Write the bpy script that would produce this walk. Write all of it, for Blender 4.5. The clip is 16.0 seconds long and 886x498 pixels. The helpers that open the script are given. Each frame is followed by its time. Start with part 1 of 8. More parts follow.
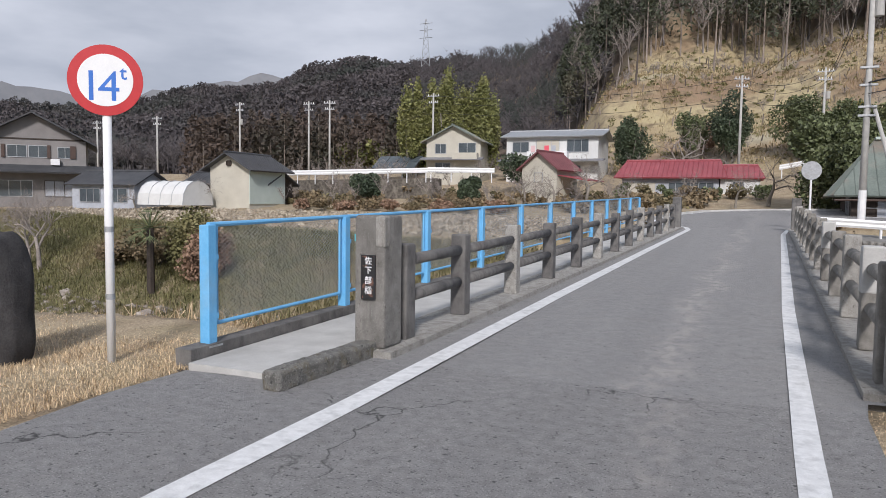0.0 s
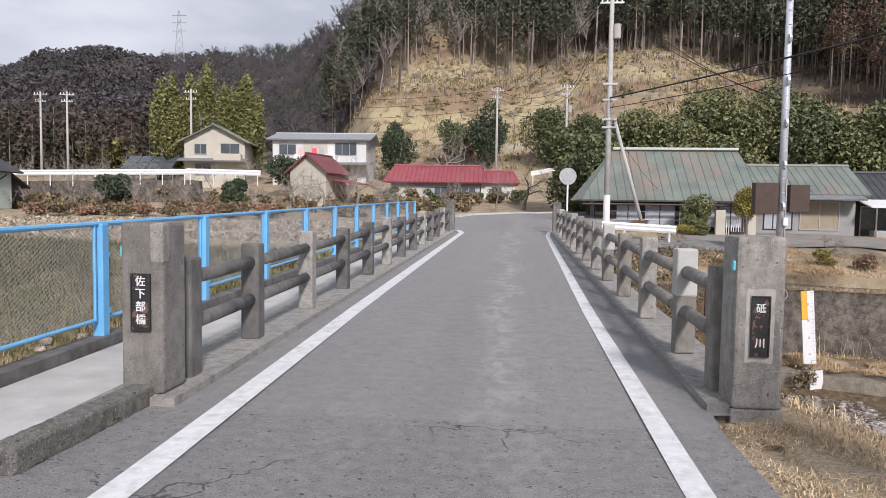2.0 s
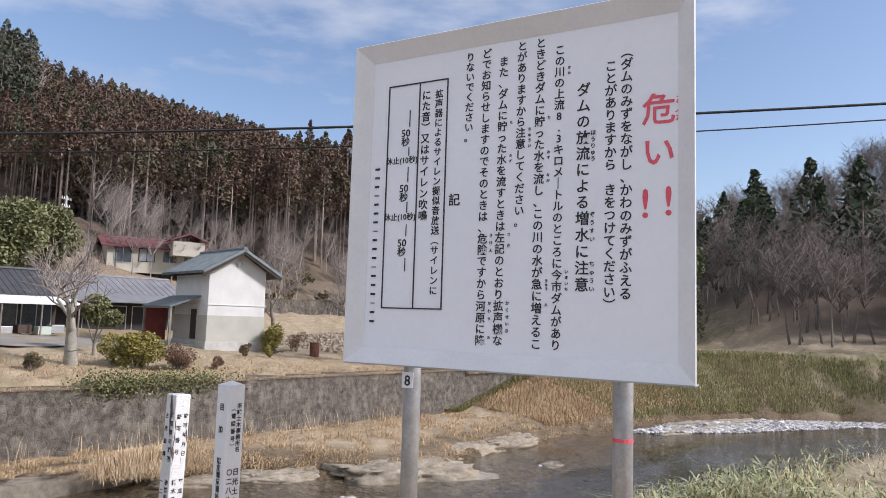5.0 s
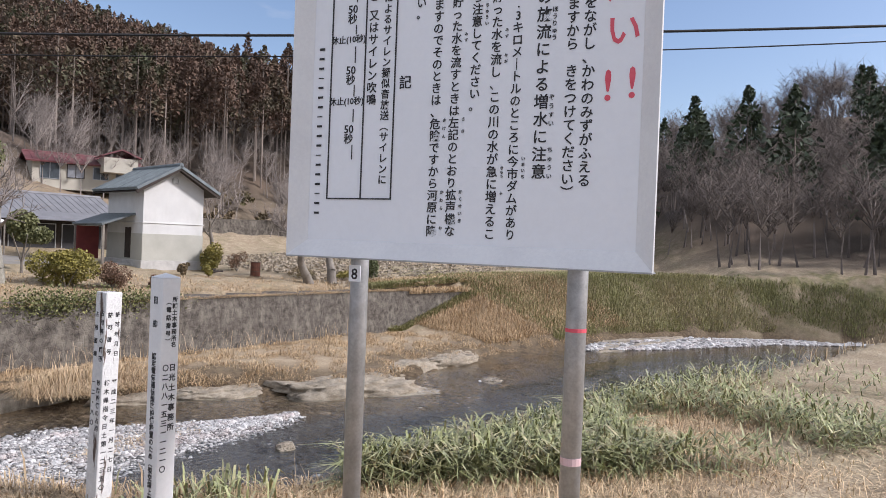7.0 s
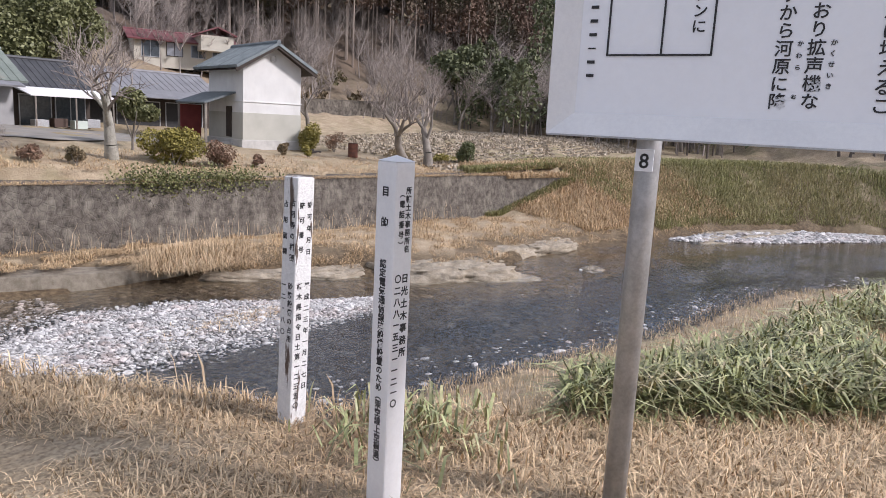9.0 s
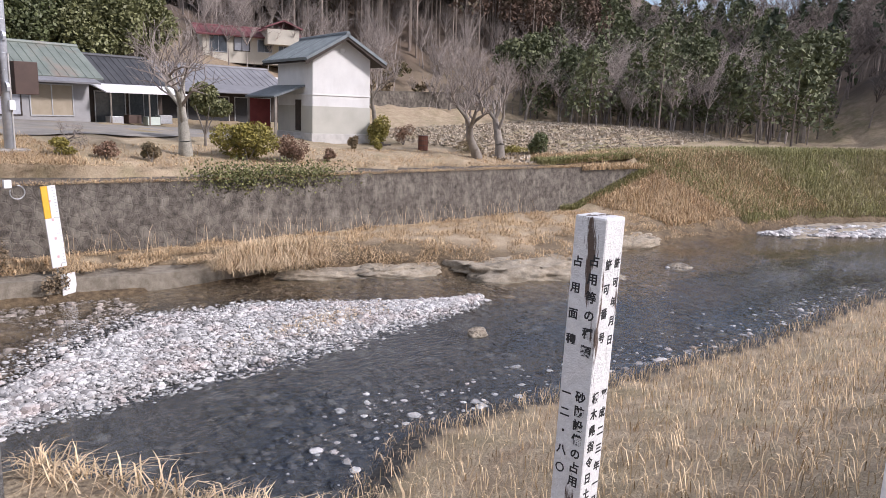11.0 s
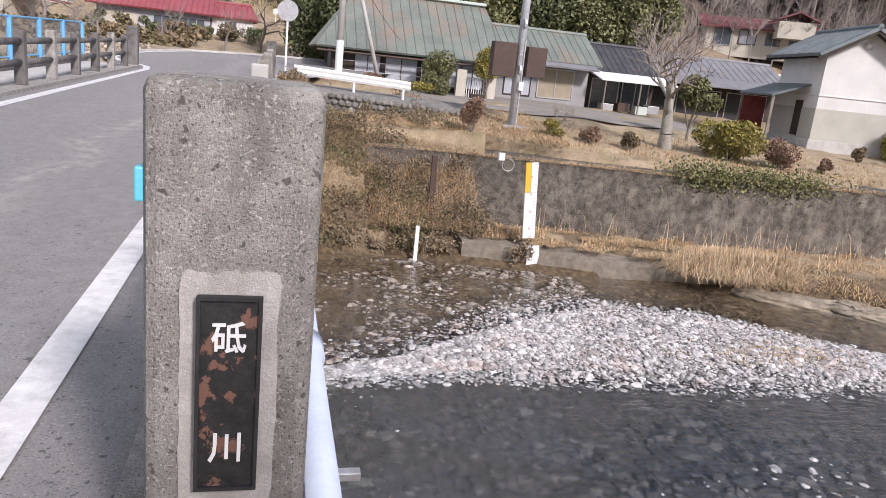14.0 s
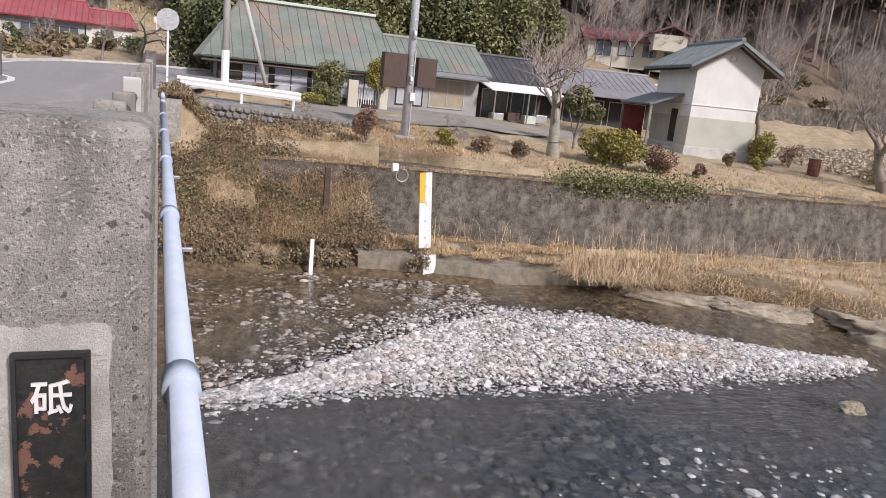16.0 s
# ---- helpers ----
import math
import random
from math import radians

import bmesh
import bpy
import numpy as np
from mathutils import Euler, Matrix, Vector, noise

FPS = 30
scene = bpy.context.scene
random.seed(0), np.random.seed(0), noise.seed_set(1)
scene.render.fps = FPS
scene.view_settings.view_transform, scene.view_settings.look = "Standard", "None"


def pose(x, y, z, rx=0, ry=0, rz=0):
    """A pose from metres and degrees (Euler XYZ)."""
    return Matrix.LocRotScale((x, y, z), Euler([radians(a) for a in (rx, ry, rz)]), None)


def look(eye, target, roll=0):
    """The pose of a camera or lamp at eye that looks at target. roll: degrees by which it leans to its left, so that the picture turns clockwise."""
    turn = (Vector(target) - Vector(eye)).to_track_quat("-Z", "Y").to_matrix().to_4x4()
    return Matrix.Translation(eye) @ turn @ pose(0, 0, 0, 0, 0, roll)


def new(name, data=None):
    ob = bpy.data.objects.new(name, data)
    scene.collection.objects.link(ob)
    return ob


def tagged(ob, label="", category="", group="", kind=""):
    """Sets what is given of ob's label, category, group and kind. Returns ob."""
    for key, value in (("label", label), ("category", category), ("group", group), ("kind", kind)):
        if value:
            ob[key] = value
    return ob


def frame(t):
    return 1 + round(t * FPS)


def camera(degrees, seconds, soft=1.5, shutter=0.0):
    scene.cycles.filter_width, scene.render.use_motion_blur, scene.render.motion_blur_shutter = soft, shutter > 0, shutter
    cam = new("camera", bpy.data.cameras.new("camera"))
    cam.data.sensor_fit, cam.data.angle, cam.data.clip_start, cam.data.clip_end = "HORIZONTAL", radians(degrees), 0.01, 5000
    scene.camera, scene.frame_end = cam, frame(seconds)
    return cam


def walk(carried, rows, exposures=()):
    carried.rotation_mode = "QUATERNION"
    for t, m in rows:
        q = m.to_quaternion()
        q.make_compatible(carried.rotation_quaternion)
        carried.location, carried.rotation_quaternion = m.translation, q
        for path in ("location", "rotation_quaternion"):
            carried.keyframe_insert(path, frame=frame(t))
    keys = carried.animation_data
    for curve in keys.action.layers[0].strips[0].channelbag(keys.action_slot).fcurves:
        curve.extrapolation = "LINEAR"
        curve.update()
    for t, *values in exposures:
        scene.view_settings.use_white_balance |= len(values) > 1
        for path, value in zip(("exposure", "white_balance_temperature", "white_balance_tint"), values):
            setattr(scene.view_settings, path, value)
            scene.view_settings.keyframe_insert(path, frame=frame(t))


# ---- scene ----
cam = camera(63.7, 16.0, 0.7)
PATH = [
    (0, (0.516, -0.414, 1.511), (-0.309, 1.403, 1.369), 0.8),
    (0.5, (0.374, -0.269, 1.506), (-0.208, 1.639, 1.372), 0.5),
    (1, (0.249, -0.061, 1.474), (-0.161, 1.892, 1.344), 0.4),
    (1.5, (0.079, 0.247, 1.48), (-0.218, 2.221, 1.353), 0.5),
    (2, (-0.186, 0.476, 1.494), (-0.386, 2.462, 1.372), 0.8),
    (2.5, (-0.287, 0.678, 1.491), (-0.356, 2.673, 1.372), 1.1),
    (3, (-0.311, 0.784, 1.495), (-0.148, 2.775, 1.385), 1.4),
    (3.5, (-0.324, 0.889, 1.488), (0.223, 2.811, 1.404), 2.2),
    (4, (-0.232, 0.911, 1.5), (0.767, 2.643, 1.474), 2.8),
    (4.5, (-0.105, 0.876, 1.53), (1.315, 2.284, 1.595), 2.8),
    (5, (0.024, 0.745, 1.6), (1.691, 1.832, 1.794), 1.8),
    (5.2, (0.05, 0.694, 1.606), (1.764, 1.695, 1.85), 1.2),
    (7.3, (0.209, 0.939, 1.445), (1.963, 1.895, 1.36), 2.9),
    (7.5, (0.281, 1.005, 1.447), (2.024, 1.978, 1.309), 3.0),
    (8, (0.361, 1.228, 1.418), (2.063, 2.256, 1.197), 3.2),
    (8.5, (0.372, 1.564, 1.427), (2.028, 2.648, 1.137), 3.2),
    (9, (0.48, 1.934, 1.391), (2.099, 3.055, 1.042), 3.0),
    (9.2, (0.542, 2.061, 1.39), (2.14, 3.203, 1.015), 2.8),
    (11.3, (1.079, 3.547, 1.377), (2.571, 4.827, 1.009), 2.0),
    (11.5, (1.135, 3.634, 1.378), (2.602, 4.945, 1.019), 1.9),
    (12, (1.328, 3.851, 1.38), (2.707, 5.258, 1.033), 1.9),
    (12.5, (1.467, 4.114, 1.371), (2.73, 5.625, 1.022), 2.1),
    (13, (1.577, 4.289, 1.413), (2.631, 5.947, 1.04), 2.9),
    (13.5, (1.645, 4.32, 1.391), (2.345, 6.147, 0.974), 4.9),
    (14, (1.638, 4.308, 1.367), (2.119, 6.187, 0.88), 6.0),
    (14.5, (1.654, 4.323, 1.351), (2.109, 6.193, 0.805), 6.0),
    (15, (1.672, 4.326, 1.351), (2.193, 6.174, 0.789), 6.0),
    (15.5, (1.7, 4.318, 1.359), (2.334, 6.144, 0.845), 6.1),
    (16, (1.747, 4.342, 1.419), (2.495, 6.146, 0.985), 5.9),
]
walk(cam, [(t, look(eye, target, roll)) for t, eye, target, roll in PATH],
     [(0.0, -0.12, 6300, 14), (1.5, 0.03, 6450, 16), (3.5, 0.24, 6450, 18), (5.0, 0.26, 6250, 17), (7.5, 0.22, 6250, 18), (12.5, 0.34, 6350, 22), (16.0, 0.22, 6600, 19)])

# ---- world, sun ----
SUN = Vector((0.30, -0.78, 0.58)).normalized()
world = bpy.data.worlds.new("sky")
scene.world = world
world.use_nodes = True
wn, wl = world.node_tree.nodes, world.node_tree.links
wn.clear()
w_out, w_bg = wn.new("ShaderNodeOutputWorld"), wn.new("ShaderNodeBackground")
w_sky = wn.new("ShaderNodeTexSky")
w_sky.sky_type, w_sky.sun_disc = "NISHITA", False
w_sky.sun_elevation = math.asin(SUN.z)
w_sky.sun_rotation = math.atan2(SUN.x, SUN.y)
w_sky.air_density, w_sky.dust_density = 1.0, 1.2
w_tc, w_map = wn.new("ShaderNodeTexCoord"), wn.new("ShaderNodeMapping")
w_map.inputs["Scale"].default_value = (1.0, 1.0, 3.2)
w_map.inputs["Location"].default_value = (0.35, 0.1, 0.0)
w_noise = wn.new("ShaderNodeTexNoise")
w_noise.inputs["Scale"].default_value, w_noise.inputs["Detail"].default_value, w_noise.inputs["Roughness"].default_value = 2.1, 7, 0.55
w_sep = wn.new("ShaderNodeSeparateXYZ")
w_add = wn.new("ShaderNodeMath")
w_add.operation = "MULTIPLY_ADD"
w_add.inputs[1].default_value = -0.20
w_ramp = wn.new("ShaderNodeValToRGB")
w_ramp.color_ramp.elements[0].position, w_ramp.color_ramp.elements[1].position = 0.31, 0.47
w_grey = wn.new("ShaderNodeTexNoise")
w_grey.inputs["Scale"].default_value, w_grey.inputs["Detail"].default_value = 3.5, 5
w_gr = wn.new("ShaderNodeValToRGB")
w_gr.color_ramp.elements[0].position, w_gr.color_ramp.elements[1].position = 0.35, 0.7
w_gr.color_ramp.elements[0].color, w_gr.color_ramp.elements[1].color = (2.9, 3.25, 3.8, 1), (5.0, 5.3, 5.8, 1)
w_mix = wn.new("ShaderNodeMix")
w_mix.data_type = "RGBA"
wl.new(w_tc.outputs["Generated"], w_map.inputs["Vector"])
wl.new(w_map.outputs["Vector"], w_noise.inputs["Vector"])
wl.new(w_map.outputs["Vector"], w_grey.inputs["Vector"])
wl.new(w_tc.outputs["Generated"], w_sep.inputs[0])
wl.new(w_sep.outputs["X"], w_add.inputs[0])
wl.new(w_noise.outputs["Fac"], w_add.inputs[2])
wl.new(w_add.outputs[0], w_ramp.inputs[0])
wl.new(w_grey.outputs["Fac"], w_gr.inputs[0])
wl.new(w_ramp.outputs["Color"], w_mix.inputs["Factor"])
wl.new(w_sky.outputs["Color"], w_mix.inputs["A"])
wl.new(w_gr.outputs["Color"], w_mix.inputs["B"])
wl.new(w_mix.outputs["Result"], w_bg.inputs["Color"])
wl.new(w_bg.outputs[0], w_out.inputs[0])
w_bg.inputs["Strength"].default_value = 0.14
sun = new("sun", bpy.data.lights.new("sun", "SUN"))
sun.data.energy, sun.data.angle, sun.data.color = 3.4, radians(8.0), (1.0, 0.965, 0.92)
sun.matrix_basis = look(SUN * 50, (0, 0, 0))

# ---- materials ----
def mat(name, a, b, scale=6.0, rough=0.85, bump=0.15, fine=60.0, metal=0.0, stain=None, stain_amt=0.0, rnd=0.0, streak=0.0):
    """Two-scale noise colour between a and b, optional stains, vertical streaks and per-object variation."""
    m = bpy.data.materials.new(name)
    m.use_nodes = True
    n, l = m.node_tree.nodes, m.node_tree.links
    p = n["Principled BSDF"]
    p.inputs["Roughness"].default_value, p.inputs["Metallic"].default_value = rough, metal
    geo = n.new("ShaderNodeNewGeometry")
    n1, n2 = n.new("ShaderNodeTexNoise"), n.new("ShaderNodeTexNoise")
    n1.inputs["Scale"].default_value, n1.inputs["Detail"].default_value = scale, 6
    n2.inputs["Scale"].default_value, n2.inputs["Detail"].default_value, n2.inputs["Roughness"].default_value = fine, 4, 0.75
    l.new(geo.outputs["Position"], n1.inputs["Vector"])
    l.new(geo.outputs["Position"], n2.inputs["Vector"])
    mx = n.new("ShaderNodeMath")
    mx.operation = "ADD"
    l.new(n1.outputs["Fac"], mx.inputs[0])
    l.new(n2.outputs["Fac"], mx.inputs[1])
    r = n.new("ShaderNodeMapRange")
    r.inputs["From Min"].default_value, r.inputs["From Max"].default_value = 0.75, 1.25
    l.new(mx.outputs[0], r.inputs[0])
    c = n.new("ShaderNodeMix")
    c.data_type = "RGBA"
    c.inputs["A"].default_value, c.inputs["B"].default_value = (*a, 1), (*b, 1)
    l.new(r.outputs[0], c.inputs["Factor"])
    col = c.outputs["Result"]
    if stain:
        n3 = n.new("ShaderNodeTexNoise")
        n3.inputs["Scale"].default_value, n3.inputs["Detail"].default_value, n3.inputs["Roughness"].default_value = scale * 0.45, 8, 0.65
        if streak:
            mp = n.new("ShaderNodeMapping")
            mp.inputs["Scale"].default_value = (1, 1, streak)
            l.new(geo.outputs["Position"], mp.inputs["Vector"])
            l.new(mp.outputs[0], n3.inputs["Vector"])
        else:
            l.new(geo.outputs["Position"], n3.inputs["Vector"])
        r3 = n.new("ShaderNodeMapRange")
        r3.inputs["From Min"].default_value, r3.inputs["From Max"].default_value, r3.inputs["To Max"].default_value = 0.5, 0.66, stain_amt
        l.new(n3.outputs["Fac"], r3.inputs[0])
        c3 = n.new("ShaderNodeMix")
        c3.data_type = "RGBA"
        l.new(r3.outputs[0], c3.inputs["Factor"])
        l.new(col, c3.inputs["A"])
        c3.inputs["B"].default_value = (*stain, 1)
        col = c3.outputs["Result"]
    if rnd:
        oi = n.new("ShaderNodeObjectInfo")
        isl = n.new("ShaderNodeNewGeometry")
        ad = n.new("ShaderNodeMath")
        ad.operation = "ADD"
        l.new(oi.outputs["Random"], ad.inputs[0])
        l.new(isl.outputs["Random Per Island"], ad.inputs[1])
        fr = n.new("ShaderNodeMath")
        fr.operation = "FRACT"
        l.new(ad.outputs[0], fr.inputs[0])
        rr = n.new("ShaderNodeMapRange")
        rr.inputs["To Min"].default_value, rr.inputs["To Max"].default_value = 1 - rnd, 1 + rnd
        l.new(fr.outputs[0], rr.inputs[0])
        hs = n.new("ShaderNodeHueSaturation")
        l.new(rr.outputs[0], hs.inputs["Value"])
        l.new(col, hs.inputs["Color"])
        col = hs.outputs["Color"]
    l.new(col, p.inputs["Base Color"])
    if bump:
        b1 = n.new("ShaderNodeBump")
        b1.inputs["Strength"].default_value, b1.inputs["Distance"].default_value = bump, 0.02
        l.new(mx.outputs[0], b1.inputs["Height"])
        l.new(b1.outputs[0], p.inputs["Normal"])
    return m


M_ASPHALT = mat("asphalt", (0.21, 0.204, 0.199), (0.33, 0.32, 0.31), 11, 0.9, 0.8, 90, stain=(0.27, 0.255, 0.24), stain_amt=0.3)
M_ASPHALT2 = mat("bridge_asphalt", (0.232, 0.227, 0.222), (0.315, 0.307, 0.298), 9.0, 0.9, 0.6, 110, stain=(0.30, 0.28, 0.26), stain_amt=0.35)
M_LINE = mat("road_paint", (0.62, 0.62, 0.61), (0.80, 0.80, 0.79), 14, 0.8, 0.3, 140, stain=(0.36, 0.36, 0.355), stain_amt=0.45)
M_CONC = mat("weathered_concrete", (0.275, 0.258, 0.23), (0.49, 0.468, 0.43), 12, 0.95, 0.8, 150, stain=(0.17, 0.157, 0.137), stain_amt=0.5, streak=0.22)
def grain_concrete(m, size, dark, pale):
    """Exposed aggregate: small pale and dark grains with pits between them."""
    n, l = m.node_tree.nodes, m.node_tree.links
    p = n["Principled BSDF"]
    src = p.inputs["Base Color"].links[0].from_socket
    geo = n.new("ShaderNodeNewGeometry")
    for k, (sc, lo, hi, amt, colr) in enumerate(((size, 0.60, 0.66, 0.75, pale), (size * 1.3, 0.61, 0.66, 0.8, dark), (size * 0.32, 0.66, 0.70, 0.85, dark))):
        t, r, c, mp = n.new("ShaderNodeTexNoise"), n.new("ShaderNodeMapRange"), n.new("ShaderNodeMix"), n.new("ShaderNodeMapping")
        mp.inputs["Location"].default_value = (3.7 * k, 1.9 * k, 8.1 * k)
        t.inputs["Scale"].default_value, t.inputs["Detail"].default_value = sc, 2
        l.new(geo.outputs["Position"], mp.inputs[0])
        l.new(mp.outputs[0], t.inputs["Vector"])
        r.inputs["From Min"].default_value, r.inputs["From Max"].default_value, r.inputs["To Max"].default_value = lo, hi, amt
        l.new(t.outputs["Fac"], r.inputs[0])
        c.data_type = "RGBA"
        l.new(r.outputs[0], c.inputs["Factor"])
        l.new(src, c.inputs["A"])
        c.inputs["B"].default_value = (*colr, 1)
        src = c.outputs["Result"]
    l.new(src, p.inputs["Base Color"])


grain_concrete(M_CONC, 110, (0.11, 0.10, 0.088), (0.60, 0.58, 0.54))
M_CONCD = mat("dark_concrete", (0.085, 0.08, 0.077), (0.19, 0.18, 0.17), 7, 0.95, 0.6, 110, stain=(0.28, 0.27, 0.25), stain_amt=0.5, streak=0.3)
M_CONCM = mat("stained_concrete", (0.15, 0.14, 0.125), (0.30, 0.285, 0.26), 8, 0.95, 0.6, 130, stain=(0.085, 0.08, 0.072), stain_amt=0.75, streak=0.25)
grain_concrete(M_CONCM, 110, (0.08, 0.075, 0.066), (0.45, 0.43, 0.40))
M_CONCR = mat("tan_concrete", (0.17, 0.158, 0.138), (0.33, 0.31, 0.28), 8, 0.95, 0.6, 120, stain=(0.11, 0.10, 0.088), stain_amt=0.6, streak=0.3)
M_KERB = mat("mossy_kerb", (0.10, 0.097, 0.088), (0.27, 0.26, 0.235), 16, 0.95, 0.9, 90, stain=(0.17, 0.13, 0.05), stain_amt=0.45)
grain_concrete(M_KERB, 70, (0.05, 0.048, 0.045), (0.40, 0.39, 0.36))
M_CONCL = mat("pale_concrete", (0.42, 0.41, 0.39), (0.56, 0.55, 0.52), 3, 0.9, 0.3, 90, stain=(0.3, 0.29, 0.27), stain_amt=0.4)
M_BLUE = mat("blue_paint", (0.13, 0.42, 0.72), (0.19, 0.50, 0.80), 5, 0.45, 0.05, 40, stain=(0.30, 0.36, 0.40), stain_amt=0.25)
M_WHITE = mat("white_paint", (0.74, 0.74, 0.74), (0.82, 0.82, 0.81), 5, 0.5, 0.05, 60)
M_BOARD = mat("sign_white", (0.84, 0.86, 0.89), (0.88, 0.90, 0.93), 2, 0.45, 0.02, 30)
M_BLACK = mat("black_paint", (0.015, 0.015, 0.017), (0.03, 0.03, 0.032), 9, 0.6, 0.1, 80)
M_PLATE = mat("black_plate", (0.012, 0.012, 0.013), (0.03, 0.03, 0.03), 34, 0.5, 0.2, 80, stain=(0.20, 0.10, 0.07), stain_amt=0.9)
for nd in M_PLATE.node_tree.nodes:
    if nd.type == "MAP_RANGE" and nd.inputs["From Max"].default_value < 0.7:
        nd.inputs["From Min"].default_value, nd.inputs["From Max"].default_value = 0.555, 0.575
M_RED = mat("red_paint", (0.46, 0.012, 0.016), (0.52, 0.02, 0.025), 9, 0.5, 0.02, 60)
M_PINKRED = mat("faded_red", (0.72, 0.08, 0.12), (0.8, 0.13, 0.17), 9, 0.5, 0.02, 60)
M_PINK = mat("faded_pink", (0.62, 0.42, 0.43), (0.7, 0.5, 0.5), 9, 0.6, 0.0, 60)
M_SIGNBLUE = mat("sign_blue", (0.02, 0.13, 0.5), (0.03, 0.16, 0.56), 9, 0.5, 0.02, 60)
M_STEEL = mat("galvanized_steel", (0.36, 0.37, 0.38), (0.52, 0.53, 0.54), 14, 0.45, 0.05, 70, metal=0.6, stain=(0.3, 0.28, 0.26), stain_amt=0.4)
M_PIPE = mat("grey_blue_pipe", (0.40, 0.47, 0.58), (0.48, 0.55, 0.66), 5, 0.4, 0.03, 50)
M_POLE = mat("concrete_pole", (0.38, 0.37, 0.35), (0.5, 0.49, 0.46), 3, 0.9, 0.1, 60)
M_OLDWOOD = mat("peeling_post", (0.68, 0.68, 0.67), (0.82, 0.82, 0.81), 48, 0.8, 0.5, 160, stain=(0.12, 0.085, 0.065), stain_amt=1.0, streak=0.12)
for nd in M_OLDWOOD.node_tree.nodes:
    if nd.type == "MAP_RANGE" and nd.inputs["From Max"].default_value < 0.7:
        nd.inputs["From Min"].default_value, nd.inputs["From Max"].default_value = 0.565, 0.60
M_PLASTER = mat("white_plaster", (0.60, 0.60, 0.585), (0.69, 0.69, 0.67), 1.5, 0.9, 0.1, 30, stain=(0.52, 0.515, 0.49), stain_amt=0.5, streak=0.4)
M_PLASTERL = mat("beige_plaster", (0.40, 0.395, 0.345), (0.48, 0.475, 0.42), 1.2, 0.9, 0.1, 30, stain=(0.40, 0.38, 0.33), stain_amt=0.4, streak=0.3)
M_TILE = mat("slate_tile", (0.11, 0.135, 0.145), (0.19, 0.22, 0.23), 2.5, 0.6, 0.2, 20, rnd=0.2)
M_GREENROOF = mat("green_metal_roof", (0.125, 0.15, 0.13), (0.21, 0.238, 0.205), 0.8, 0.55, 0.05, 9, stain=(0.27, 0.19, 0.15), stain_amt=0.8)
M_REDROOF = mat("red_metal_roof", (0.25, 0.05, 0.06), (0.34, 0.08, 0.09), 0.8, 0.45, 0.05, 9)
M_GREYROOF = mat("grey_roof", (0.16, 0.16, 0.17), (0.25, 0.25, 0.26), 1.2, 0.6, 0.1, 12)
M_DARKROOF = mat("dark_roof", (0.035, 0.036, 0.04), (0.075, 0.076, 0.08), 1.2, 0.6, 0.1, 12)
M_DARKWOOD = mat("dark_timber", (0.025, 0.018, 0.014), (0.06, 0.045, 0.035), 3, 0.8, 0.1, 25)
M_BROWNBOX = mat("brown_box", (0.055, 0.032, 0.024), (0.08, 0.048, 0.036), 3, 0.6, 0.05, 25)
M_REDWALL = mat("dark_red_board", (0.13, 0.02, 0.02), (0.19, 0.035, 0.03), 3, 0.7, 0.05, 25)
M_CREAM = mat("cream_wall", (0.46, 0.43, 0.36), (0.55, 0.52, 0.44), 1.0, 0.9, 0.05, 20)
M_BLIND = mat("paper_blind", (0.28, 0.24, 0.175), (0.36, 0.31, 0.235), 2.0, 0.85, 0.05, 20)
M_PALEGREEN = mat("pale_green_wall", (0.46, 0.53, 0.48), (0.54, 0.60, 0.55), 1.0, 0.9, 0.05, 20)
M_GLASSDK = mat("window_glass", (0.05, 0.06, 0.07), (0.10, 0.12, 0.13), 0.6, 0.12, 0.0, 8)
M_CURTAIN = mat("pale_curtain", (0.34, 0.36, 0.40), (0.46, 0.48, 0.52), 3, 0.8, 0.05, 30)
M_ROCK = mat("bed_rock", (0.23, 0.19, 0.135), (0.44, 0.385, 0.30), 3, 0.9, 1.0, 22, stain=(0.14, 0.125, 0.10), stain_amt=0.7)
M_GRAVEL = mat("river_stone", (0.31, 0.303, 0.295), (0.58, 0.57, 0.555), 3, 0.85, 0.2, 40, rnd=0.5, stain=(0.42, 0.32, 0.28), stain_amt=0.5)
M_RUBBLE = mat("rubble_stone", (0.12, 0.115, 0.105), (0.26, 0.25, 0.23), 3, 0.9, 0.4, 25, rnd=0.4)
M_STRAW = mat("dry_grass", (0.45, 0.32, 0.19), (0.76, 0.60, 0.39), 0.9, 0.9, 0.0, 30, rnd=0.45)
M_STRAWR = mat("rusty_grass", (0.40, 0.275, 0.15), (0.66, 0.50, 0.31), 0.9, 0.9, 0.0, 30, rnd=0.35)
M_SASA = mat("bamboo_grass", (0.19, 0.215, 0.08), (0.42, 0.43, 0.22), 16, 0.5, 0.0, 40, rnd=0.5, stain=(0.58, 0.49, 0.31), stain_amt=0.95)
M_LEAF = mat("evergreen_leaf", (0.07, 0.088, 0.036), (0.15, 0.17, 0.076), 0.7, 0.6, 0.0, 9, rnd=0.5)
M_LEAF2 = mat("dark_conifer_leaf", (0.035, 0.052, 0.03), (0.08, 0.105, 0.055), 0.3, 0.7, 0.0, 5, rnd=0.45)
M_CEDAR = mat("winter_cedar_leaf", (0.097, 0.061, 0.043), (0.168, 0.108, 0.074), 0.30, 0.8, 0.0, 3, rnd=0.35, stain=(0.07, 0.088, 0.042), stain_amt=0.9)
M_BAMBOO = mat("bamboo_leaf", (0.13, 0.14, 0.04), (0.25, 0.245, 0.09), 0.4, 0.6, 0.0, 9, rnd=0.4)
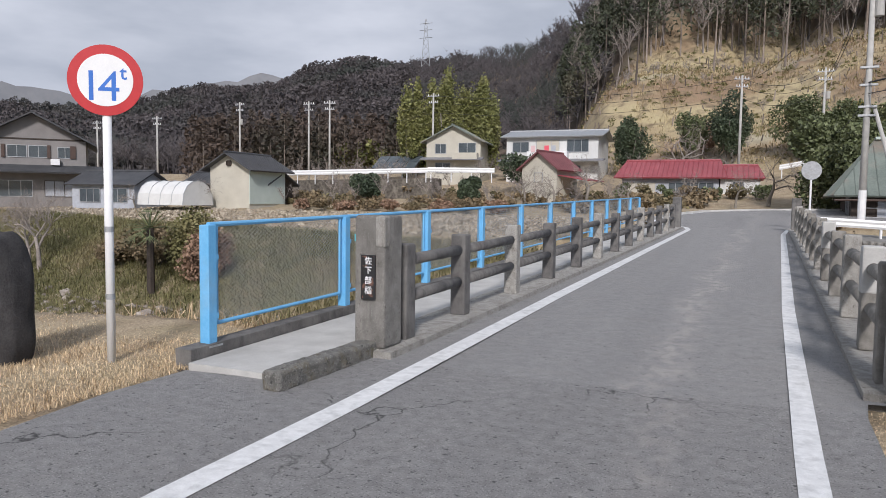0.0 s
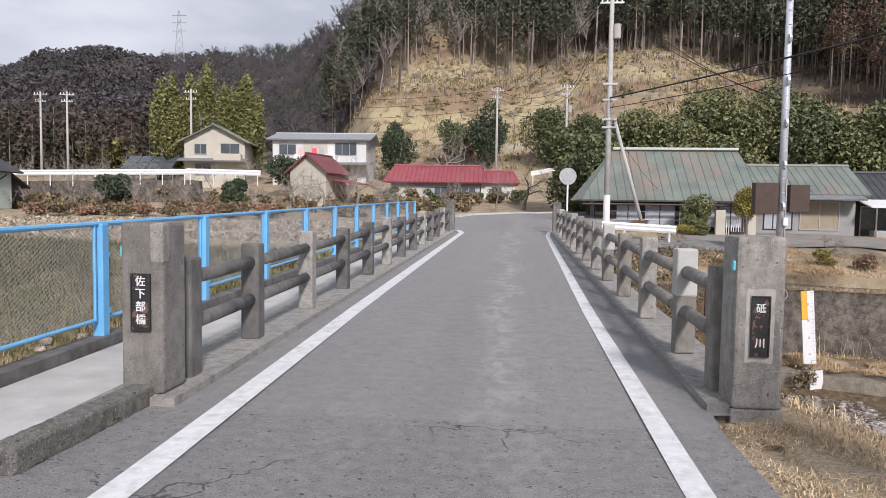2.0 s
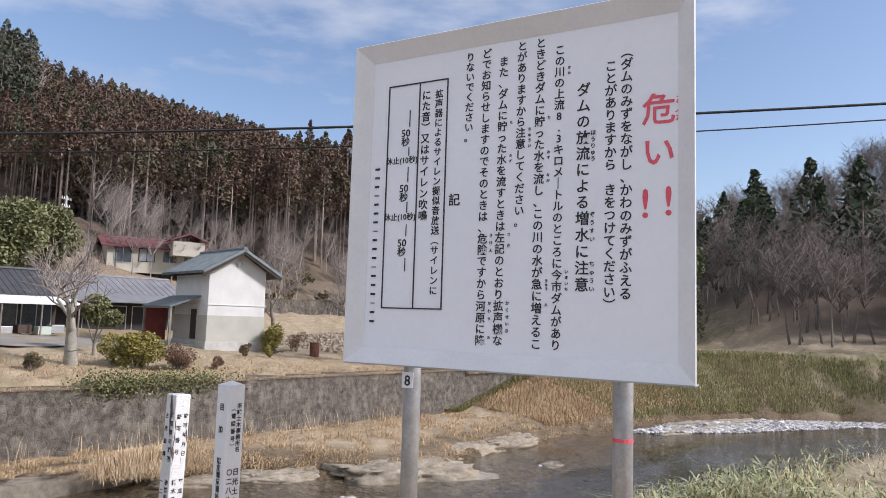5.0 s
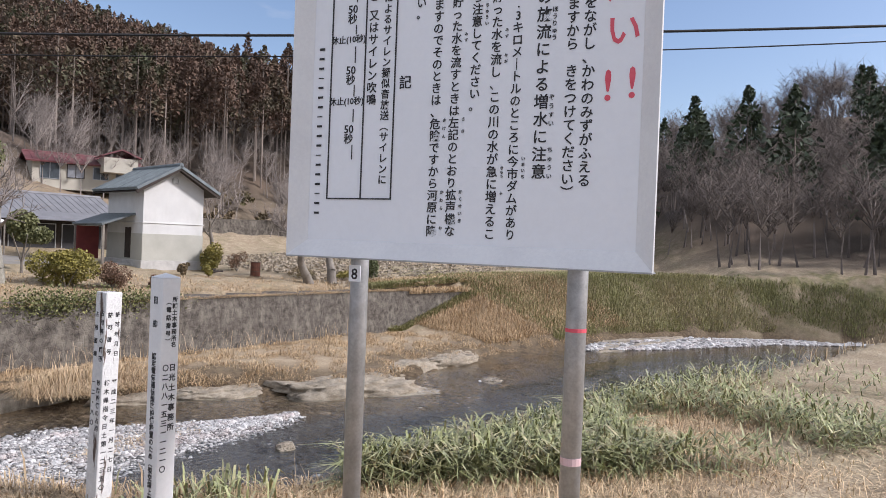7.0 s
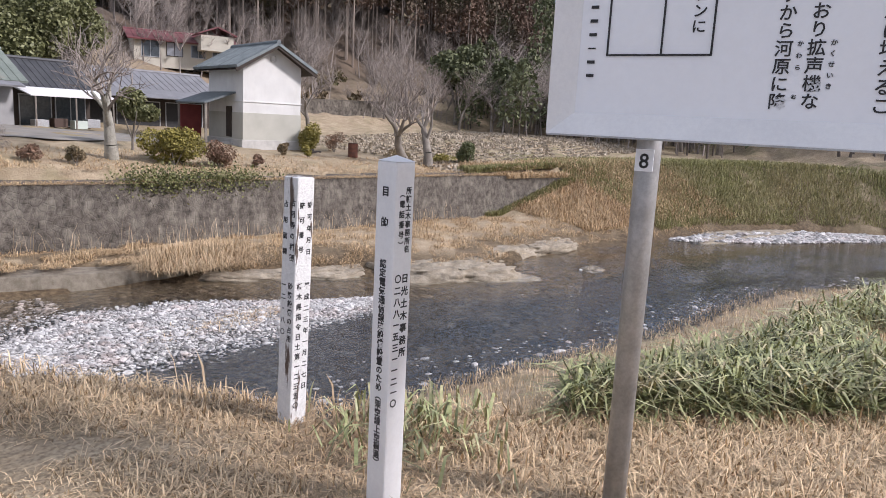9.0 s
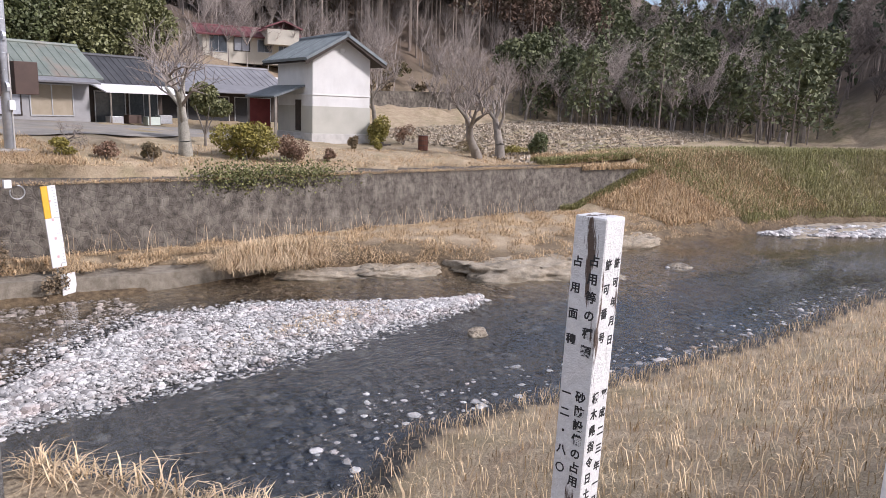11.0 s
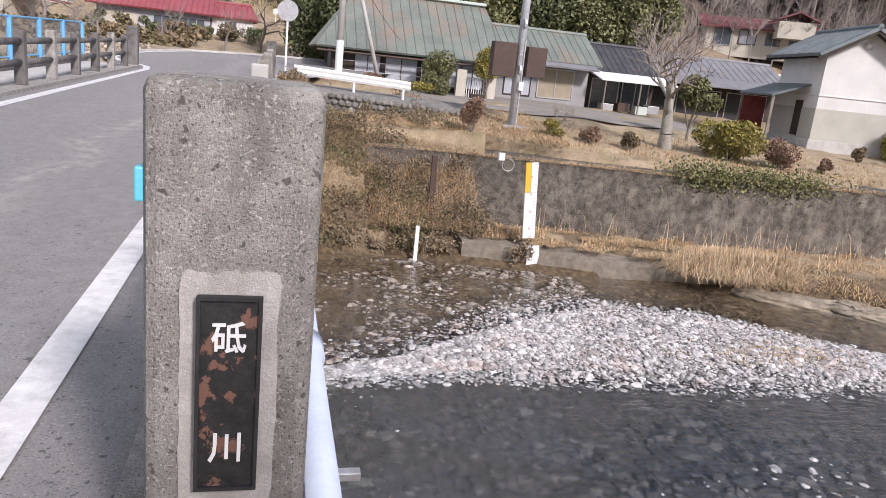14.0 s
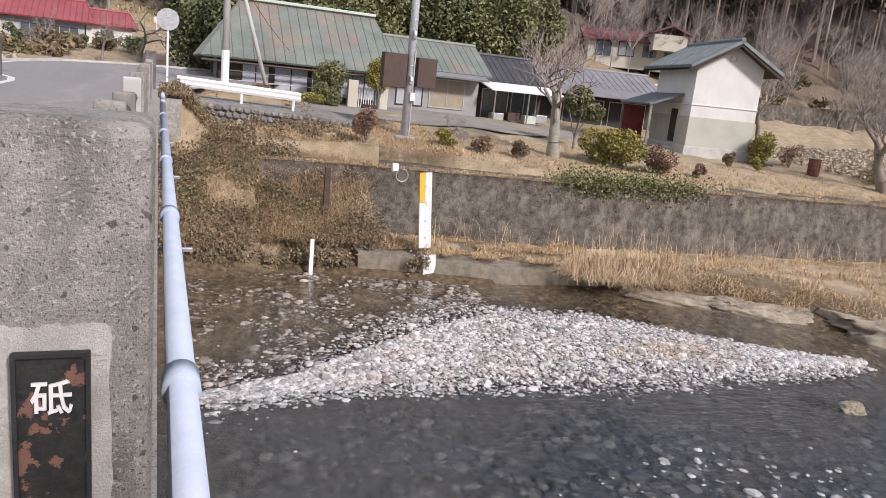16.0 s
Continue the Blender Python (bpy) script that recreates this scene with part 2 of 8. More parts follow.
M_BUSHY = mat("yellow_green_leaf", (0.19, 0.16, 0.03), (0.31, 0.27, 0.07), 1.5, 0.6, 0.0, 12, rnd=0.4)
M_BUSHR = mat("brown_twig_leaf", (0.19, 0.115, 0.075), (0.31, 0.20, 0.135), 1.5, 0.8, 0.0, 12, rnd=0.4)
M_BARK = mat("grey_bark", (0.15, 0.13, 0.11), (0.30, 0.27, 0.23), 2.0, 0.95, 0.3, 25)
M_TWIG = mat("bare_twig", (0.20, 0.17, 0.15), (0.34, 0.295, 0.26), 0.4, 0.95, 0.0, 10, rnd=0.3)
M_TRUNK = mat("cedar_trunk", (0.12, 0.095, 0.077), (0.28, 0.235, 0.20), 0.3, 0.95, 0.0, 8, rnd=0.5)
# grey brown far woods, greyed a little to carry distance haze
M_FARWOOD = mat("far_wood", (0.066, 0.059, 0.062), (0.115, 0.10, 0.10), 0.03, 0.95, 0.0, 0.6, rnd=0.3, stain=(0.05, 0.06, 0.05), stain_amt=0.85)
M_CABLE = mat("cable_black", (0.02, 0.02, 0.02), (0.03, 0.03, 0.03), 3, 0.7, 0.0, 10)
M_WALLM = mat("mortared_masonry", (0.04, 0.034, 0.028), (0.18, 0.158, 0.132), 4.0, 0.95, 1.0, 26, stain=(0.26, 0.235, 0.195), stain_amt=0.7, streak=0.6)
M_SOIL = mat("harvested_field", (0.17, 0.13, 0.09), (0.42, 0.35, 0.25), 2.2, 0.95, 0.6, 14)
M_YELLOW = mat("gauge_yellow", (0.75, 0.42, 0.03), (0.82, 0.48, 0.05), 2, 0.6, 0.0, 20)


M_BEDP = mat("bed_pebble", (0.026, 0.026, 0.025), (0.092, 0.089, 0.082), 3, 0.9, 0.1, 25, rnd=0.6)
M_BEDB = mat("brown_bed_pebble", (0.06, 0.042, 0.026), (0.20, 0.15, 0.10), 3, 0.9, 0.1, 25, rnd=0.6)
M_WETSTONE = mat("wet_stone", (0.15, 0.12, 0.095), (0.44, 0.39, 0.34), 3, 0.6, 0.2, 40, rnd=0.55)
M_FADED = mat("faded_red_roof", (0.14, 0.045, 0.05), (0.22, 0.08, 0.085), 0.8, 0.6, 0.05, 9)
M_MORTAR = mat("pale_mortar", (0.42, 0.40, 0.37), (0.58, 0.56, 0.525), 12, 0.95, 0.5, 120, stain=(0.34, 0.32, 0.285), stain_amt=0.7)
M_CYAN = mat("cyan_reflector", (0.10, 0.50, 0.62), (0.14, 0.56, 0.68), 9, 0.4, 0.0, 40)
M_LEAFY = mat("olive_leaf", (0.115, 0.125, 0.05), (0.22, 0.225, 0.10), 0.5, 0.6, 0.0, 9, rnd=0.3)
M_PINE = mat("pine_needle", (0.075, 0.092, 0.042), (0.15, 0.165, 0.08), 0.5, 0.7, 0.0, 9, rnd=0.45)
M_PALEBARK = mat("lichen_bark", (0.20, 0.19, 0.16), (0.42, 0.40, 0.34), 2.5, 0.95, 0.3, 20)

# ---- mesh helpers ----
class Mesh:
    """Collects vertices and faces; makes one mesh object."""
    def __init__(self):
        self.v, self.f, self.n = [], [], 0

    def add(self, verts, faces):
        self.v.append(np.asarray(verts, float).reshape(-1, 3))
        k = self.n
        self.f.extend(tuple(i + k for i in q) for q in faces)
        self.n += len(self.v[-1])
        return self

    def box(self, c, s, rz=0.0, taper=1.0, m=None):
        x, y, z = s[0] / 2, s[1] / 2, s[2] / 2
        p = np.array([(-x, -y, -z), (x, -y, -z), (x, y, -z), (-x, y, -z), (-x * taper, -y * taper, z), (x * taper, -y * taper, z), (x * taper, y * taper, z), (-x * taper, y * taper, z)])
        if m is not None:
            p = np.array([m @ Vector(q) for q in p])
        if rz:
            ca, sa = math.cos(rz), math.sin(rz)
            p = np.c_[p[:, 0] * ca - p[:, 1] * sa, p[:, 0] * sa + p[:, 1] * ca, p[:, 2]]
        return self.add(p + np.array(c), [(0, 3, 2, 1), (4, 5, 6, 7), (0, 1, 5, 4), (1, 2, 6, 5), (2, 3, 7, 6), (3, 0, 4, 7)])

    def tube(self, p0, p1, r0, r1=None, n=8, caps=True):
        r1 = r0 if r1 is None else r1
        p0, p1 = np.array(p0, float), np.array(p1, float)
        d = p1 - p0
        d /= max(np.linalg.norm(d), 1e-9)
        a = np.cross(d, (0, 0, 1) if abs(d[2]) < 0.9 else (1, 0, 0))
        a /= np.linalg.norm(a)
        b = np.cross(d, a)
        t = np.arange(n) * 2 * np.pi / n
        ring = np.outer(np.cos(t), a) + np.outer(np.sin(t), b)
        f = [(i, n + i, n + (i + 1) % n, (i + 1) % n) for i in range(n)]
        if caps:
            f += [tuple(range(n)), tuple(range(2 * n - 1, n - 1, -1))]
        return self.add(np.r_[p0 + ring * r0, p1 + ring * r1], f)

    def poly(self, pts, r, n=5):
        """One bent tube through the points."""
        pts = np.array(pts, float)
        t = np.arange(n) * 2 * np.pi / n
        v = []
        for i, p in enumerate(pts):
            d = pts[min(i + 1, len(pts) - 1)] - pts[max(i - 1, 0)]
            d /= np.linalg.norm(d)
            a = np.cross(d, (0, 0, 1) if abs(d[2]) < 0.9 else (1, 0, 0))
            a /= np.linalg.norm(a)
            b = np.cross(d, a)
            v.append(p + (np.outer(np.cos(t), a) + np.outer(np.sin(t), b)) * r)
        f = [(i * n + k, (i + 1) * n + k, (i + 1) * n + (k + 1) % n, i * n + (k + 1) % n) for i in range(len(pts) - 1) for k in range(n)]
        return self.add(np.concatenate(v), f)

    def slab(self, quad, thick):
        """A flat plate: four corners of the top face and its thickness downwards along its normal."""
        q = np.array(quad, float)
        nn = np.cross(q[1] - q[0], q[3] - q[0])
        nn /= np.linalg.norm(nn)
        return self.add(np.r_[q, q - nn * thick], [(0, 1, 2, 3), (7, 6, 5, 4), (0, 4, 5, 1), (1, 5, 6, 2), (2, 6, 7, 3), (3, 7, 4, 0)])

    def data(self, name, material):
        me = bpy.data.meshes.new(name)
        v = np.concatenate(self.v) if self.v else np.zeros((0, 3))
        me.from_pydata(v.tolist(), [], self.f)
        me.materials.append(material)
        return me

    def obj(self, name, material, parent=None, label="", smooth=False):
        ob = new(name, self.data(name, material))
        if smooth:
            ob.data.polygons.foreach_set("use_smooth", [True] * len(ob.data.polygons))
        if parent:
            ob.parent = parent
        if label:
            ob["label"] = label
        return ob


def part(name, bm, material, parent=None, label=""):
    me = bpy.data.meshes.new(name)
    bm.to_mesh(me)
    bm.free()
    me.materials.append(material)
    ob = new(name, me)
    if parent:
        ob.parent = parent
    if label:
        ob["label"] = label
    return ob


def cbox(c, s, bevel=0.02, rz=0.0, seg=2, jitter=0.0):
    """A bmesh box with rounded edges."""
    bm = bmesh.new()
    bmesh.ops.create_cube(bm, size=1)
    bmesh.ops.scale(bm, vec=s, verts=bm.verts)
    bmesh.ops.bevel(bm, geom=bm.edges[:], offset=bevel, segments=seg, affect="EDGES", profile=0.5)
    for v in bm.verts:
        if jitter:
            v.co += noise.noise_vector(v.co * 9) * jitter
    bmesh.ops.rotate(bm, cent=(0, 0, 0), matrix=Matrix.Rotation(rz, 3, "Z"), verts=bm.verts)
    bmesh.ops.translate(bm, vec=c, verts=bm.verts)
    return bm


def thing(name, at, label, category, group="", rz=0.0):
    ob = new(name)
    ob.matrix_basis = pose(*at, 0, 0, math.degrees(rz))
    return tagged(ob, label, category, group)


rng = np.random.default_rng(7)


def text_mesh(name, lines, size, material, parent, m, vertical=True, spacing=1.0, label="", depth=0.001, bold=0.012):
    """Letters as one thin mesh, columns set downwards, in the plane x-z of the pose m."""
    cu = bpy.data.curves.new(name, "FONT")
    cu.body = "\n".join(lines) if vertical else lines
    cu.size, cu.space_line, cu.extrude = size, spacing, depth
    cu.align_x, cu.align_y = "CENTER", "TOP"
    cu.resolution_u = 2
    cu.offset = size * bold
    tmp = new("tmp_text", cu)
    dg = bpy.context.evaluated_depsgraph_get()
    me = bpy.data.meshes.new_from_object(tmp.evaluated_get(dg))
    bpy.data.objects.remove(tmp)
    bpy.data.curves.remove(cu)
    me.name = name
    me.materials.clear()
    me.materials.append(material)
    ob = new(name, me)
    ob.parent = parent
    ob.matrix_basis = m @ pose(0, 0, 0, 90, 0, 0)
    if label:
        ob["label"] = label
    return ob


def wear_asphalt(m, x0, amount, crack):
    """A pale worn track along the road and fine dark cracks."""
    n, l = m.node_tree.nodes, m.node_tree.links
    p = n["Principled BSDF"]
    src = p.inputs["Base Color"].links[0].from_socket
    geo, sp = n.new("ShaderNodeNewGeometry"), n.new("ShaderNodeSeparateXYZ")
    l.new(geo.outputs["Position"], sp.inputs[0])

    def op(kind, a, b):
        q = n.new("ShaderNodeMath")
        q.operation = kind
        for i, s_ in enumerate((a, b)):
            if isinstance(s_, (int, float)):
                q.inputs[i].default_value = s_
            else:
                l.new(s_, q.inputs[i])
        return q.outputs[0]

    def nz(scale, detail, sy=1.0):
        mp, t = n.new("ShaderNodeMapping"), n.new("ShaderNodeTexNoise")
        mp.inputs["Scale"].default_value = (1, sy, 1)
        t.inputs["Scale"].default_value, t.inputs["Detail"].default_value = scale, detail
        l.new(geo.outputs["Position"], mp.inputs[0])
        l.new(mp.outputs[0], t.inputs["Vector"])
        return t.outputs["Fac"]

    def rngm(s_, a, b, lo, hi):
        r = n.new("ShaderNodeMapRange")
        for k_, v_ in (("From Min", a), ("From Max", b), ("To Min", lo), ("To Max", hi)):
            r.inputs[k_].default_value = v_
        l.new(s_, r.inputs[0])
        return r.outputs[0]

    def mixc(f, a, col):
        c = n.new("ShaderNodeMix")
        c.data_type = "RGBA"
        l.new(f, c.inputs["Factor"])
        l.new(a, c.inputs["A"])
        c.inputs["B"].default_value = (*col, 1)
        return c.outputs["Result"]
    off = op("ADD", op("SUBTRACT", sp.outputs[0], x0), op("MULTIPLY", op("SUBTRACT", nz(0.35, 3), 0.5), 1.6))
    band = rngm(op("ABSOLUTE", off, 0), 0.0, 0.3, 1, 0)
    patch = rngm(nz(9, 12, 0.5), 0.40, 0.66, 0, amount)
    col = mixc(op("MULTIPLY", band, patch), src, (0.46, 0.42, 0.385))
    wheel = rngm(nz(1.1, 8, 0.06), 0.5, 0.75, 0, 0.22)
    col = mixc(wheel, col, (0.14, 0.138, 0.14))
    if crack:
        t = n.new("ShaderNodeTexVoronoi")
        t.feature = "DISTANCE_TO_EDGE"
        t.inputs["Scale"].default_value = 0.55
        wv, ad = n.new("ShaderNodeTexNoise"), n.new("ShaderNodeVectorMath")
        wv.inputs["Scale"].default_value, wv.inputs["Detail"].default_value = 2.5, 6
        l.new(geo.outputs["Position"], wv.inputs["Vector"])
        sc = n.new("ShaderNodeVectorMath")
        sc.operation = "SCALE"
        sc.inputs["Scale"].default_value = 0.7
        l.new(wv.outputs["Color"], sc.inputs[0])
        l.new(geo.outputs["Position"], ad.inputs[0])
        l.new(sc.outputs[0], ad.inputs[1])
        l.new(ad.outputs[0], t.inputs["Vector"])
        line_ = rngm(t.outputs["Distance"], 0.0, 0.008, 0.9, 0)
        gate = rngm(nz(0.7, 3), 0.46, 0.56, 0, 1)
        col = mixc(op("MULTIPLY", line_, gate), col, (0.025, 0.025, 0.025))
    l.new(col, p.inputs["Base Color"])


grain_concrete(M_ASPHALT, 75, (0.06, 0.06, 0.06), (0.46, 0.45, 0.43))
grain_concrete(M_ASPHALT2, 85, (0.10, 0.10, 0.10), (0.42, 0.41, 0.39))
wear_asphalt(M_ASPHALT, 0.0, 0.42, True)
wear_asphalt(M_ASPHALT2, -0.35, 0.65, False)

# ---- the lie of the land ----
WATER = -5.0
def ip(x, pts):
    return np.interp(x, [p[0] for p in pts], [p[1] for p in pts])


def near_crest(x):
    return ip(x, [(-80, 3), (-12, 5), (-6, 6.2), (2, 6.2), (2.5, 5.0), (2.9, 4.15), (3.4, 3.5), (4.2, 3.05), (5.3, 2.85), (7.5, 2.3), (15, 0), (40, -12), (48, -25), (54, -42), (60, -62)])


def near_shore(x):
    return ip(x, [(-80, 16), (-30, 13), (-6, 10), (2, 8.6), (6, 10.6), (11, 12.6), (16, 11.2), (22, 9.5), (32, 7.8), (46, 0.5), (53, -9), (58, -25), (64, -50)])


def far_shore(x):
    return ip(x, [(-80, 34), (-40, 26), (-30, 22.8), (-20, 23.4), (-6, 27), (6, 27.9), (8, 27.5), (15.4, 25.3), (20, 23.4), (22.6, 21.0), (25, 18.0), (27, 17.2), (29, 18.6), (38, 17.4), (50, 14.2), (57, 9.5), (62, 2.5), (66, -12), (74, -45)])


def far_crest(x):
    return ip(x, [(-80, 44), (-38, 34.5), (-25, 33.5), (-8, 31.5), (4, 30.6), (8, 30.2), (16, 28.2), (27, 26.6), (40, 24.0), (50, 21.5), (58, 16), (64, 7), (69, -10), (78, -43)])


def road_z(y):
    y = np.asarray(y, float)
    return 0.016 * np.clip(y - 5, 0, 35) + 0.052 * np.clip(y - 40, 0, 10)


SKY = [(-180, 5), (-115, 6.5), (-100, 9.5), (-90, 10.0), (-80, 8.2), (-73, 6.2), (-66, 6.0), (-55, 7.5), (-48, 8.5), (-40, 9.8), (-30, 11.4), (-24, 12.4), (-10, 14), (0, 15), (8, 14.2), (13, 12.2), (17, 10.2), (25, 9.4), (32, 9.4), (37, 7.9), (42, 6.8), (48, 5.2), (60, 4.5), (90, 5), (180, 5)]
FOOT = [(-180, 90), (-100, 62), (-84, 62), (-72, 100), (-60, 85), (-45, 66), (-30, 60), (-15, 78), (5, 80), (12, 86), (16, 130), (30, 170), (60, 200), (180, 100)]
CREST = [(-180, 250), (-100, 150), (-80, 170), (-60, 210), (-30, 190), (0, 205), (10, 205), (14, 265), (18, 430), (60, 480), (180, 300)]


def hill(x, y):
    b = np.degrees(np.arctan2(-(x - 0.3), y - 0.5))
    r = np.hypot(x - 0.3, y - 0.5)
    rf, rc, el = ip(b, FOOT), ip(b, CREST), ip(b, SKY)
    u = np.clip((r - rf) / (rc - rf), 0, None)
    top = rc * np.tan(np.radians(el))
    return np.where(u <= 1, top * np.clip(u, 0, 1) ** 1.25, top - (u - 1) * top * 0.25)


def plain(x, y):
    z = ip(y, [(20, -1.5), (27, -1.5), (31, -0.9), (36, -0.25), (47, 0.1), (58, 0.9), (66, 1.7), (74, 3.2), (84, 4.6), (120, 6)])
    right = ip(y, [(20, -1.6), (27, -1.5), (31, -0.95), (36, -0.7), (46, -0.5), (56, 1.2), (70, 5.5), (80, 7)])
    right = right + 1.0 * np.clip((x - 38) / 24, 0, 1)
    w = np.clip((x - 18) / 12, 0, 1)
    return z * (1 - w) + right * w


def ground_z(x, y):
    x, y = np.asarray(x, float), np.asarray(y, float)
    nc, ns, fs, fc = near_crest(x), near_shore(x), far_shore(x), far_crest(x)
    near = np.where(y < nc, 0.0, 0.0 + (WATER - 0.1) * np.clip((y - nc) / np.maximum(ns - nc, 0.2), 0, 1) ** 0.62)
    bed = WATER - 0.12 - 0.45 * np.sin(np.pi * np.clip((y - ns) / np.maximum(fs - ns, 0.1), 0, 1))
    wall = (x > 3.5) & (x < 46)
    foot = np.where(x > 5, WATER + 0.85, WATER + 0.5)
    t = np.clip((y - fs) / np.maximum(fc - fs, 0.2), 0, 1)
    walled = np.where(x > 5.0, np.clip((47.0 - x) / 9.0, 0, 1), 0.0)
    fc = fc + np.where(walled > 0, 1.0, 0.0)
    low, slope = WATER + 0.05 + 0.85 * np.clip(t * 2.2, 0, 1) ** 0.6, WATER + (plain(x, fc) - WATER) * t ** 0.9
    far_slope = slope + (low - slope) * walled
    pl = plain(x, y) + hill(x, y)
    z = np.where(y < ns, near, np.where(y < fs, bed, np.where(y < fc, far_slope, pl)))
    deck = np.where((y > 29) & (np.abs(x + 0.7) < 4.0), np.minimum(z, road_z(y) - 0.06), z)
    return np.where(np.abs(x + 0.7) < 14, z + (np.maximum(road_z(y) - 0.08, z) - z) * np.where(y > fc, np.clip((np.where((x > 0) & (y < 36.5), 4.4, 10) - np.abs(x + 0.7)) / np.where((x > 0) & (y < 36.5), 1.2, 4), 0, 1), 0), deck)


def on(x, y):
    return float(ground_z(x, y))


# ---- ground, one sheet to the horizon ----
def build_ground():
    bear = np.radians(np.r_[np.linspace(-115, 75, 560), np.linspace(75, 245, 90)[1:-1]])
    rad = 0.3 * 1.0365 ** np.arange(236)
    bb, rr = np.meshgrid(bear, rad)
    x, y = 0.3 - rr * np.sin(bb), 0.5 + rr * np.cos(bb)
    z = ground_z(x, y)
    far = np.clip((rr - 4) / 60, 0, 1)
    rough = np.array([[noise.noise((a * 0.8, b * 0.8, 0)) for a, b in zip(r1, r2)] for r1, r2 in zip(x[::1], y[::1])])
    big = np.array([[noise.noise((a * 0.03, b * 0.03, 5)) for a, b in zip(r1, r2)] for r1, r2 in zip(x, y)])
    b_deg = np.degrees(bb)
    u = np.clip((rr - ip(b_deg, FOOT)) / 30, 0, 1)
    keep = np.clip((np.maximum(np.abs(x + 1.2) - 3.4, 0)) / 0.8, 0, 1)
    z = z + rough * (0.035 + 0.22 * far) * keep + big * u * 7 + rough * u * 0.35
    z = np.where((x > -4.3) & (x < 1.55) & (y < 6.3) & (y > -40), -0.06, z)
    z = np.where((y > 31.5) & (y < 62) & (x > -6.3) & (x < np.where(y < 36.5, 2.9, 6.7)), road_z(y) - 0.10, z)
    z = np.minimum(z, 240)
    nr, nb = z.shape
    idx = np.arange(nr * nb).reshape(nr, nb)
    i0, i1, j0, j1 = idx[:-1, :], idx[1:, :], np.roll(idx, -1, 1)[:-1, :], np.roll(idx, -1, 1)[1:, :]
    faces = np.stack([i0, i1, j1, j0], -1).reshape(-1, 4)
    v = np.stack([x, y, z], -1).reshape(-1, 3)
    me = bpy.data.meshes.new("ground")
    me.from_pydata(np.r_[v, [(0.3, 0.5, -0.06)]].tolist(), [], faces.tolist() + [(int(idx[0, k]), int(idx[0, (k + 1) % nb]), nr * nb) for k in range(nb)])
    # zones: r green, g stones, b forest floor, a cleared slope
    ns, fs, fc = near_shore(x), far_shore(x), far_crest(x)
    stone = ((y > ns - 1.0) & (y < fs + 0.6)).astype(float)
    rockband = ((x > 12) & (x < 60) & (y > fs) & (y < fs + 2.5)).astype(float) * 0.75
    forest = np.clip(u * 1.6 - 0.25, 0, 1)
    wob = rough * 2.0 + big * 9
    cleared = np.clip((12 + wob * 0.5 - b_deg) / 3, 0, 1) * np.clip((b_deg + 24 + wob * 0.5) / 4, 0, 1) * np.clip((rr - 82 + wob) / 8, 0, 1) * np.clip((164 + wob - rr) / 8, 0, 1)
    green = np.clip(0.28 + big * 0.9 + rough * 0.5, 0, 1) * np.where((y > fc - 1) & (x > 4), 1.0, 0.45)
    green = np.where((x > 46) & (y > fs + 2) & (y < fc + 8), 0.9, green)
    green = np.where((x < -5) & (y > fs) & (y < fc + 1), 0.85 + 0.15 * rough, green)
    col = np.stack([green, np.maximum(stone, rockband), forest * (1 - cleared), cleared], -1).reshape(-1, 4)
    at = me.attributes.new("zone", "FLOAT_COLOR", "POINT")
    at.data.foreach_set("color", np.r_[col, [(0, 0, 0, 0)]].astype(np.float32).ravel())
    edge = np.where(x < 19, ip(x, [(2.5, 18.6), (6.6, 21), (11.4, 23.8), (15, 22.4), (19, 18.6)]), ns + (fs - ns) * 0.55)
    bed_silt = np.clip((y - edge + rough) / 1.5, 0, 1)
    at = me.attributes.new("silt", "FLOAT", "POINT")
    at.data.foreach_set("value", np.r_[bed_silt.ravel(), 0].astype(np.float32))
    me.polygons.foreach_set("use_smooth", [True] * len(me.polygons))
    m = bpy.data.materials.new("ground_soil_and_grass")
    m.use_nodes = True
    n, l = m.node_tree.nodes, m.node_tree.links
    p = n["Principled BSDF"]
    p.inputs["Roughness"].default_value = 0.95
    geo, zone = n.new("ShaderNodeNewGeometry"), n.new("ShaderNodeAttribute")
    zone.attribute_name = "zone"
    sp = n.new("ShaderNodeSeparateColor")
    l.new(zone.outputs["Color"], sp.inputs[0])

    def nz(scale, detail=6):
        t = n.new("ShaderNodeTexNoise")
        t.inputs["Scale"].default_value, t.inputs["Detail"].default_value = scale, detail
        l.new(geo.outputs["Position"], t.inputs["Vector"])
        return t.outputs["Fac"]

    def mixc(f, a, b):
        c = n.new("ShaderNodeMix")
        c.data_type = "RGBA"
        for k, s in (("Factor", f), ("A", a), ("B", b)):
            if isinstance(s, tuple):
                c.inputs[k].default_value = (*s, 1)
            else:
                l.new(s, c.inputs[k])
        return c.outputs["Result"]

    def rng_(s, a, b, lo=0.0, hi=1.0):
        r = n.new("ShaderNodeMapRange")
        r.inputs["From Min"].default_value, r.inputs["From Max"].default_value = a, b
        r.inputs["To Min"].default_value, r.inputs["To Max"].default_value = lo, hi
        l.new(s, r.inputs[0])
        return r.outputs[0]

    def mul(a, b):
        q = n.new("ShaderNodeMath")
        q.operation = "MULTIPLY"
        l.new(a, q.inputs[0])
        l.new(b, q.inputs[1])
        return q.outputs[0]
    straw = mixc(rng_(nz(1.7), 0.35, 0.65), (0.37, 0.285, 0.185), (0.55, 0.45, 0.31))
    straw = mixc(rng_(nz(45, 3), 0.4, 0.7), straw, (0.22, 0.16, 0.105))
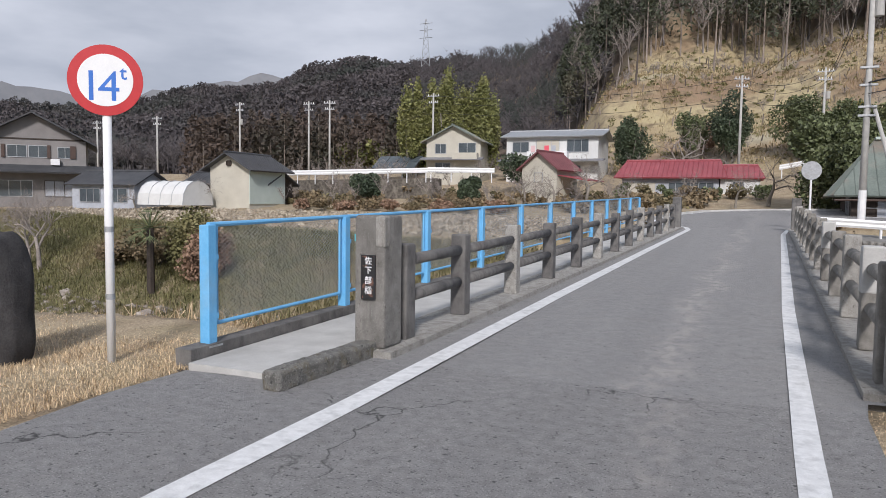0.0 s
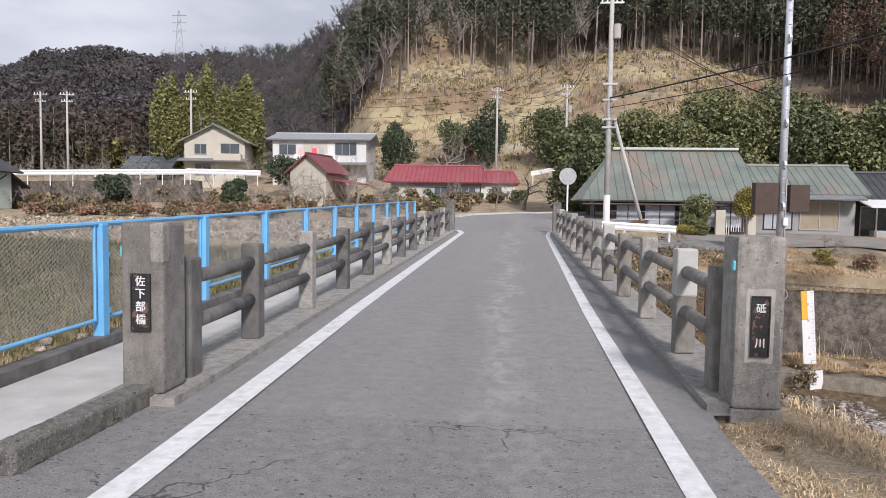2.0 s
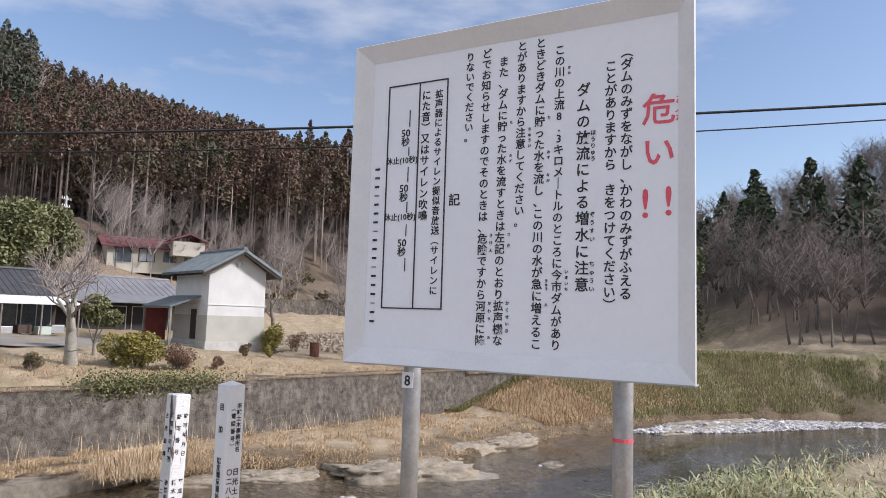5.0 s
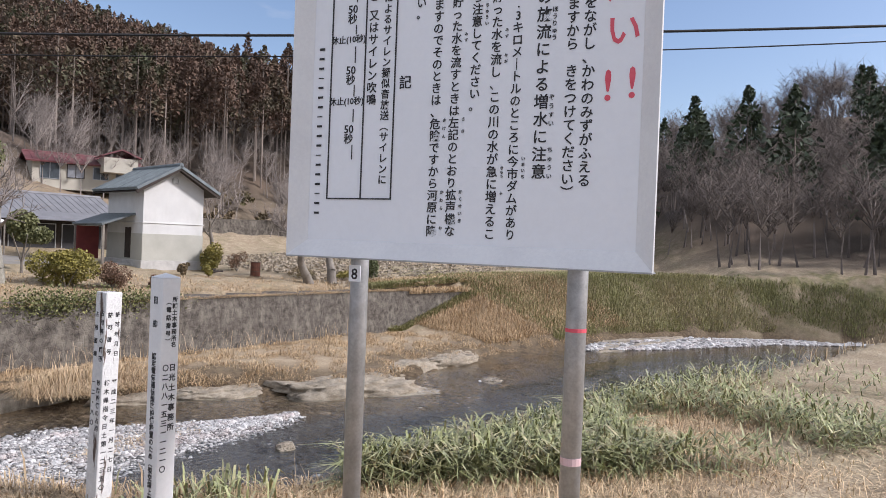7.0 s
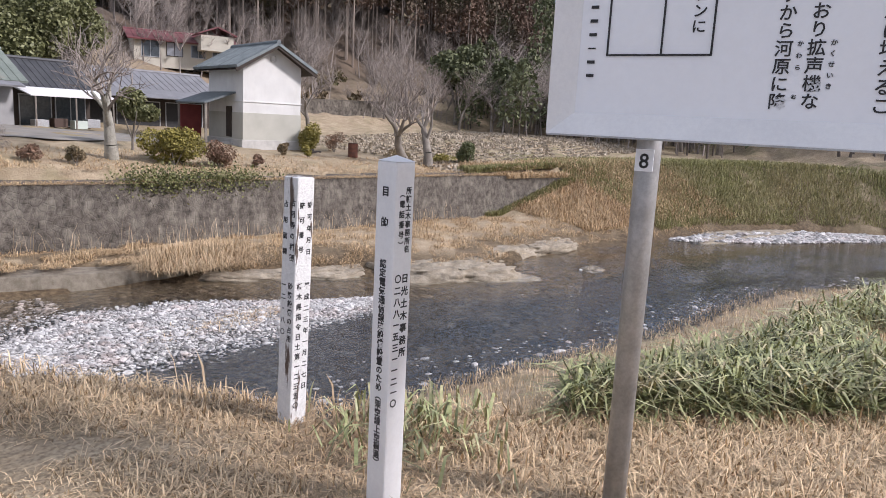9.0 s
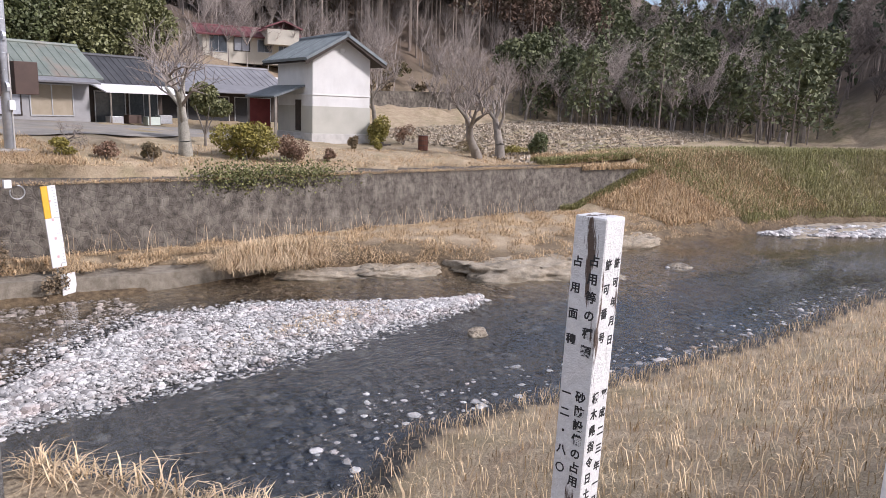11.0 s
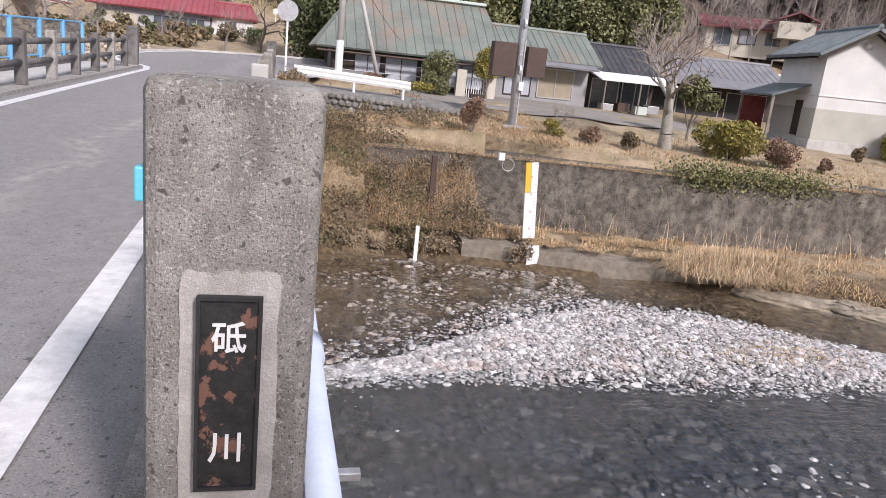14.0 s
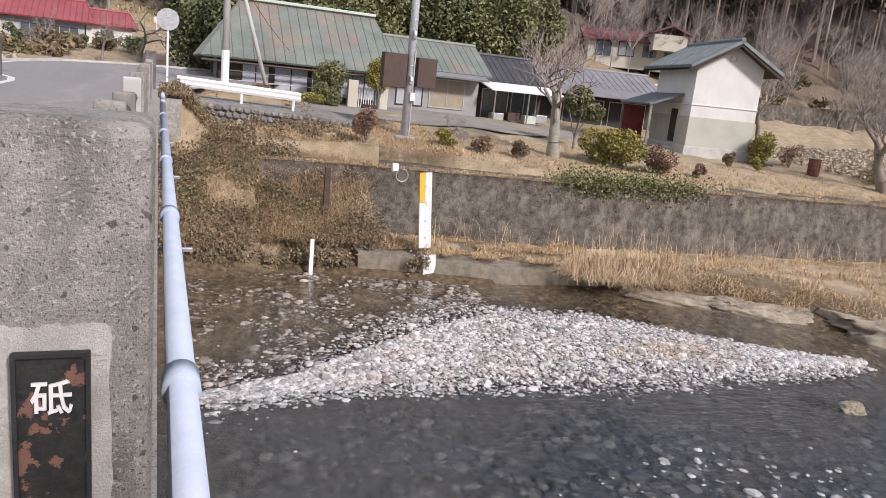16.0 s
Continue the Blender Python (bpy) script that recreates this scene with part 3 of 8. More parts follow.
    grn = mixc(rng_(nz(3.0), 0.4, 0.65), (0.13, 0.13, 0.05), (0.25, 0.22, 0.10))
    c1 = mixc(mul(sp.outputs[0], rng_(nz(0.9), 0.38, 0.6)), straw, grn)
    deep = mixc(rng_(nz(7, 8), 0.35, 0.65), (0.024, 0.024, 0.024), (0.070, 0.067, 0.061))
    brown = mixc(rng_(nz(5, 8), 0.35, 0.65), (0.060, 0.040, 0.022), (0.16, 0.115, 0.065))
    silt = n.new("ShaderNodeAttribute")
    silt.attribute_name = "silt"
    stn = mixc(silt.outputs["Fac"], deep, brown)
    c2 = mixc(sp.outputs[1], c1, stn)
    fl = mixc(rng_(nz(0.12), 0.35, 0.65), (0.07, 0.055, 0.042), (0.17, 0.125, 0.09))
    c3 = mixc(sp.outputs[2], c2, fl)
    cl = mixc(rng_(nz(0.06, 8), 0.42, 0.58), (0.27, 0.185, 0.115), (0.42, 0.345, 0.20))
    cl = mixc(rng_(nz(0.55, 10), 0.47, 0.68), cl, (0.16, 0.12, 0.075))
    cl = mixc(rng_(nz(0.05, 7), 0.56, 0.74), cl, (0.44, 0.40, 0.29))
    c4 = mixc(zone.outputs["Alpha"], c3, cl)
    l.new(c4, p.inputs["Base Color"])
    bp = n.new("ShaderNodeBump")
    bp.inputs["Strength"].default_value, bp.inputs["Distance"].default_value = 0.7, 0.06
    l.new(nz(14, 8), bp.inputs["Height"])
    l.new(bp.outputs[0], p.inputs["Normal"])
    me.materials.append(m)
    return tagged(new("ground", me), "dry grassy valley ground with river bed and wooded hillside", "ground", kind="structure")


build_ground()


# ---- river water ----
def build_water():
    xs = np.concatenate([np.linspace(-120, 0, 41), np.linspace(2, 140, 70)])
    v, f = [], []
    for i, xx in enumerate(xs):
        v += [(xx, float(near_shore(xx)) - 1.2, WATER), (xx, float(far_shore(xx)) + 1.0, WATER)]
        if i:
            f.append((2 * i - 2, 2 * i, 2 * i + 1, 2 * i - 1))
    m = bpy.data.materials.new("river_water")
    m.use_nodes = True
    n, l = m.node_tree.nodes, m.node_tree.links
    p = n["Principled BSDF"]
    p.inputs["Base Color"].default_value = (0.80, 0.88, 0.95, 1)
    p.inputs["Roughness"].default_value, p.inputs["IOR"].default_value = 0.02, 1.55
    p.inputs["Transmission Weight"].default_value = 1.0
    geo = n.new("ShaderNodeNewGeometry")

    def ripple(scale, stretch, turn, detail):
        mp, nz = n.new("ShaderNodeMapping"), n.new("ShaderNodeTexNoise")
        mp.inputs["Scale"].default_value, mp.inputs["Rotation"].default_value = (1.0, stretch, 1), (0, 0, turn)
        nz.inputs["Scale"].default_value, nz.inputs["Detail"].default_value, nz.inputs["Roughness"].default_value = scale, detail, 0.55
        l.new(geo.outputs["Position"], mp.inputs["Vector"])
        l.new(mp.outputs[0], nz.inputs["Vector"])
        return nz.outputs["Fac"]
    calm = n.new("ShaderNodeMapRange")
    calm.inputs["From Min"].default_value, calm.inputs["From Max"].default_value = 0.38, 0.62
    calm.inputs["To Min"].default_value, calm.inputs["To Max"].default_value = 0.25, 0.85
    l.new(ripple(0.22, 1.6, 0.3, 3), calm.inputs[0])
    b = n.new("ShaderNodeBump")
    b.inputs["Distance"].default_value = 0.075
    l.new(calm.outputs[0], b.inputs["Strength"])
    l.new(ripple(3.6, 1.9, 0.25, 4), b.inputs["Height"])
    l.new(b.outputs[0], p.inputs["Normal"])
    ob = Mesh().add(v, f).obj("water", m)
    ob.visible_shadow = False
    tagged(ob, "shallow clear rippling river water over dark stones", "water", kind="structure")


build_water()


# ---- road and bridge ----
def strip(name, pts, material, label, category, z0=0.0, nsub=1):
    """A road strip from (y, x_left, x_right) stations."""
    v, f = [], []
    for i, (yy, a, b) in enumerate(pts):
        z = float(road_z(yy)) + z0
        v += [(a, yy, z), (b, yy, z)]
        if i:
            f.append((2 * i - 2, 2 * i - 1, 2 * i + 1, 2 * i))
    ob = Mesh().add(v, f).obj(name, material)
    return tagged(ob, label, category, kind="structure")


strip("road", [(-40, -6.5, 1.35), (-6, -5.2, 1.25), (0, -3.9, 1.18), (2.4, -3.85, 1.16), (3.4, -4.0, 1.2), (4.2, -4.0, 1.22), (4.3, -3.02, 1.22), (5.3, -2.9, 1.22)], M_ASPHALT, "cracked grey asphalt road", "road")
strip("road_bridge_deck", [(5.3, -3.0, 1.22), (5.7, -3.1, 1.26), (5.72, -3.1, 1.4), (12, -3.1, 1.5), (20, -3.1, 1.5), (31, -3.1, 1.5)], M_ASPHALT2, "worn grey asphalt bridge deck", "road")
strip("road_beyond_bridge", [(31, -3.4, 2.2), (34, -4.5, 3.0), (38, -5.5, 4.0), (42, -5.4, 6.5), (45, -4.3, 8.0), (47, -2.6, 9.0), (49, 0.2, 9.0), (50.5, 4.0, 9.0), (51, 6.5, 9.0)], M_ASPHALT, "asphalt road bending beyond the bridge", "road")


def line(name, pts, w, label):
    """A painted line along (x, y) points."""
    v, f = [], []
    for i, (a, b) in enumerate(pts):
        p0, p1 = pts[max(i - 1, 0)], pts[min(i + 1, len(pts) - 1)]
        d = Vector((p1[0] - p0[0], p1[1] - p0[1])).normalized()
        z = float(road_z(b)) + 0.006
        v += [(a - d.y * w / 2, b + d.x * w / 2, z), (a + d.y * w / 2, b - d.x * w / 2, z)]
        if i:
            f.append((2 * i - 2, 2 * i - 1, 2 * i + 1, 2 * i))
    return tagged(Mesh().add(v, f).obj(name, M_LINE), label, "road line", kind="structure")


line("road_line_1", [(-2.02, -12), (-2.12, 0), (-2.2, 4), (-2.3, 10), (-2.33, 20), (-2.34, 29.5), (-2.6, 31.2), (-3.2, 32.6), (-4.0, 34), (-4.6, 36), (-4.9, 39), (-4.4, 43), (-2.9, 46.3), (0.2, 48.6), (3.0, 49.8), (5.4, 50.2)], 0.2, "worn white painted edge line on asphalt")
line("road_line_2", [(0.82, -12), (0.81, 0), (0.80, 4.3), (0.82, 10), (0.95, 20), (1.05, 28), (1.25, 31), (1.8, 33.5), (2.8, 36)], 0.16, "worn white painted edge line on asphalt")


def roadside_kerb():
    pts = [(-5.05, 39), (-4.55, 43.1), (-3.02, 46.5), (0.1, 48.85), (3.0, 50.05), (5.5, 50.5)]
    v, f = [], []
    for i, (a, b) in enumerate(pts):
        z = float(road_z(b))
        v += [(a, b, z - 0.3), (a, b, z + 0.10), (a - 0.14, b + 0.18, z + 0.10), (a - 0.14, b + 0.18, z - 0.3)]
        if i:
            p, q = 4 * i - 4, 4 * i
            f += [(p, q, q + 1, p + 1), (p + 1, q + 1, q + 2, p + 2), (p + 2, q + 2, q + 3, p + 3)]
    f += [(0, 1, 2, 3), (len(v) - 1, len(v) - 2, len(v) - 3, len(v) - 4)]
    tagged(Mesh().add(v, f).obj("kerb_bend", M_CONCL), "low pale concrete kerb round the bend", "kerb", kind="structure")


roadside_kerb()


def build_bridge():
    br = thing("bridge", (0, 0, 0), "concrete girder bridge with kerbs and walkway", "bridge")
    z1 = float(road_z(30.5))
    m = Mesh().slab([(-3.15, 6.0, -0.02), (1.74, 6.0, -0.02), (1.74, 30.5, z1 - 0.02), (-3.15, 30.5, z1 - 0.02)], 0.45)
    m.obj("deck", M_CONCD, br)
    m = Mesh()
    for xx in (-2.4, -0.7, 1.0):
        m.slab([(xx - 0.25, 6.3, -0.45), (xx + 0.25, 6.3, -0.45), (xx + 0.25, 30.2, z1 - 0.45), (xx - 0.25, 30.2, z1 - 0.45)], 0.9)
    m.obj("girder", M_CONCD, br)
    # kerbs
    Mesh().slab([(1.24, 5.8, 0.07), (1.76, 5.8, 0.07), (1.76, 30.5, z1 + 0.07), (1.28, 30.5, z1 + 0.07)], 0.2).obj("kerb", M_CONC, br, "weathered concrete bridge kerb")
    Mesh().slab([(-3.2, 5.35, 0.07), (-2.62, 5.35, 0.07), (-2.66, 30.5, z1 + 0.07), (-3.2, 30.5, z1 + 0.07)], 0.2).obj("kerb", M_CONC, br)
    # walkway
    Mesh().slab([(-4.02, 4.25, 0.05), (-3.205, 4.25, 0.05), (-3.205, 30.5, z1 + 0.05), (-4.25, 30.5, z1 + 0.05)], 0.3).obj("walkway", M_CONCL, br, "pale concrete walkway slab")
    Mesh().slab([(-4.22, 4.3, 0.15), (-4.04, 4.3, 0.15), (-4.27, 30.5, z1 + 0.15), (-4.45, 30.5, z1 + 0.15)], 0.4).obj("walkway_kerb", M_CONCD, br)
    # abutments
    Mesh().box((-1.1, 6.2, -2.9), (5.6, 0.6, 5.6)).obj("abutment", M_CONC, br)
    Mesh().box((-0.9, 30.6, -2.6), (6.8, 0.6, 5.6)).obj("abutment", M_CONC, br)
    return br


build_bridge()


def name_pillar(x, y, z, w, d, h, chars, plate, shaft_m):
    t = thing("bridge_name_pillar", (x, y, z), "weathered concrete bridge end pillar with a black name plate", "pillar", "bridge end pillars")
    bm = cbox((0, 0, h / 2), (w, d, h), 0.028, seg=2, jitter=0.004)
    part("shaft", bm, shaft_m, t)
    px, pz, pw, ph = plate
    rim = []
    for k in range(96 if shaft_m is M_CONC else 0):
        a = 2 * math.pi * k / 96
        ca, sa = math.cos(a), math.sin(a)
        e = 1 / max(abs(ca), abs(sa))
        wob = 0.006 * noise.noise((ca * 3 + x, sa * 5, 1)) + 0.003 * noise.noise((ca * 19, sa * 31, x))
        rim.append((px + ca * min(e, 1.37) * (pw / 2 + 0.034) + wob, pz + sa * min(e, 1.37) * (ph / 2 + 0.045) + wob * 2))
    mv = [(a, -d / 2 - 0.0025, b) for a, b in rim] + [(a, -d / 2 + 0.004, b) for a, b in rim]
    if rim:
        Mesh().add(mv, [tuple(range(96))] + [(k, 96 + k, 96 + (k + 1) % 96, (k + 1) % 96) for k in range(96)]).obj("mortar_surround", M_MORTAR, t, "pale mortar round the plate")
    pl = part("name_plate", cbox((px, -d / 2 - 0.012, pz), (pw, 0.012, ph), 0.003), M_PLATE, t, "black stone name plate with white characters")
    fr = Mesh()
    for sx in (-1, 1):
        fr.box((px + sx * (pw / 2 - 0.004), -d / 2 - 0.02, pz), (0.008, 0.012, ph))
        fr.box((px, -d / 2 - 0.02, pz + sx * (ph / 2 - 0.004)), (pw - 0.016, 0.012, 0.008))
    fr.obj("plate_rim", M_BLACK, t)
    for ch, dz, s in chars:
        text_mesh("character", ch, s, M_WHITE, t, pose(px, -d / 2 - 0.0205, pz + dz), vertical=False, depth=0.002)
    part("base_slab", cbox((0, 0.0, -0.05), (w + 0.015, d + 0.015, 0.1), 0.004), M_CONC, t)
    part("reflector", cbox((-w / 2 - 0.008, 0.05 - d / 2, h - 0.215), (0.018, 0.045, 0.07), 0.005), M_CYAN, t, "small blue reflector")
    return t


name_pillar(1.572, 5.93, 0.05, 0.345, 0.36, 1.255, [("砥", 0.163, 0.072), ("川", -0.085, 0.075)], (0.0, 0.61, 0.13, 0.44), M_CONC)
lp = name_pillar(-2.885, 5.58, 0.08, 0.33, 0.36, 1.26, [("佐", 0.19, 0.08), ("下", 0.10, 0.08), ("部", 0.005, 0.08), ("橋", -0.09, 0.08)], (0.0, 0.68, 0.15, 0.42), M_CONCM)
part("pale_patch", cbox((0.115, -0.13, 1.11), (0.11, 0.11, 0.29), 0.02, jitter=0.012), M_CONC, lp, "pale repaired corner")


def rail_post(name, x, y, z, h, w, mats, group):
    t = thing(name, (x, y, z), "weathered concrete bridge railing post", "railing post", group)
    part("shaft", cbox((0, 0, h / 2), (w, w, h), 0.02, jitter=0.003), mats, t)
    return t


def build_railings():
    for side, x0, x1, ys, m in (("left", -2.86, -2.9, 7.55, M_CONCD), ("right", 1.46, 1.52, 7.56, M_CONCR)):
        x_at = lambda q: x0 + (x1 - x0) * (q - 7.5) / 22
        yy = [ys + 1.95 * k for k in range(12)]
        first = 6.02 if side == "left" else 6.25
        rail_post("railing_post", x_at(first) , first, float(road_z(first)) + 0.05, 0.98, 0.21, m, "bridge railing posts")
        for k, q in enumerate(yy):
            t = rail_post("railing_post", x_at(q), q, float(road_z(q)) + 0.06, 0.98 + 0.03 * math.sin(k * 2.1), 0.19, M_CONC if k % 3 == 1 else m, "bridge railing posts")
            if side == "right" and k in (0, 3):
                t["label"] = "concrete railing post with a pale repaired top"
                part("repair", cbox((0, 0, 0.78), (0.2, 0.2, 0.46), 0.02), M_CONCL, t, "pale mortar repair")
        for hz in (0.80, 0.42):
            for a, b in zip([first] + yy[:-1], yy):
                r = thing("railing_bar", (x_at(a), a, float(road_z(a)) + hz + 0.05), "round weathered concrete railing bar", "railing bar", "bridge railing bars")
                Mesh().tube((0, 0, 0), (x_at(b) - x_at(a), b - a, float(road_z(b) - road_z(a))), 0.062, n=12).obj("bar", m, r, smooth=True)
        e = thing("railing_end_post", (x_at(30.6), 30.4, float(road_z(30))), "tall weathered concrete bridge end post", "pillar", "bridge end pillars")
        part("shaft", cbox((0, 0, 0.65), (0.34, 0.34, 1.3), 0.03), M_CONCD, e)


build_railings()


def build_fence():
    """Blue mesh fence along the walkway."""
    wire = M_BLUEW
    ys = [4.62 + 2.35 * k for k in range(12)]
    def fx(q):
        return -4.13 - 0.012 * (q - 4.6)
    for k, q in enumerate(ys):
        z = float(road_z(q)) + 0.12
        t = thing("fence_post", (fx(q), q, z), "light blue painted steel fence post", "fence post", "blue fence posts")
        part("post", cbox((0, 0, 0.55), (0.11, 0.11, 1.14), 0.008), M_BLUE, t)
        part("base_plate", cbox((0, 0, 0.012), (0.18, 0.18, 0.02), 0.004), M_STEEL, t)
        for hz in (0.28, 0.82):
            part("bracket", cbox((0.03, 0.065, hz), (0.05, 0.03, 0.05), 0.004), M_BLUE, t)
    for a, b in zip(ys[:-1], ys[1:]):
        z0, z1 = float(road_z(a)) + 0.12, float(road_z(b)) + 0.12
        t = thing("mesh_fence", (fx(a), a, z0), "light blue steel frame filled with diamond wire mesh", "fence", "blue fence bays")
        dx, dy, dz = fx(b) - fx(a), b - a, z1 - z0
        lo, hi = 0.2, 1.12
        def P(u, h):
            return (dx * u, dy * u, dz * u + h)
        u0, u1 = 0.045, 0.955
        Mesh().tube(P(0, hi), P(1, hi), 0.024, n=8).obj("top_rail", M_BLUE, t)
        Mesh().tube(P(u0, lo), P(u1, lo), 0.02, n=8).obj("bottom_rail", M_BLUE, t)
        Mesh().tube(P(u0, lo), P(u0, hi), 0.018, n=6).obj("stile", M_BLUE, t)
        Mesh().tube(P(u1, lo), P(u1, hi), 0.018, n=6).obj("stile", M_BLUE, t)
        mm = Mesh()
        L, Hh, st = dy * (u1 - u0), hi - lo, 0.066
        n = int(L / st)
        kx = 1.0 if a < 12 else 1.5
        k = -int(Hh / (st * 0.62)) - 1
        while k < n + 1:
            for sgn in (1, -1):
                s0, s1 = k * st, k * st + Hh / 0.62
                c0, c1 = max(s0, 0), min(s1, L)
                if c1 > c0:
                    h0, h1 = (c0 - s0) * 0.62, (c1 - s0) * 0.62
                    if sgn < 0:
                        h0, h1 = Hh - h0, Hh - h1
                    mm.tube(P(u0 + (u1 - u0) * c0 / L, lo + h0), P(u0 + (u1 - u0) * c1 / L, lo + h1), 0.0026, n=3, caps=False)
            k += kx
        mm.obj("wire_mesh", wire, t, "grey woven wire mesh")


M_BLUEW = mat("wire_grey", (0.24, 0.26, 0.27), (0.34, 0.36, 0.37), 5, 0.5, 0.0, 40, metal=0.3)
build_fence()

dn = thing("road_drain", (1.1, 7.4, 0.075), "small rusty round drain grate in the kerb", "drain")
Mesh().tube((-0.13, 0, -0.068), (-0.13, 0, -0.06), 0.13, n=20).obj("ring", M_BROWNBOX, dn)
for k in range(4):
    part("slot", cbox((-0.13, -0.05 + 0.035 * k, -0.056), (0.16, 0.015, 0.006), 0.002), M_STEEL, dn)

# stone kerb in front of the left pillar
kb = thing("kerb_stone", (-2.92, 4.72, 0), "rough dark concrete kerb block on the asphalt", "kerb")
bm = cbox((0, 0, 0), (0.19, 1.45, 0.17), 0.03, seg=3)
bmesh.ops.subdivide_edges(bm, edges=[e for e in bm.edges if e.calc_length() > 0.5], cuts=28, use_grid_fill=True)
for v in bm.verts:
    v.co += noise.noise_vector(v.co * 14) * 0.012 + noise.noise_vector(v.co * 45) * 0.005
bmesh.ops.rotate(bm, cent=(0, 0, 0), matrix=Matrix.Rotation(-0.03, 3, "Z"), verts=bm.verts)
bmesh.ops.translate(bm, vec=(0, 0, 0.07), verts=bm.verts)
part("block", bm, M_KERB, kb)


# ---- weight limit sign ----
def build_weight_sign():
    x, y = -4.785, 4.1
    t = thing("weight_limit_sign", (x, y, -0.05), "round red and white weight limit sign on a white post", "road sign", rz=radians(40))
    Mesh().tube((0, 0.03, 0), (0, 0.03, 2.6), 0.038, n=16).obj("post", M_WHITE, t, smooth=True)
    Mesh().tube((0, 0, 2.545), (0, -0.012, 2.545), 0.305, n=48).obj("rim", M_RED, t, "red ring")
    Mesh().tube((0, -0.0125, 2.545), (0, -0.016, 2.545), 0.225, n=48).obj("face", M_WHITE, t)
    text_mesh("numeral", "1", 0.37, M_SIGNBLUE, t, pose(-0.115, -0.0165, 2.665), vertical=False, bold=0.0)
    text_mesh("numeral", "4", 0.37, M_SIGNBLUE, t, pose(0.03, -0.0165, 2.665), vertical=False, bold=0.0)
    text_mesh("unit", "t", 0.17, M_SIGNBLUE, t, pose(0.145, -0.0165, 2.695), vertical=False)
    for hz in (1.22, 0.62):
        Mesh().tube((0, 0.03, hz), (0, 0.03, hz + 0.05), 0.041, n=12).obj("band", M_STEEL, t)


build_weight_sign()
st = thing("stone_monument", (-5.75, 3.75, -0.1), "dark upright natural stone with a rounded top", "stone")
bm = bmesh.new()
bmesh.ops.create_icosphere(bm, subdivisions=4, radius=1)
for v in bm.verts:
    q = v.co.copy()
    k = (abs(q.x) ** 3.2 + abs(q.y) ** 3.2 + abs(q.z) ** 3.2) ** (-1 / 3.2)
    k *= 1 + 0.07 * noise.noise(q * 2.2) + 0.025 * noise.noise(q * 7)
    v.co = Vector((q.x * k * (0.29 - 0.035 * q.z * k), q.y * k * 0.2, 0.6 + q.z * k * 0.66))
stone_ob = part("stone", bm, mat("dark_weathered_stone", (0.016, 0.015, 0.016), (0.055, 0.052, 0.052), 6, 0.85, 0.6, 60), st)
stone_ob.data.polygons.foreach_set("use_smooth", [True] * len(stone_ob.data.polygons))


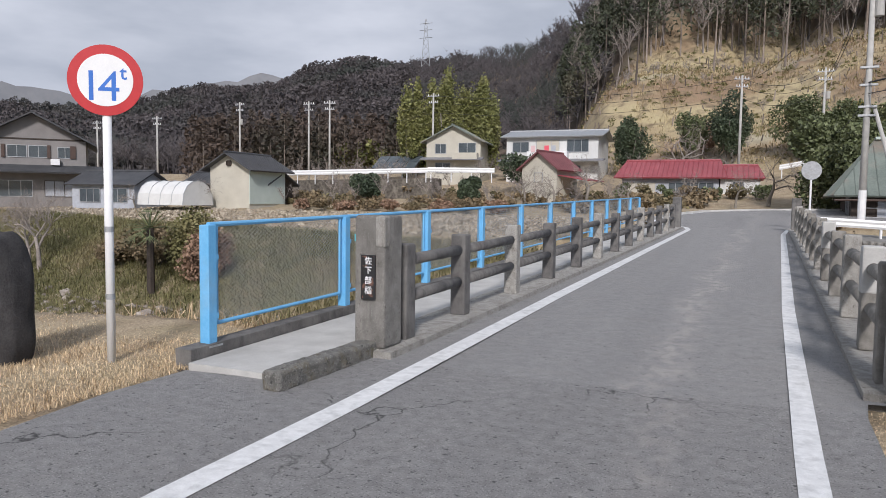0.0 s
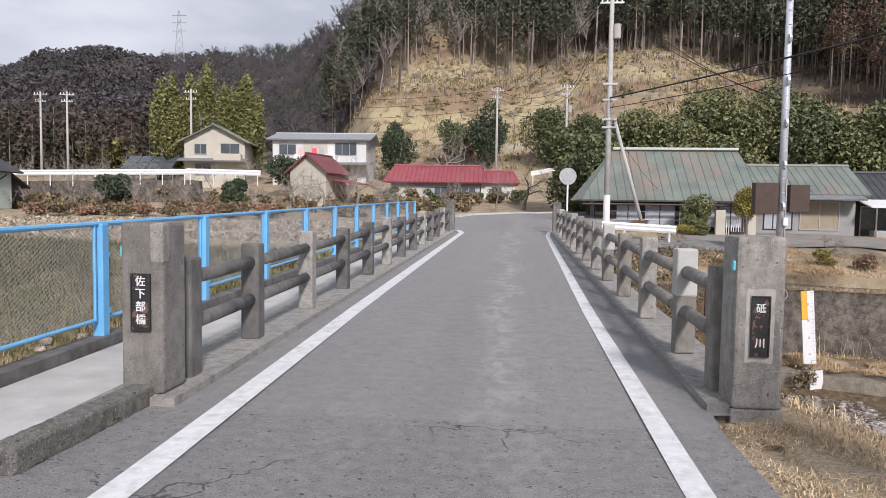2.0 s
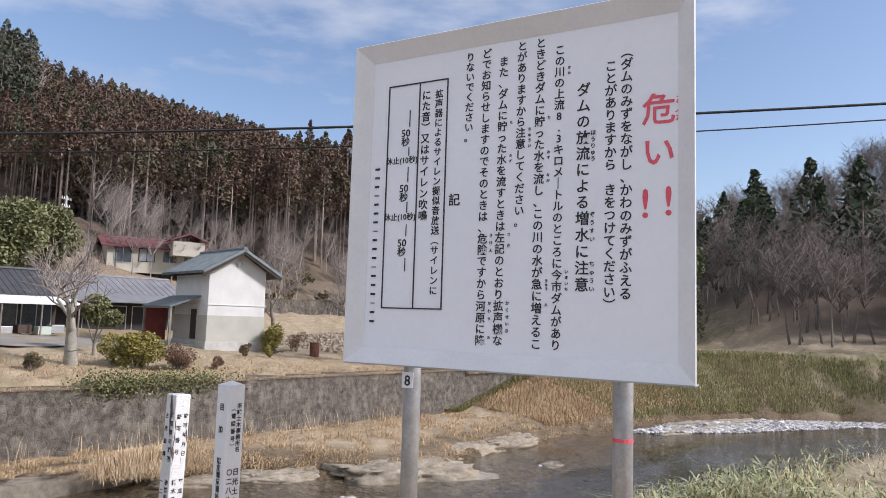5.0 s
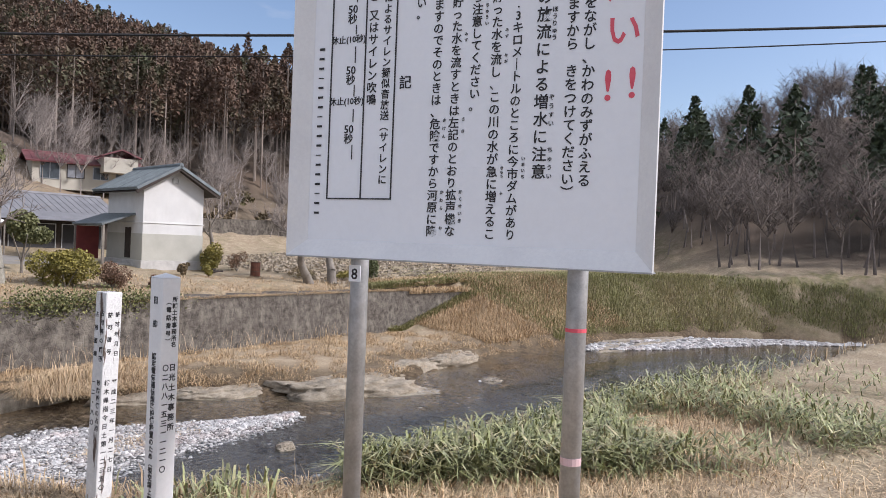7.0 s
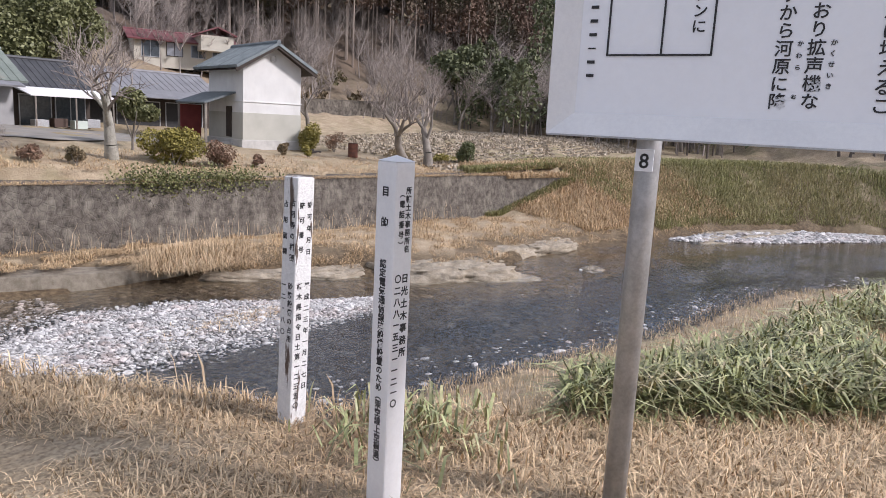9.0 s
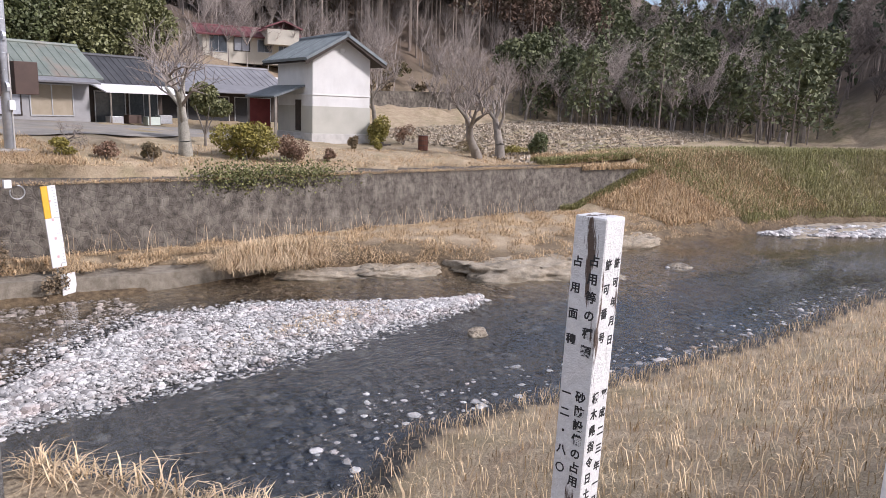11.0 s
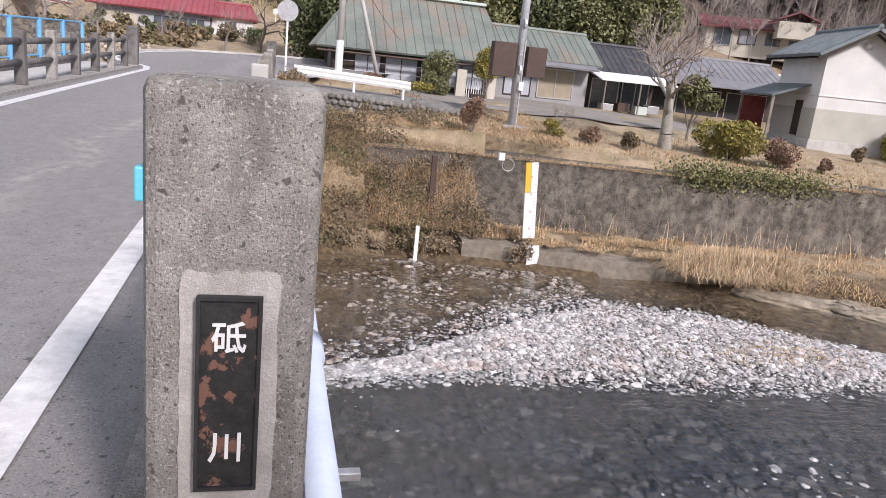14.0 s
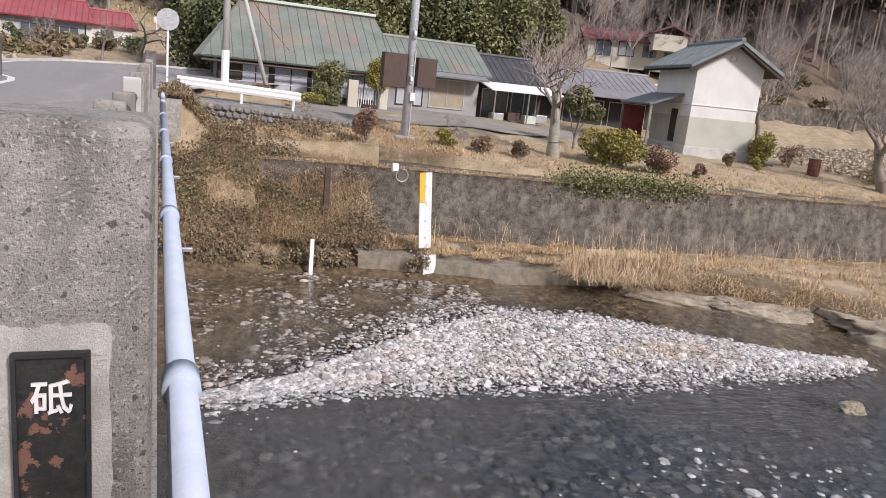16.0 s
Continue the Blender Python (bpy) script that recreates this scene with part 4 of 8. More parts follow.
# ---- warning board ----
def build_warning_board():
    W, Ht = 1.67, 1.60
    t = thing("warning_board", (2.80, 3.10, 1.375), "white framed metal dam warning board with black writing on two posts", "sign board", rz=radians(-86))
    # local x along the board, -y towards the reader
    part("panel", cbox((W / 2, 0.03, Ht / 2), (W - 0.02, 0.02, Ht - 0.02), 0.003), M_BOARD, t)
    e = 0.075
    for nm, q in (("frame_bottom", [(0, -0.045, 0), (W, -0.045, 0), (W - e, 0.018, e), (e, 0.018, e)]), ("frame_top", [(e, 0.018, Ht - e), (W - e, 0.018, Ht - e), (W, -0.045, Ht), (0, -0.045, Ht)]),
                  ("frame_side", [(0, -0.045, 0), (e, 0.018, e), (e, 0.018, Ht - e), (0, -0.045, Ht)]), ("frame_side", [(W - e, 0.018, e), (W, -0.045, 0), (W, -0.045, Ht), (W - e, 0.018, Ht - e)])):
        Mesh().slab(q, 0.006).obj(nm, M_WHITE, t)
    part("edge", cbox((W / 2, 0.0, -0.004), (W, 0.09, 0.006), 0.001), M_STEEL, t)
    for px in (0.33, 1.36):
        Mesh().tube((px, 0.08, -1.5), (px, 0.08, Ht - 0.2), 0.042, n=20).obj("post", M_STEEL, t, "galvanized steel post", smooth=True)
    part("number_label", cbox((0.33, 0.036, -0.075), (0.062, 0.004, 0.075), 0.001), M_BOARD, t)
    text_mesh("numeral", "8", 0.07, M_BLACK, t, pose(0.33, 0.033, -0.045), vertical=False)
    Mesh().tube((1.36, 0.08, -0.26), (1.36, 0.08, -0.245), 0.044, n=16).obj("ribbon", M_PINKRED, t, "faded pink tape")
    Mesh().tube((1.36, 0.08, -0.80), (1.36, 0.08, -0.77), 0.0435, n=16).obj("tape", M_PINK, t, "faded pink tape")
    col = lambda u, v: pose(u * W, 0.0185, Ht * (1 - v))

    def column(txt, u, v0, v1, k=0.98, m=M_BLACK, ruby=()):
        n = len(txt)
        step = (v1 - v0) * Ht / n
        size = step * k
        text_mesh("writing", list(txt), size, m, t, col(u, v0), spacing=step / size)
        for i, cnt, word in ruby:
            column(word, u + 0.0265, v0 + (v1 - v0) * i / n, v0 + (v1 - v0) * (i + cnt) / n, min(0.9, 0.42 * len(word) / (cnt + 0.4)), m)
    column("危い", 0.908, 0.262, 0.487, 0.78, M_PINKRED)
    text_mesh("writing", "!", 0.17, M_PINKRED, t, col(0.876, 0.498), vertical=False)
    text_mesh("writing", "!", 0.17, M_PINKRED, t, col(0.932, 0.494), vertical=False)
    column("あぶな", 0.961, 0.268, 0.342, 1.1, M_PINKRED)
    column("︵ダムのみずをながし、かわのみずがふえる", 0.828, 0.118, 0.80, 1.0)
    column("ことがありますから きをつけてください︶", 0.787, 0.152, 0.83, 1.0)
    column("ダムの放流による増水に注意", 0.715, 0.205, 0.785, 0.9, ruby=((3, 2, "ほうりゅう"), (8, 2, "ぞうすい"), (11, 2, "ちゅうい")))
    column("この川の上流8.3キロメ｜トルのところに今市ダムがあり", 0.648, 0.085, 0.94, ruby=((2, 1, "かわ"), (20, 2, "いまいち")))
    column("ときどきダムに貯った水を流し、この川の水が急に増えるこ", 0.593, 0.055, 0.94, ruby=((7, 1, "た"), (10, 1, "みず"), (12, 1, "なが"), (21, 1, "きゅう"), (23, 1, "ふ")))
    column("とがありますから注意してください。", 0.538, 0.055, 0.60, ruby=((8, 2, "ちゅうい"),))
    column("また、ダムに貯った水を流すときは左記のとおり拡声機な", 0.483, 0.092, 0.935, ruby=((6, 1, "た"), (9, 1, "みず"), (16, 2, "さき"), (22, 3, "かくせいき")))
    column("どでお知らせしますのでそのときは、危険ですから河原に降", 0.430, 0.06, 0.937, ruby=((17, 2, "きけん"), (23, 2, "かわら"), (26, 1, "お")))
    column("りないでください。", 0.378, 0.063, 0.34)
    column("記", 0.338, 0.49, 0.53)
    column("拡声器によるサイレン擬似音放送︵サイレンに", 0.278, 0.163, 0.795, 0.95)
    column("にた音︶又はサイレン吹鳴", 0.235, 0.16, 0.57, 0.95)
    for vv in (0.272, 0.447, 0.617):
        text_mesh("writing", "50", 0.052, M_BLACK, t, col(0.167, vv), vertical=False)
        text_mesh("writing", "秒", 0.05, M_BLACK, t, col(0.167, vv + 0.029), vertical=False)
    for vv in (0.362, 0.54):
        text_mesh("writing", "休止(10秒)", 0.040, M_BLACK, t, col(0.156, vv), vertical=False)
    ln = Mesh()
    for u in (0.104, 0.212, 0.306):
        ln.box((u * W, 0.0175, Ht * (1 - 0.482)), (0.006, 0.003, Ht * 0.70))
    for v in (0.132, 0.832):
        ln.box((0.205 * W, 0.0172, Ht * (1 - v)), (0.202 * W + 0.006, 0.003, 0.006))
    ln.obj("table_border", M_BLACK, t)
    for a, b in ((0.215, 0.268), (0.333, 0.36), (0.395, 0.442), (0.505, 0.538), (0.575, 0.612), (0.678, 0.72)):
        Mesh().box((0.18 * W, 0.0175, Ht * (1 - (a + b) / 2)), (0.004, 0.003, Ht * (b - a))).obj("dash", M_BLACK, t)
    for k in range(18):
        Mesh().box((0.071 * W, 0.0175, Ht * (1 - 0.395 - k * 0.0282)), (0.026, 0.003, 0.004 if k % 4 == 3 else 0.010)).obj("name_bar", M_BLACK, t)


build_warning_board()


# ---- marker posts ----
def marker(name, at, top, w, rz, m, label, cols_left, cols_right, lean=0.0):
    t = thing(name, at, label, "marker post", rz=rz)
    bm = cbox((0, 0, top / 2), (w, w, top), 0.006)
    part("shaft", bm, m, t)
    for sx, cols in ((0, cols_left), (1, cols_right)):
        for txt, off, z0, z1, s in cols:
            step = (z0 - z1) / len(txt)
            p = pose(-w / 2 - 0.0006, off, z0, 0, 0, -90) if sx == 0 else pose(off, -w / 2 - 0.0006, z0)
            text_mesh("writing", list(txt), s, M_BLACK, t, p, spacing=step / s, depth=0.0004, bold=0.028)
    return t


wm = marker("white_marker_post", (2.375, 3.455, 0.0), 1.255, 0.092, radians(-6), M_WHITE, "square white permit post with black vertical writing",
            [("目的", 0.0, 1.17, 0.96, 0.036), ("認定電気通信線路設備設置のため︵架空線上空横過︶", 0.0, 0.92, 0.16, 0.032)],
            [("所轄土木事務所名", 0.018, 1.17, 0.94, 0.026), ("︵電話番号︶", -0.012, 1.16, 0.95, 0.026), ("日光土木事務所", 0.016, 0.87, 0.56, 0.034), ("〇二八八ー五三ー一二一〇", -0.018, 0.87, 0.38, 0.032)])
Mesh().add([(-0.046, -0.046, 1.2551), (0.046, -0.046, 1.2551), (0.046, 0.046, 1.2551), (-0.046, 0.046, 1.2551), (0, 0, 1.275)], [(0, 1, 4), (1, 2, 4), (2, 3, 4), (3, 0, 4)]).obj("cap", M_WHITE, wm)
wd = marker("old_marker_post", (2.645, 4.255, -0.06), 1.187, 0.094, radians(-4), M_OLDWOOD, "old wooden permit post with peeling white paint",
            [("占用面積", 0.026, 1.08, 0.80, 0.03), ("占用等の種類", -0.022, 1.09, 0.80, 0.032), ("一二・八〇", 0.024, 0.72, 0.45, 0.03), ("砂防設備の占用", -0.02, 0.72, 0.44, 0.032)],
            [("許可番号", -0.018, 1.08, 0.82, 0.03), ("許可年月日", 0.024, 1.08, 0.82, 0.028), ("栃木県指令日土第一二三五〇", -0.018, 0.72, 0.12, 0.032), ("平成二三年一月二七日", 0.024, 0.72, 0.2, 0.03)])

wd.matrix_basis = pose(2.655, 4.245, -0.06, 0.7, 0.8, -4)


# ---- far bank: wall, ledge, gauges ----
M_LEDGE = mat("river_concrete", (0.17, 0.145, 0.11), (0.31, 0.275, 0.22), 5, 0.95, 0.6, 40, stain=(0.10, 0.085, 0.06), stain_amt=0.6, streak=0.4)


def build_far_wall():
    xs = np.r_[np.linspace(5.0, 48, 87)]
    v, f = [], []
    for i, xx in enumerate(xs):
        y0 = float(far_crest(xx))
        top = -1.58 + 0.02 * math.sin(xx * 1.3) - max(0, xx - 36) * 0.025
        dx = 0.35
        lo = y0 - 0.45
        v += [(xx, lo, WATER - 0.4), (xx, y0, top), (xx, y0 + 1.9, top + 0.03), (xx, y0 + 1.9, WATER - 0.4)]
        if i:
            a, b = 4 * i - 4, 4 * i
            f += [(a, b, b + 1, a + 1), (a + 1, b + 1, b + 2, a + 2), (a + 2, b + 2, b + 3, a + 3)]
    f += [(0, 1, 2, 3), (len(v) - 1, len(v) - 2, len(v) - 3, len(v) - 4)]
    m = M_WALLM.copy()
    n, l = m.node_tree.nodes, m.node_tree.links
    geo, vo, mp = n.new("ShaderNodeNewGeometry"), n.new("ShaderNodeTexVoronoi"), n.new("ShaderNodeMapping")
    vo.feature = "DISTANCE_TO_EDGE"
    vo.inputs["Scale"].default_value = 3.4
    mp.inputs["Rotation"].default_value = (0, 0.78, 0)
    l.new(geo.outputs["Position"], mp.inputs["Vector"])
    l.new(mp.outputs[0], vo.inputs["Vector"])
    r = n.new("ShaderNodeMapRange")
    r.inputs["From Max"].default_value = 0.09
    l.new(vo.outputs["Distance"], r.inputs[0])
    b = n.new("ShaderNodeBump")
    b.inputs["Strength"].default_value, b.inputs["Distance"].default_value = 0.35, 0.05
    l.new(r.outputs[0], b.inputs["Height"])
    old = n["Principled BSDF"].inputs["Normal"].links[0].from_socket
    l.new(old, b.inputs["Normal"])
    l.new(b.outputs[0], n["Principled BSDF"].inputs["Normal"])
    tagged(Mesh().add(v, f).obj("wall_riverbank", m), "dark weathered mortared stone river retaining wall", "retaining wall", kind="structure")
    # ledge at the waterline
    v, f = [], []
    for i, xx in enumerate(np.linspace(8.2, 16.5, 18)):
        y0 = float(far_shore(xx)) - 0.1
        v += [(xx, y0, WATER - 0.4), (xx, y0 + 0.06, WATER + 0.72 - 0.03 * (xx - 8)), (xx, y0 + 3.4, WATER + 0.9), (xx, y0 + 3.4, WATER - 0.4)]
        if i:
            a, b2 = 4 * i - 4, 4 * i
            f += [(a, b2, b2 + 1, a + 1), (a + 1, b2 + 1, b2 + 2, a + 2)]
    f += [(0, 1, 2, 3)]
    tagged(Mesh().add(v, f).obj("wall_ledge", M_LEDGE), "low concrete footing at the waterline", "ledge", kind="structure")


build_far_wall()


def build_gauges():
    t = thing("river_gauge", (10.42, 27.0, -4.0), "yellow and white river level gauge board with small marks", "level gauge")
    part("board", cbox((0.06, 0.0, 0.8), (0.44, 0.05, 1.6), 0.005), M_WHITE, t)
    part("yellow_board", cbox((-0.065, -0.004, 2.12), (0.19, 0.05, 1.02), 0.005), M_YELLOW, t)
    part("upper_board", cbox((0.16, 0, 2.12), (0.24, 0.05, 1.02), 0.005), M_WHITE, t)
    for k in range(26):
        Mesh().box((0.19 + 0.03 * (k % 2), -0.0285, 0.12 + k * 0.098), (0.12 if k % 5 == 0 else 0.06, 0.005, 0.012)).obj("scale_mark", M_CURTAIN, t)
    for k in range(4):
        Mesh().box((0.06, -0.029, 0.35 + k * 0.6), (0.07, 0.004, 0.08)).obj("numeral_bar", M_PINK, t)
    Mesh().tube((0, 0.06, -1.0), (0, 0.06, 2.6), 0.04, n=8).obj("post", M_STEEL, t)
    part("lower_board", cbox((0.12, -0.35, -0.65), (0.46, 0.05, 0.95), 0.005), M_WHITE, t)
    t.matrix_basis = pose(10.38, 27.0, -4.0, 0, -4.5, 0)
    s2 = thing("small_gauge", (6.55, 27.2, WATER - 0.2), "narrow white river gauge post in the shallows", "level gauge")
    part("board", cbox((0, 0, 0.75), (0.13, 0.05, 1.3), 0.005), M_WHITE, s2)
    bx = thing("meter_box", (9.55, 28.3, -1.55), "small white junction box with a cable loop on the wall", "junction box")
    part("box", cbox((0, 0, 0.15), (0.22, 0.14, 0.26), 0.01), M_WHITE, bx)
    lp2 = Mesh()
    for k in range(14):
        a, b = k / 14 * 5.2, (k + 1) / 14 * 5.2
        lp2.tube((0.25 + 0.22 * math.sin(a), -0.08, -0.12 - 0.22 * math.cos(a) * -1), (0.25 + 0.22 * math.sin(b), -0.08, -0.12 + 0.22 * math.cos(b)), 0.02, n=6)
    lp2.obj("cable", M_STEEL, bx)
    sp = thing("steel_sheet_post", (7.3, 28.9, -4.3), "rusty steel post against the bank", "post")
    part("post", cbox((0, 0, 1.35), (0.2, 0.12, 2.7), 0.01), M_BROWNBOX, sp)


build_gauges()


# ---- stones ----
def ico():
    bm = bmesh.new()
    bmesh.ops.create_icosphere(bm, subdivisions=1, radius=1)
    v = np.array([q.co[:] for q in bm.verts])
    f = np.array([[w.index for w in q.verts] for q in bm.faces])
    bm.free()
    return v, f


ICO_V, ICO_F = ico()


def scatter_stones(name, pts, sizes, material, label, flat=0.6):
    n = len(pts)
    q = rng.normal(size=(n, 3, 3))
    q, _ = np.linalg.qr(q)
    sc = sizes[:, None] * rng.uniform(0.6, 1.25, (n, 3))
    base = ICO_V[None] * (1 + rng.uniform(-0.18, 0.18, (n, len(ICO_V), 1)))
    v = np.einsum("nij,nkj->nki", q, base * sc[:, None, :])
    v[:, :, 2] *= flat
    v += np.asarray(pts)[:, None, :]
    f = (ICO_F[None] + (np.arange(n) * len(ICO_V))[:, None, None]).reshape(-1, 3)
    me = bpy.data.meshes.new(name)
    me.from_pydata(v.reshape(-1, 3).tolist(), [], f.tolist())
    me.materials.append(material)
    return tagged(new(name, me), label, "stones", kind="stuff")


BAR_NEAR = [(2.5, 17.9), (6, 17.8), (8, 17.5), (11, 17.0), (14, 16.8), (19, 17.2), (20, 17.4)]
BAR_FAR = [(2.5, 18.5), (4.7, 19.4), (6.6, 20.9), (9.1, 22.7), (11.4, 24.0), (14.7, 22.6), (17, 20.4), (19, 18.6), (20, 17.8)]


def gravel_bar():
    n = 60000
    u, w = rng.uniform(0, 1, n), rng.uniform(0, 1, n)
    # axis of the bar, from under the bridge to its downstream tip
    ax = ip(u, [(0, 2.5), (0.5, 11), (1, 20.5)])
    lo = ip(ax, BAR_NEAR)
    hi = ip(ax, BAR_FAR)
    ay = lo + (hi - lo) * w
    edge = np.minimum(w, 1 - w) * 2
    wet = np.where(ax < 9, np.clip((ax - 2.0) / 7, 0.3, 1), 1.0)
    ay = ay + rng.normal(0, 0.55, n) * (edge < 0.35) * np.where((ax < 11) & (w > 0.5), 1.3, 0.35)
    lump = np.array([noise.noise((a * 0.8, b * 0.8, 4)) for a, b in zip(ax, ay)])
    keep = rng.uniform(0, 1, n) < np.clip(edge * 1.6 + 0.12 + lump * 0.4, 0.03, 1) * np.where(ax < 7, 0.8, 1)
    ax, ay, edge = ax[keep], ay[keep], edge[keep]
    z = WATER - 0.1 + 0.2 * np.clip(edge * 2, 0, 1) * np.clip((ax - 3) / 5, 0.1, 1) + rng.uniform(-0.04, 0.04, len(ax))
    s = rng.gamma(1.4, 0.017, len(ax)) + 0.018
    scatter_stones("gravel_bar_stones", np.c_[ax, ay, z], s, M_GRAVEL, "bar of pale rounded river gravel")
    v, f = [], []
    xs = np.linspace(7.0, 19.3, 34)
    for i, xx in enumerate(xs):
        l0, h0 = float(ip(xx, BAR_NEAR)), float(ip(xx, BAR_FAR))
        for k in range(7):
            g = 0.12 + 0.66 * k / 6
            v.append((xx, l0 + (h0 - l0) * g, WATER - 0.16 + 0.2 * math.sin(math.pi * g) * min(1, (xx - 6.5) / 3) + 0.02 * noise.noise((xx * 3, g * 9, 0))))
        if i:
            for k in range(6):
                a, b = 7 * (i - 1) + k, 7 * i + k
                f.append((a, b, b + 1, a + 1))
    tagged(Mesh().add(v, f).obj("gravel_bar", mat("sandy_gravel", (0.25, 0.24, 0.22), (0.50, 0.48, 0.45), 5, 0.9, 0.6, 40), smooth=True), "bank of grey sand under the gravel", "gravel bar", kind="structure")
    # half-drowned stones between the bar and the far bank
    n = 2600
    x = 2.2 + 9.5 * rng.uniform(0, 1, n) ** 1.1
    y = ip(x, BAR_FAR) + (far_shore(x) - 0.5 - ip(x, BAR_FAR)) * rng.uniform(0, 1, n) ** 1.3
    lump = np.array([noise.noise((a * 0.7, b * 0.7, 8)) for a, b in zip(x, y)])
    k = lump > -0.08
    x, y = x[k], y[k]
    scatter_stones("shallow_stones", np.c_[x, y, WATER - 0.05 + rng.uniform(-0.05, 0.05, len(x))], rng.gamma(1.5, 0.022, len(x)) + 0.025, M_WETSTONE, "brownish stones half out of the shallow water")
    # stones in the shallows
    n = 1000
    x = rng.uniform(2, 50, n)
    t = rng.uniform(0, 1, n)
    near, far = near_shore(x), far_shore(x)
    t = np.where(rng.uniform(0, 1, n) < 0.93, t ** 2 * 0.14, t)
    y = near + (far - near) * t
    s = rng.gamma(1.5, 0.02, n) + 0.022
    s = np.where(t < 0.12, s * 1.1, s * 0.9)
    z = WATER - 0.06 + rng.uniform(-0.12, 0.05, n)
    scatter_stones("river_stones", np.c_[x, y, z], s, M_GRAVEL, "scattered river stones in shallow water")
    # bed of dark pebbles
    n = 15000
    x = rng.uniform(1.5, 42, n)
    near, far = near_shore(x), far_shore(x)
    y = near + (far - near) * rng.uniform(0, 1, n)
    z = ground_z(x, y) + 0.03
    s = rng.gamma(2.0, 0.03, n) + 0.03
    far_side = y > np.where(x < 19, ip(x, BAR_FAR), near + (far - near) * 0.55)
    for mask, m_, lab in ((~far_side, M_BEDP, "dark stones of the river bed"), (far_side, M_BEDB, "brown stones of the shallow river bed")):
        scatter_stones("river_bed_pebbles", np.c_[x, y, z][mask], s[mask], m_, lab, 0.45)
    # upstream cobbles seen left of the bridge
    n = 9000
    x = rng.uniform(-48, -5, n)
    y = ip(x, [(-60, 20), (-30, 18.5), (-5, 16)]) + rng.normal(0, 3.4, n)
    y = np.clip(y, near_shore(x) - 1, far_shore(x) + 2)
    z = np.maximum(ground_z(x, y), WATER - 0.1) + 0.05
    scatter_stones("upstream_cobbles", np.c_[x, y, z], rng.gamma(2.0, 0.05, n) + 0.05, M_WETSTONE, "grey cobbles of the upstream river bed")
    # downstream bar, far
    n = 7000
    x = rng.uniform(44, 63, n)
    y = far_shore(x) - 0.6 - rng.uniform(0, 1, n) * ip(x, [(44, 0.6), (49, 4.5), (55, 5.0), (63, 4.0)])
    scatter_stones("far_gravel_bar", np.c_[x, y, np.full(n, WATER + 0.05)], rng.gamma(2.0, 0.035, n) + 0.04, M_GRAVEL, "pale gravel bar far downstream")


gravel_bar()


def rock(name, x, y, z, sx, sy, sz, rz, seed, label):
    bm = bmesh.new()
    bmesh.ops.create_icosphere(bm, subdivisions=5, radius=1)
    for v in bm.verts:
        p = v.co.copy()
        d = noise.noise((p.x * 1.1 + seed, p.y * 1.1, p.z * 1.1)) * 0.42 + noise.noise((p.x * 3 + seed, p.y * 3, p.z * 5)) * 0.16 + noise.noise((p.x * 9 + seed, p.y * 9, p.z * 14)) * 0.12
        v.co = p * (1 + d)
        v.co.z = min(v.co.z, 0.62 + 0.16 * noise.noise((p.x * 2.5 + seed, p.y * 2.5, 0)) + 0.16 * noise.noise((p.x * 6 + p.y * 3, p.y * 9, seed)) + 0.07 * noise.noise((p.x * 17, p.y * 17, seed)))
    bmesh.ops.scale(bm, vec=(sx, sy, sz), verts=bm.verts)
    ob = part(name, bm, M_ROCK)
    ob.matrix_basis = pose(x, y, z, 0, 0, math.degrees(rz))
    ob.data.polygons.foreach_set("use_smooth", [True] * len(ob.data.polygons))
    return tagged(ob, label, "rock", "bank rocks")


rock("bank_rock", 25.4, 18.9, WATER - 0.12, 3.3, 1.7, 0.95, -0.72, 3, "broad flat pale bed rock at the water's edge")
rock("bank_rock", 21.2, 22.5, WATER - 0.1, 2.0, 1.0, 0.6, -0.5, 8, "flat brownish bed rock below the bank")
rock("bank_rock", 30.2, 19.8, WATER - 0.1, 3.8, 1.4, 0.9, -0.15, 14, "ribbed grey bed rock along the water")
rock("bank_rock", 35.0, 19.0, WATER - 0.1, 4.0, 1.4, 0.9, -0.1, 21, "ribbed grey bed rock along the water")
rock("bank_rock", 18.6, 24.0, WATER - 0.12, 2.2, 0.8, 0.55, -0.5, 31, "flat brownish bed rock below the bank")
rock("bank_rock", 31.6, 14.9, WATER - 0.2, 0.9, 0.5, 0.32, 0.3, 41, "small flat rock standing out of the water")
rock("bank_rock", 52, 12.8, WATER - 0.2, 7.0, 2.0, 0.55, -0.2, 51, "long flat bed rock downstream")
rock("bank_rock", 17.2, 15.2, WATER + 0.02, 0.34, 0.26, 0.2, 0.3, 61, "single orange-tinted stone in the shallows")


# ---- vegetation makers ----
def quad_cloud(centers, size, up=0.3, tri=False, stretch=1.6):
    """Small leaf quads at the centres, turned at random; returns verts, faces."""
    n = len(centers)
    d = rng.normal(size=(n, 3))
    d /= np.linalg.norm(d, axis=1)[:, None]
    e = np.cross(d, rng.normal(size=(n, 3)))
    e /= np.linalg.norm(e, axis=1)[:, None]
    s = (size if np.ndim(size) else np.full(n, size)) * rng.uniform(0.6, 1.3, n)
    a, b = d * s[:, None] * stretch * 0.5, e * s[:, None] * 0.5
    if tri:
        v = np.stack([centers - a - b * 0.7, centers + a, centers - a * 0.6 + b], 1)
        f = np.arange(3 * n).reshape(n, 3)
    else:
        v = np.stack([centers - a, centers - b, centers + a, centers + b], 1)
        f = np.arange(4 * n).reshape(n, 4)
    return v.reshape(-1, 3), f


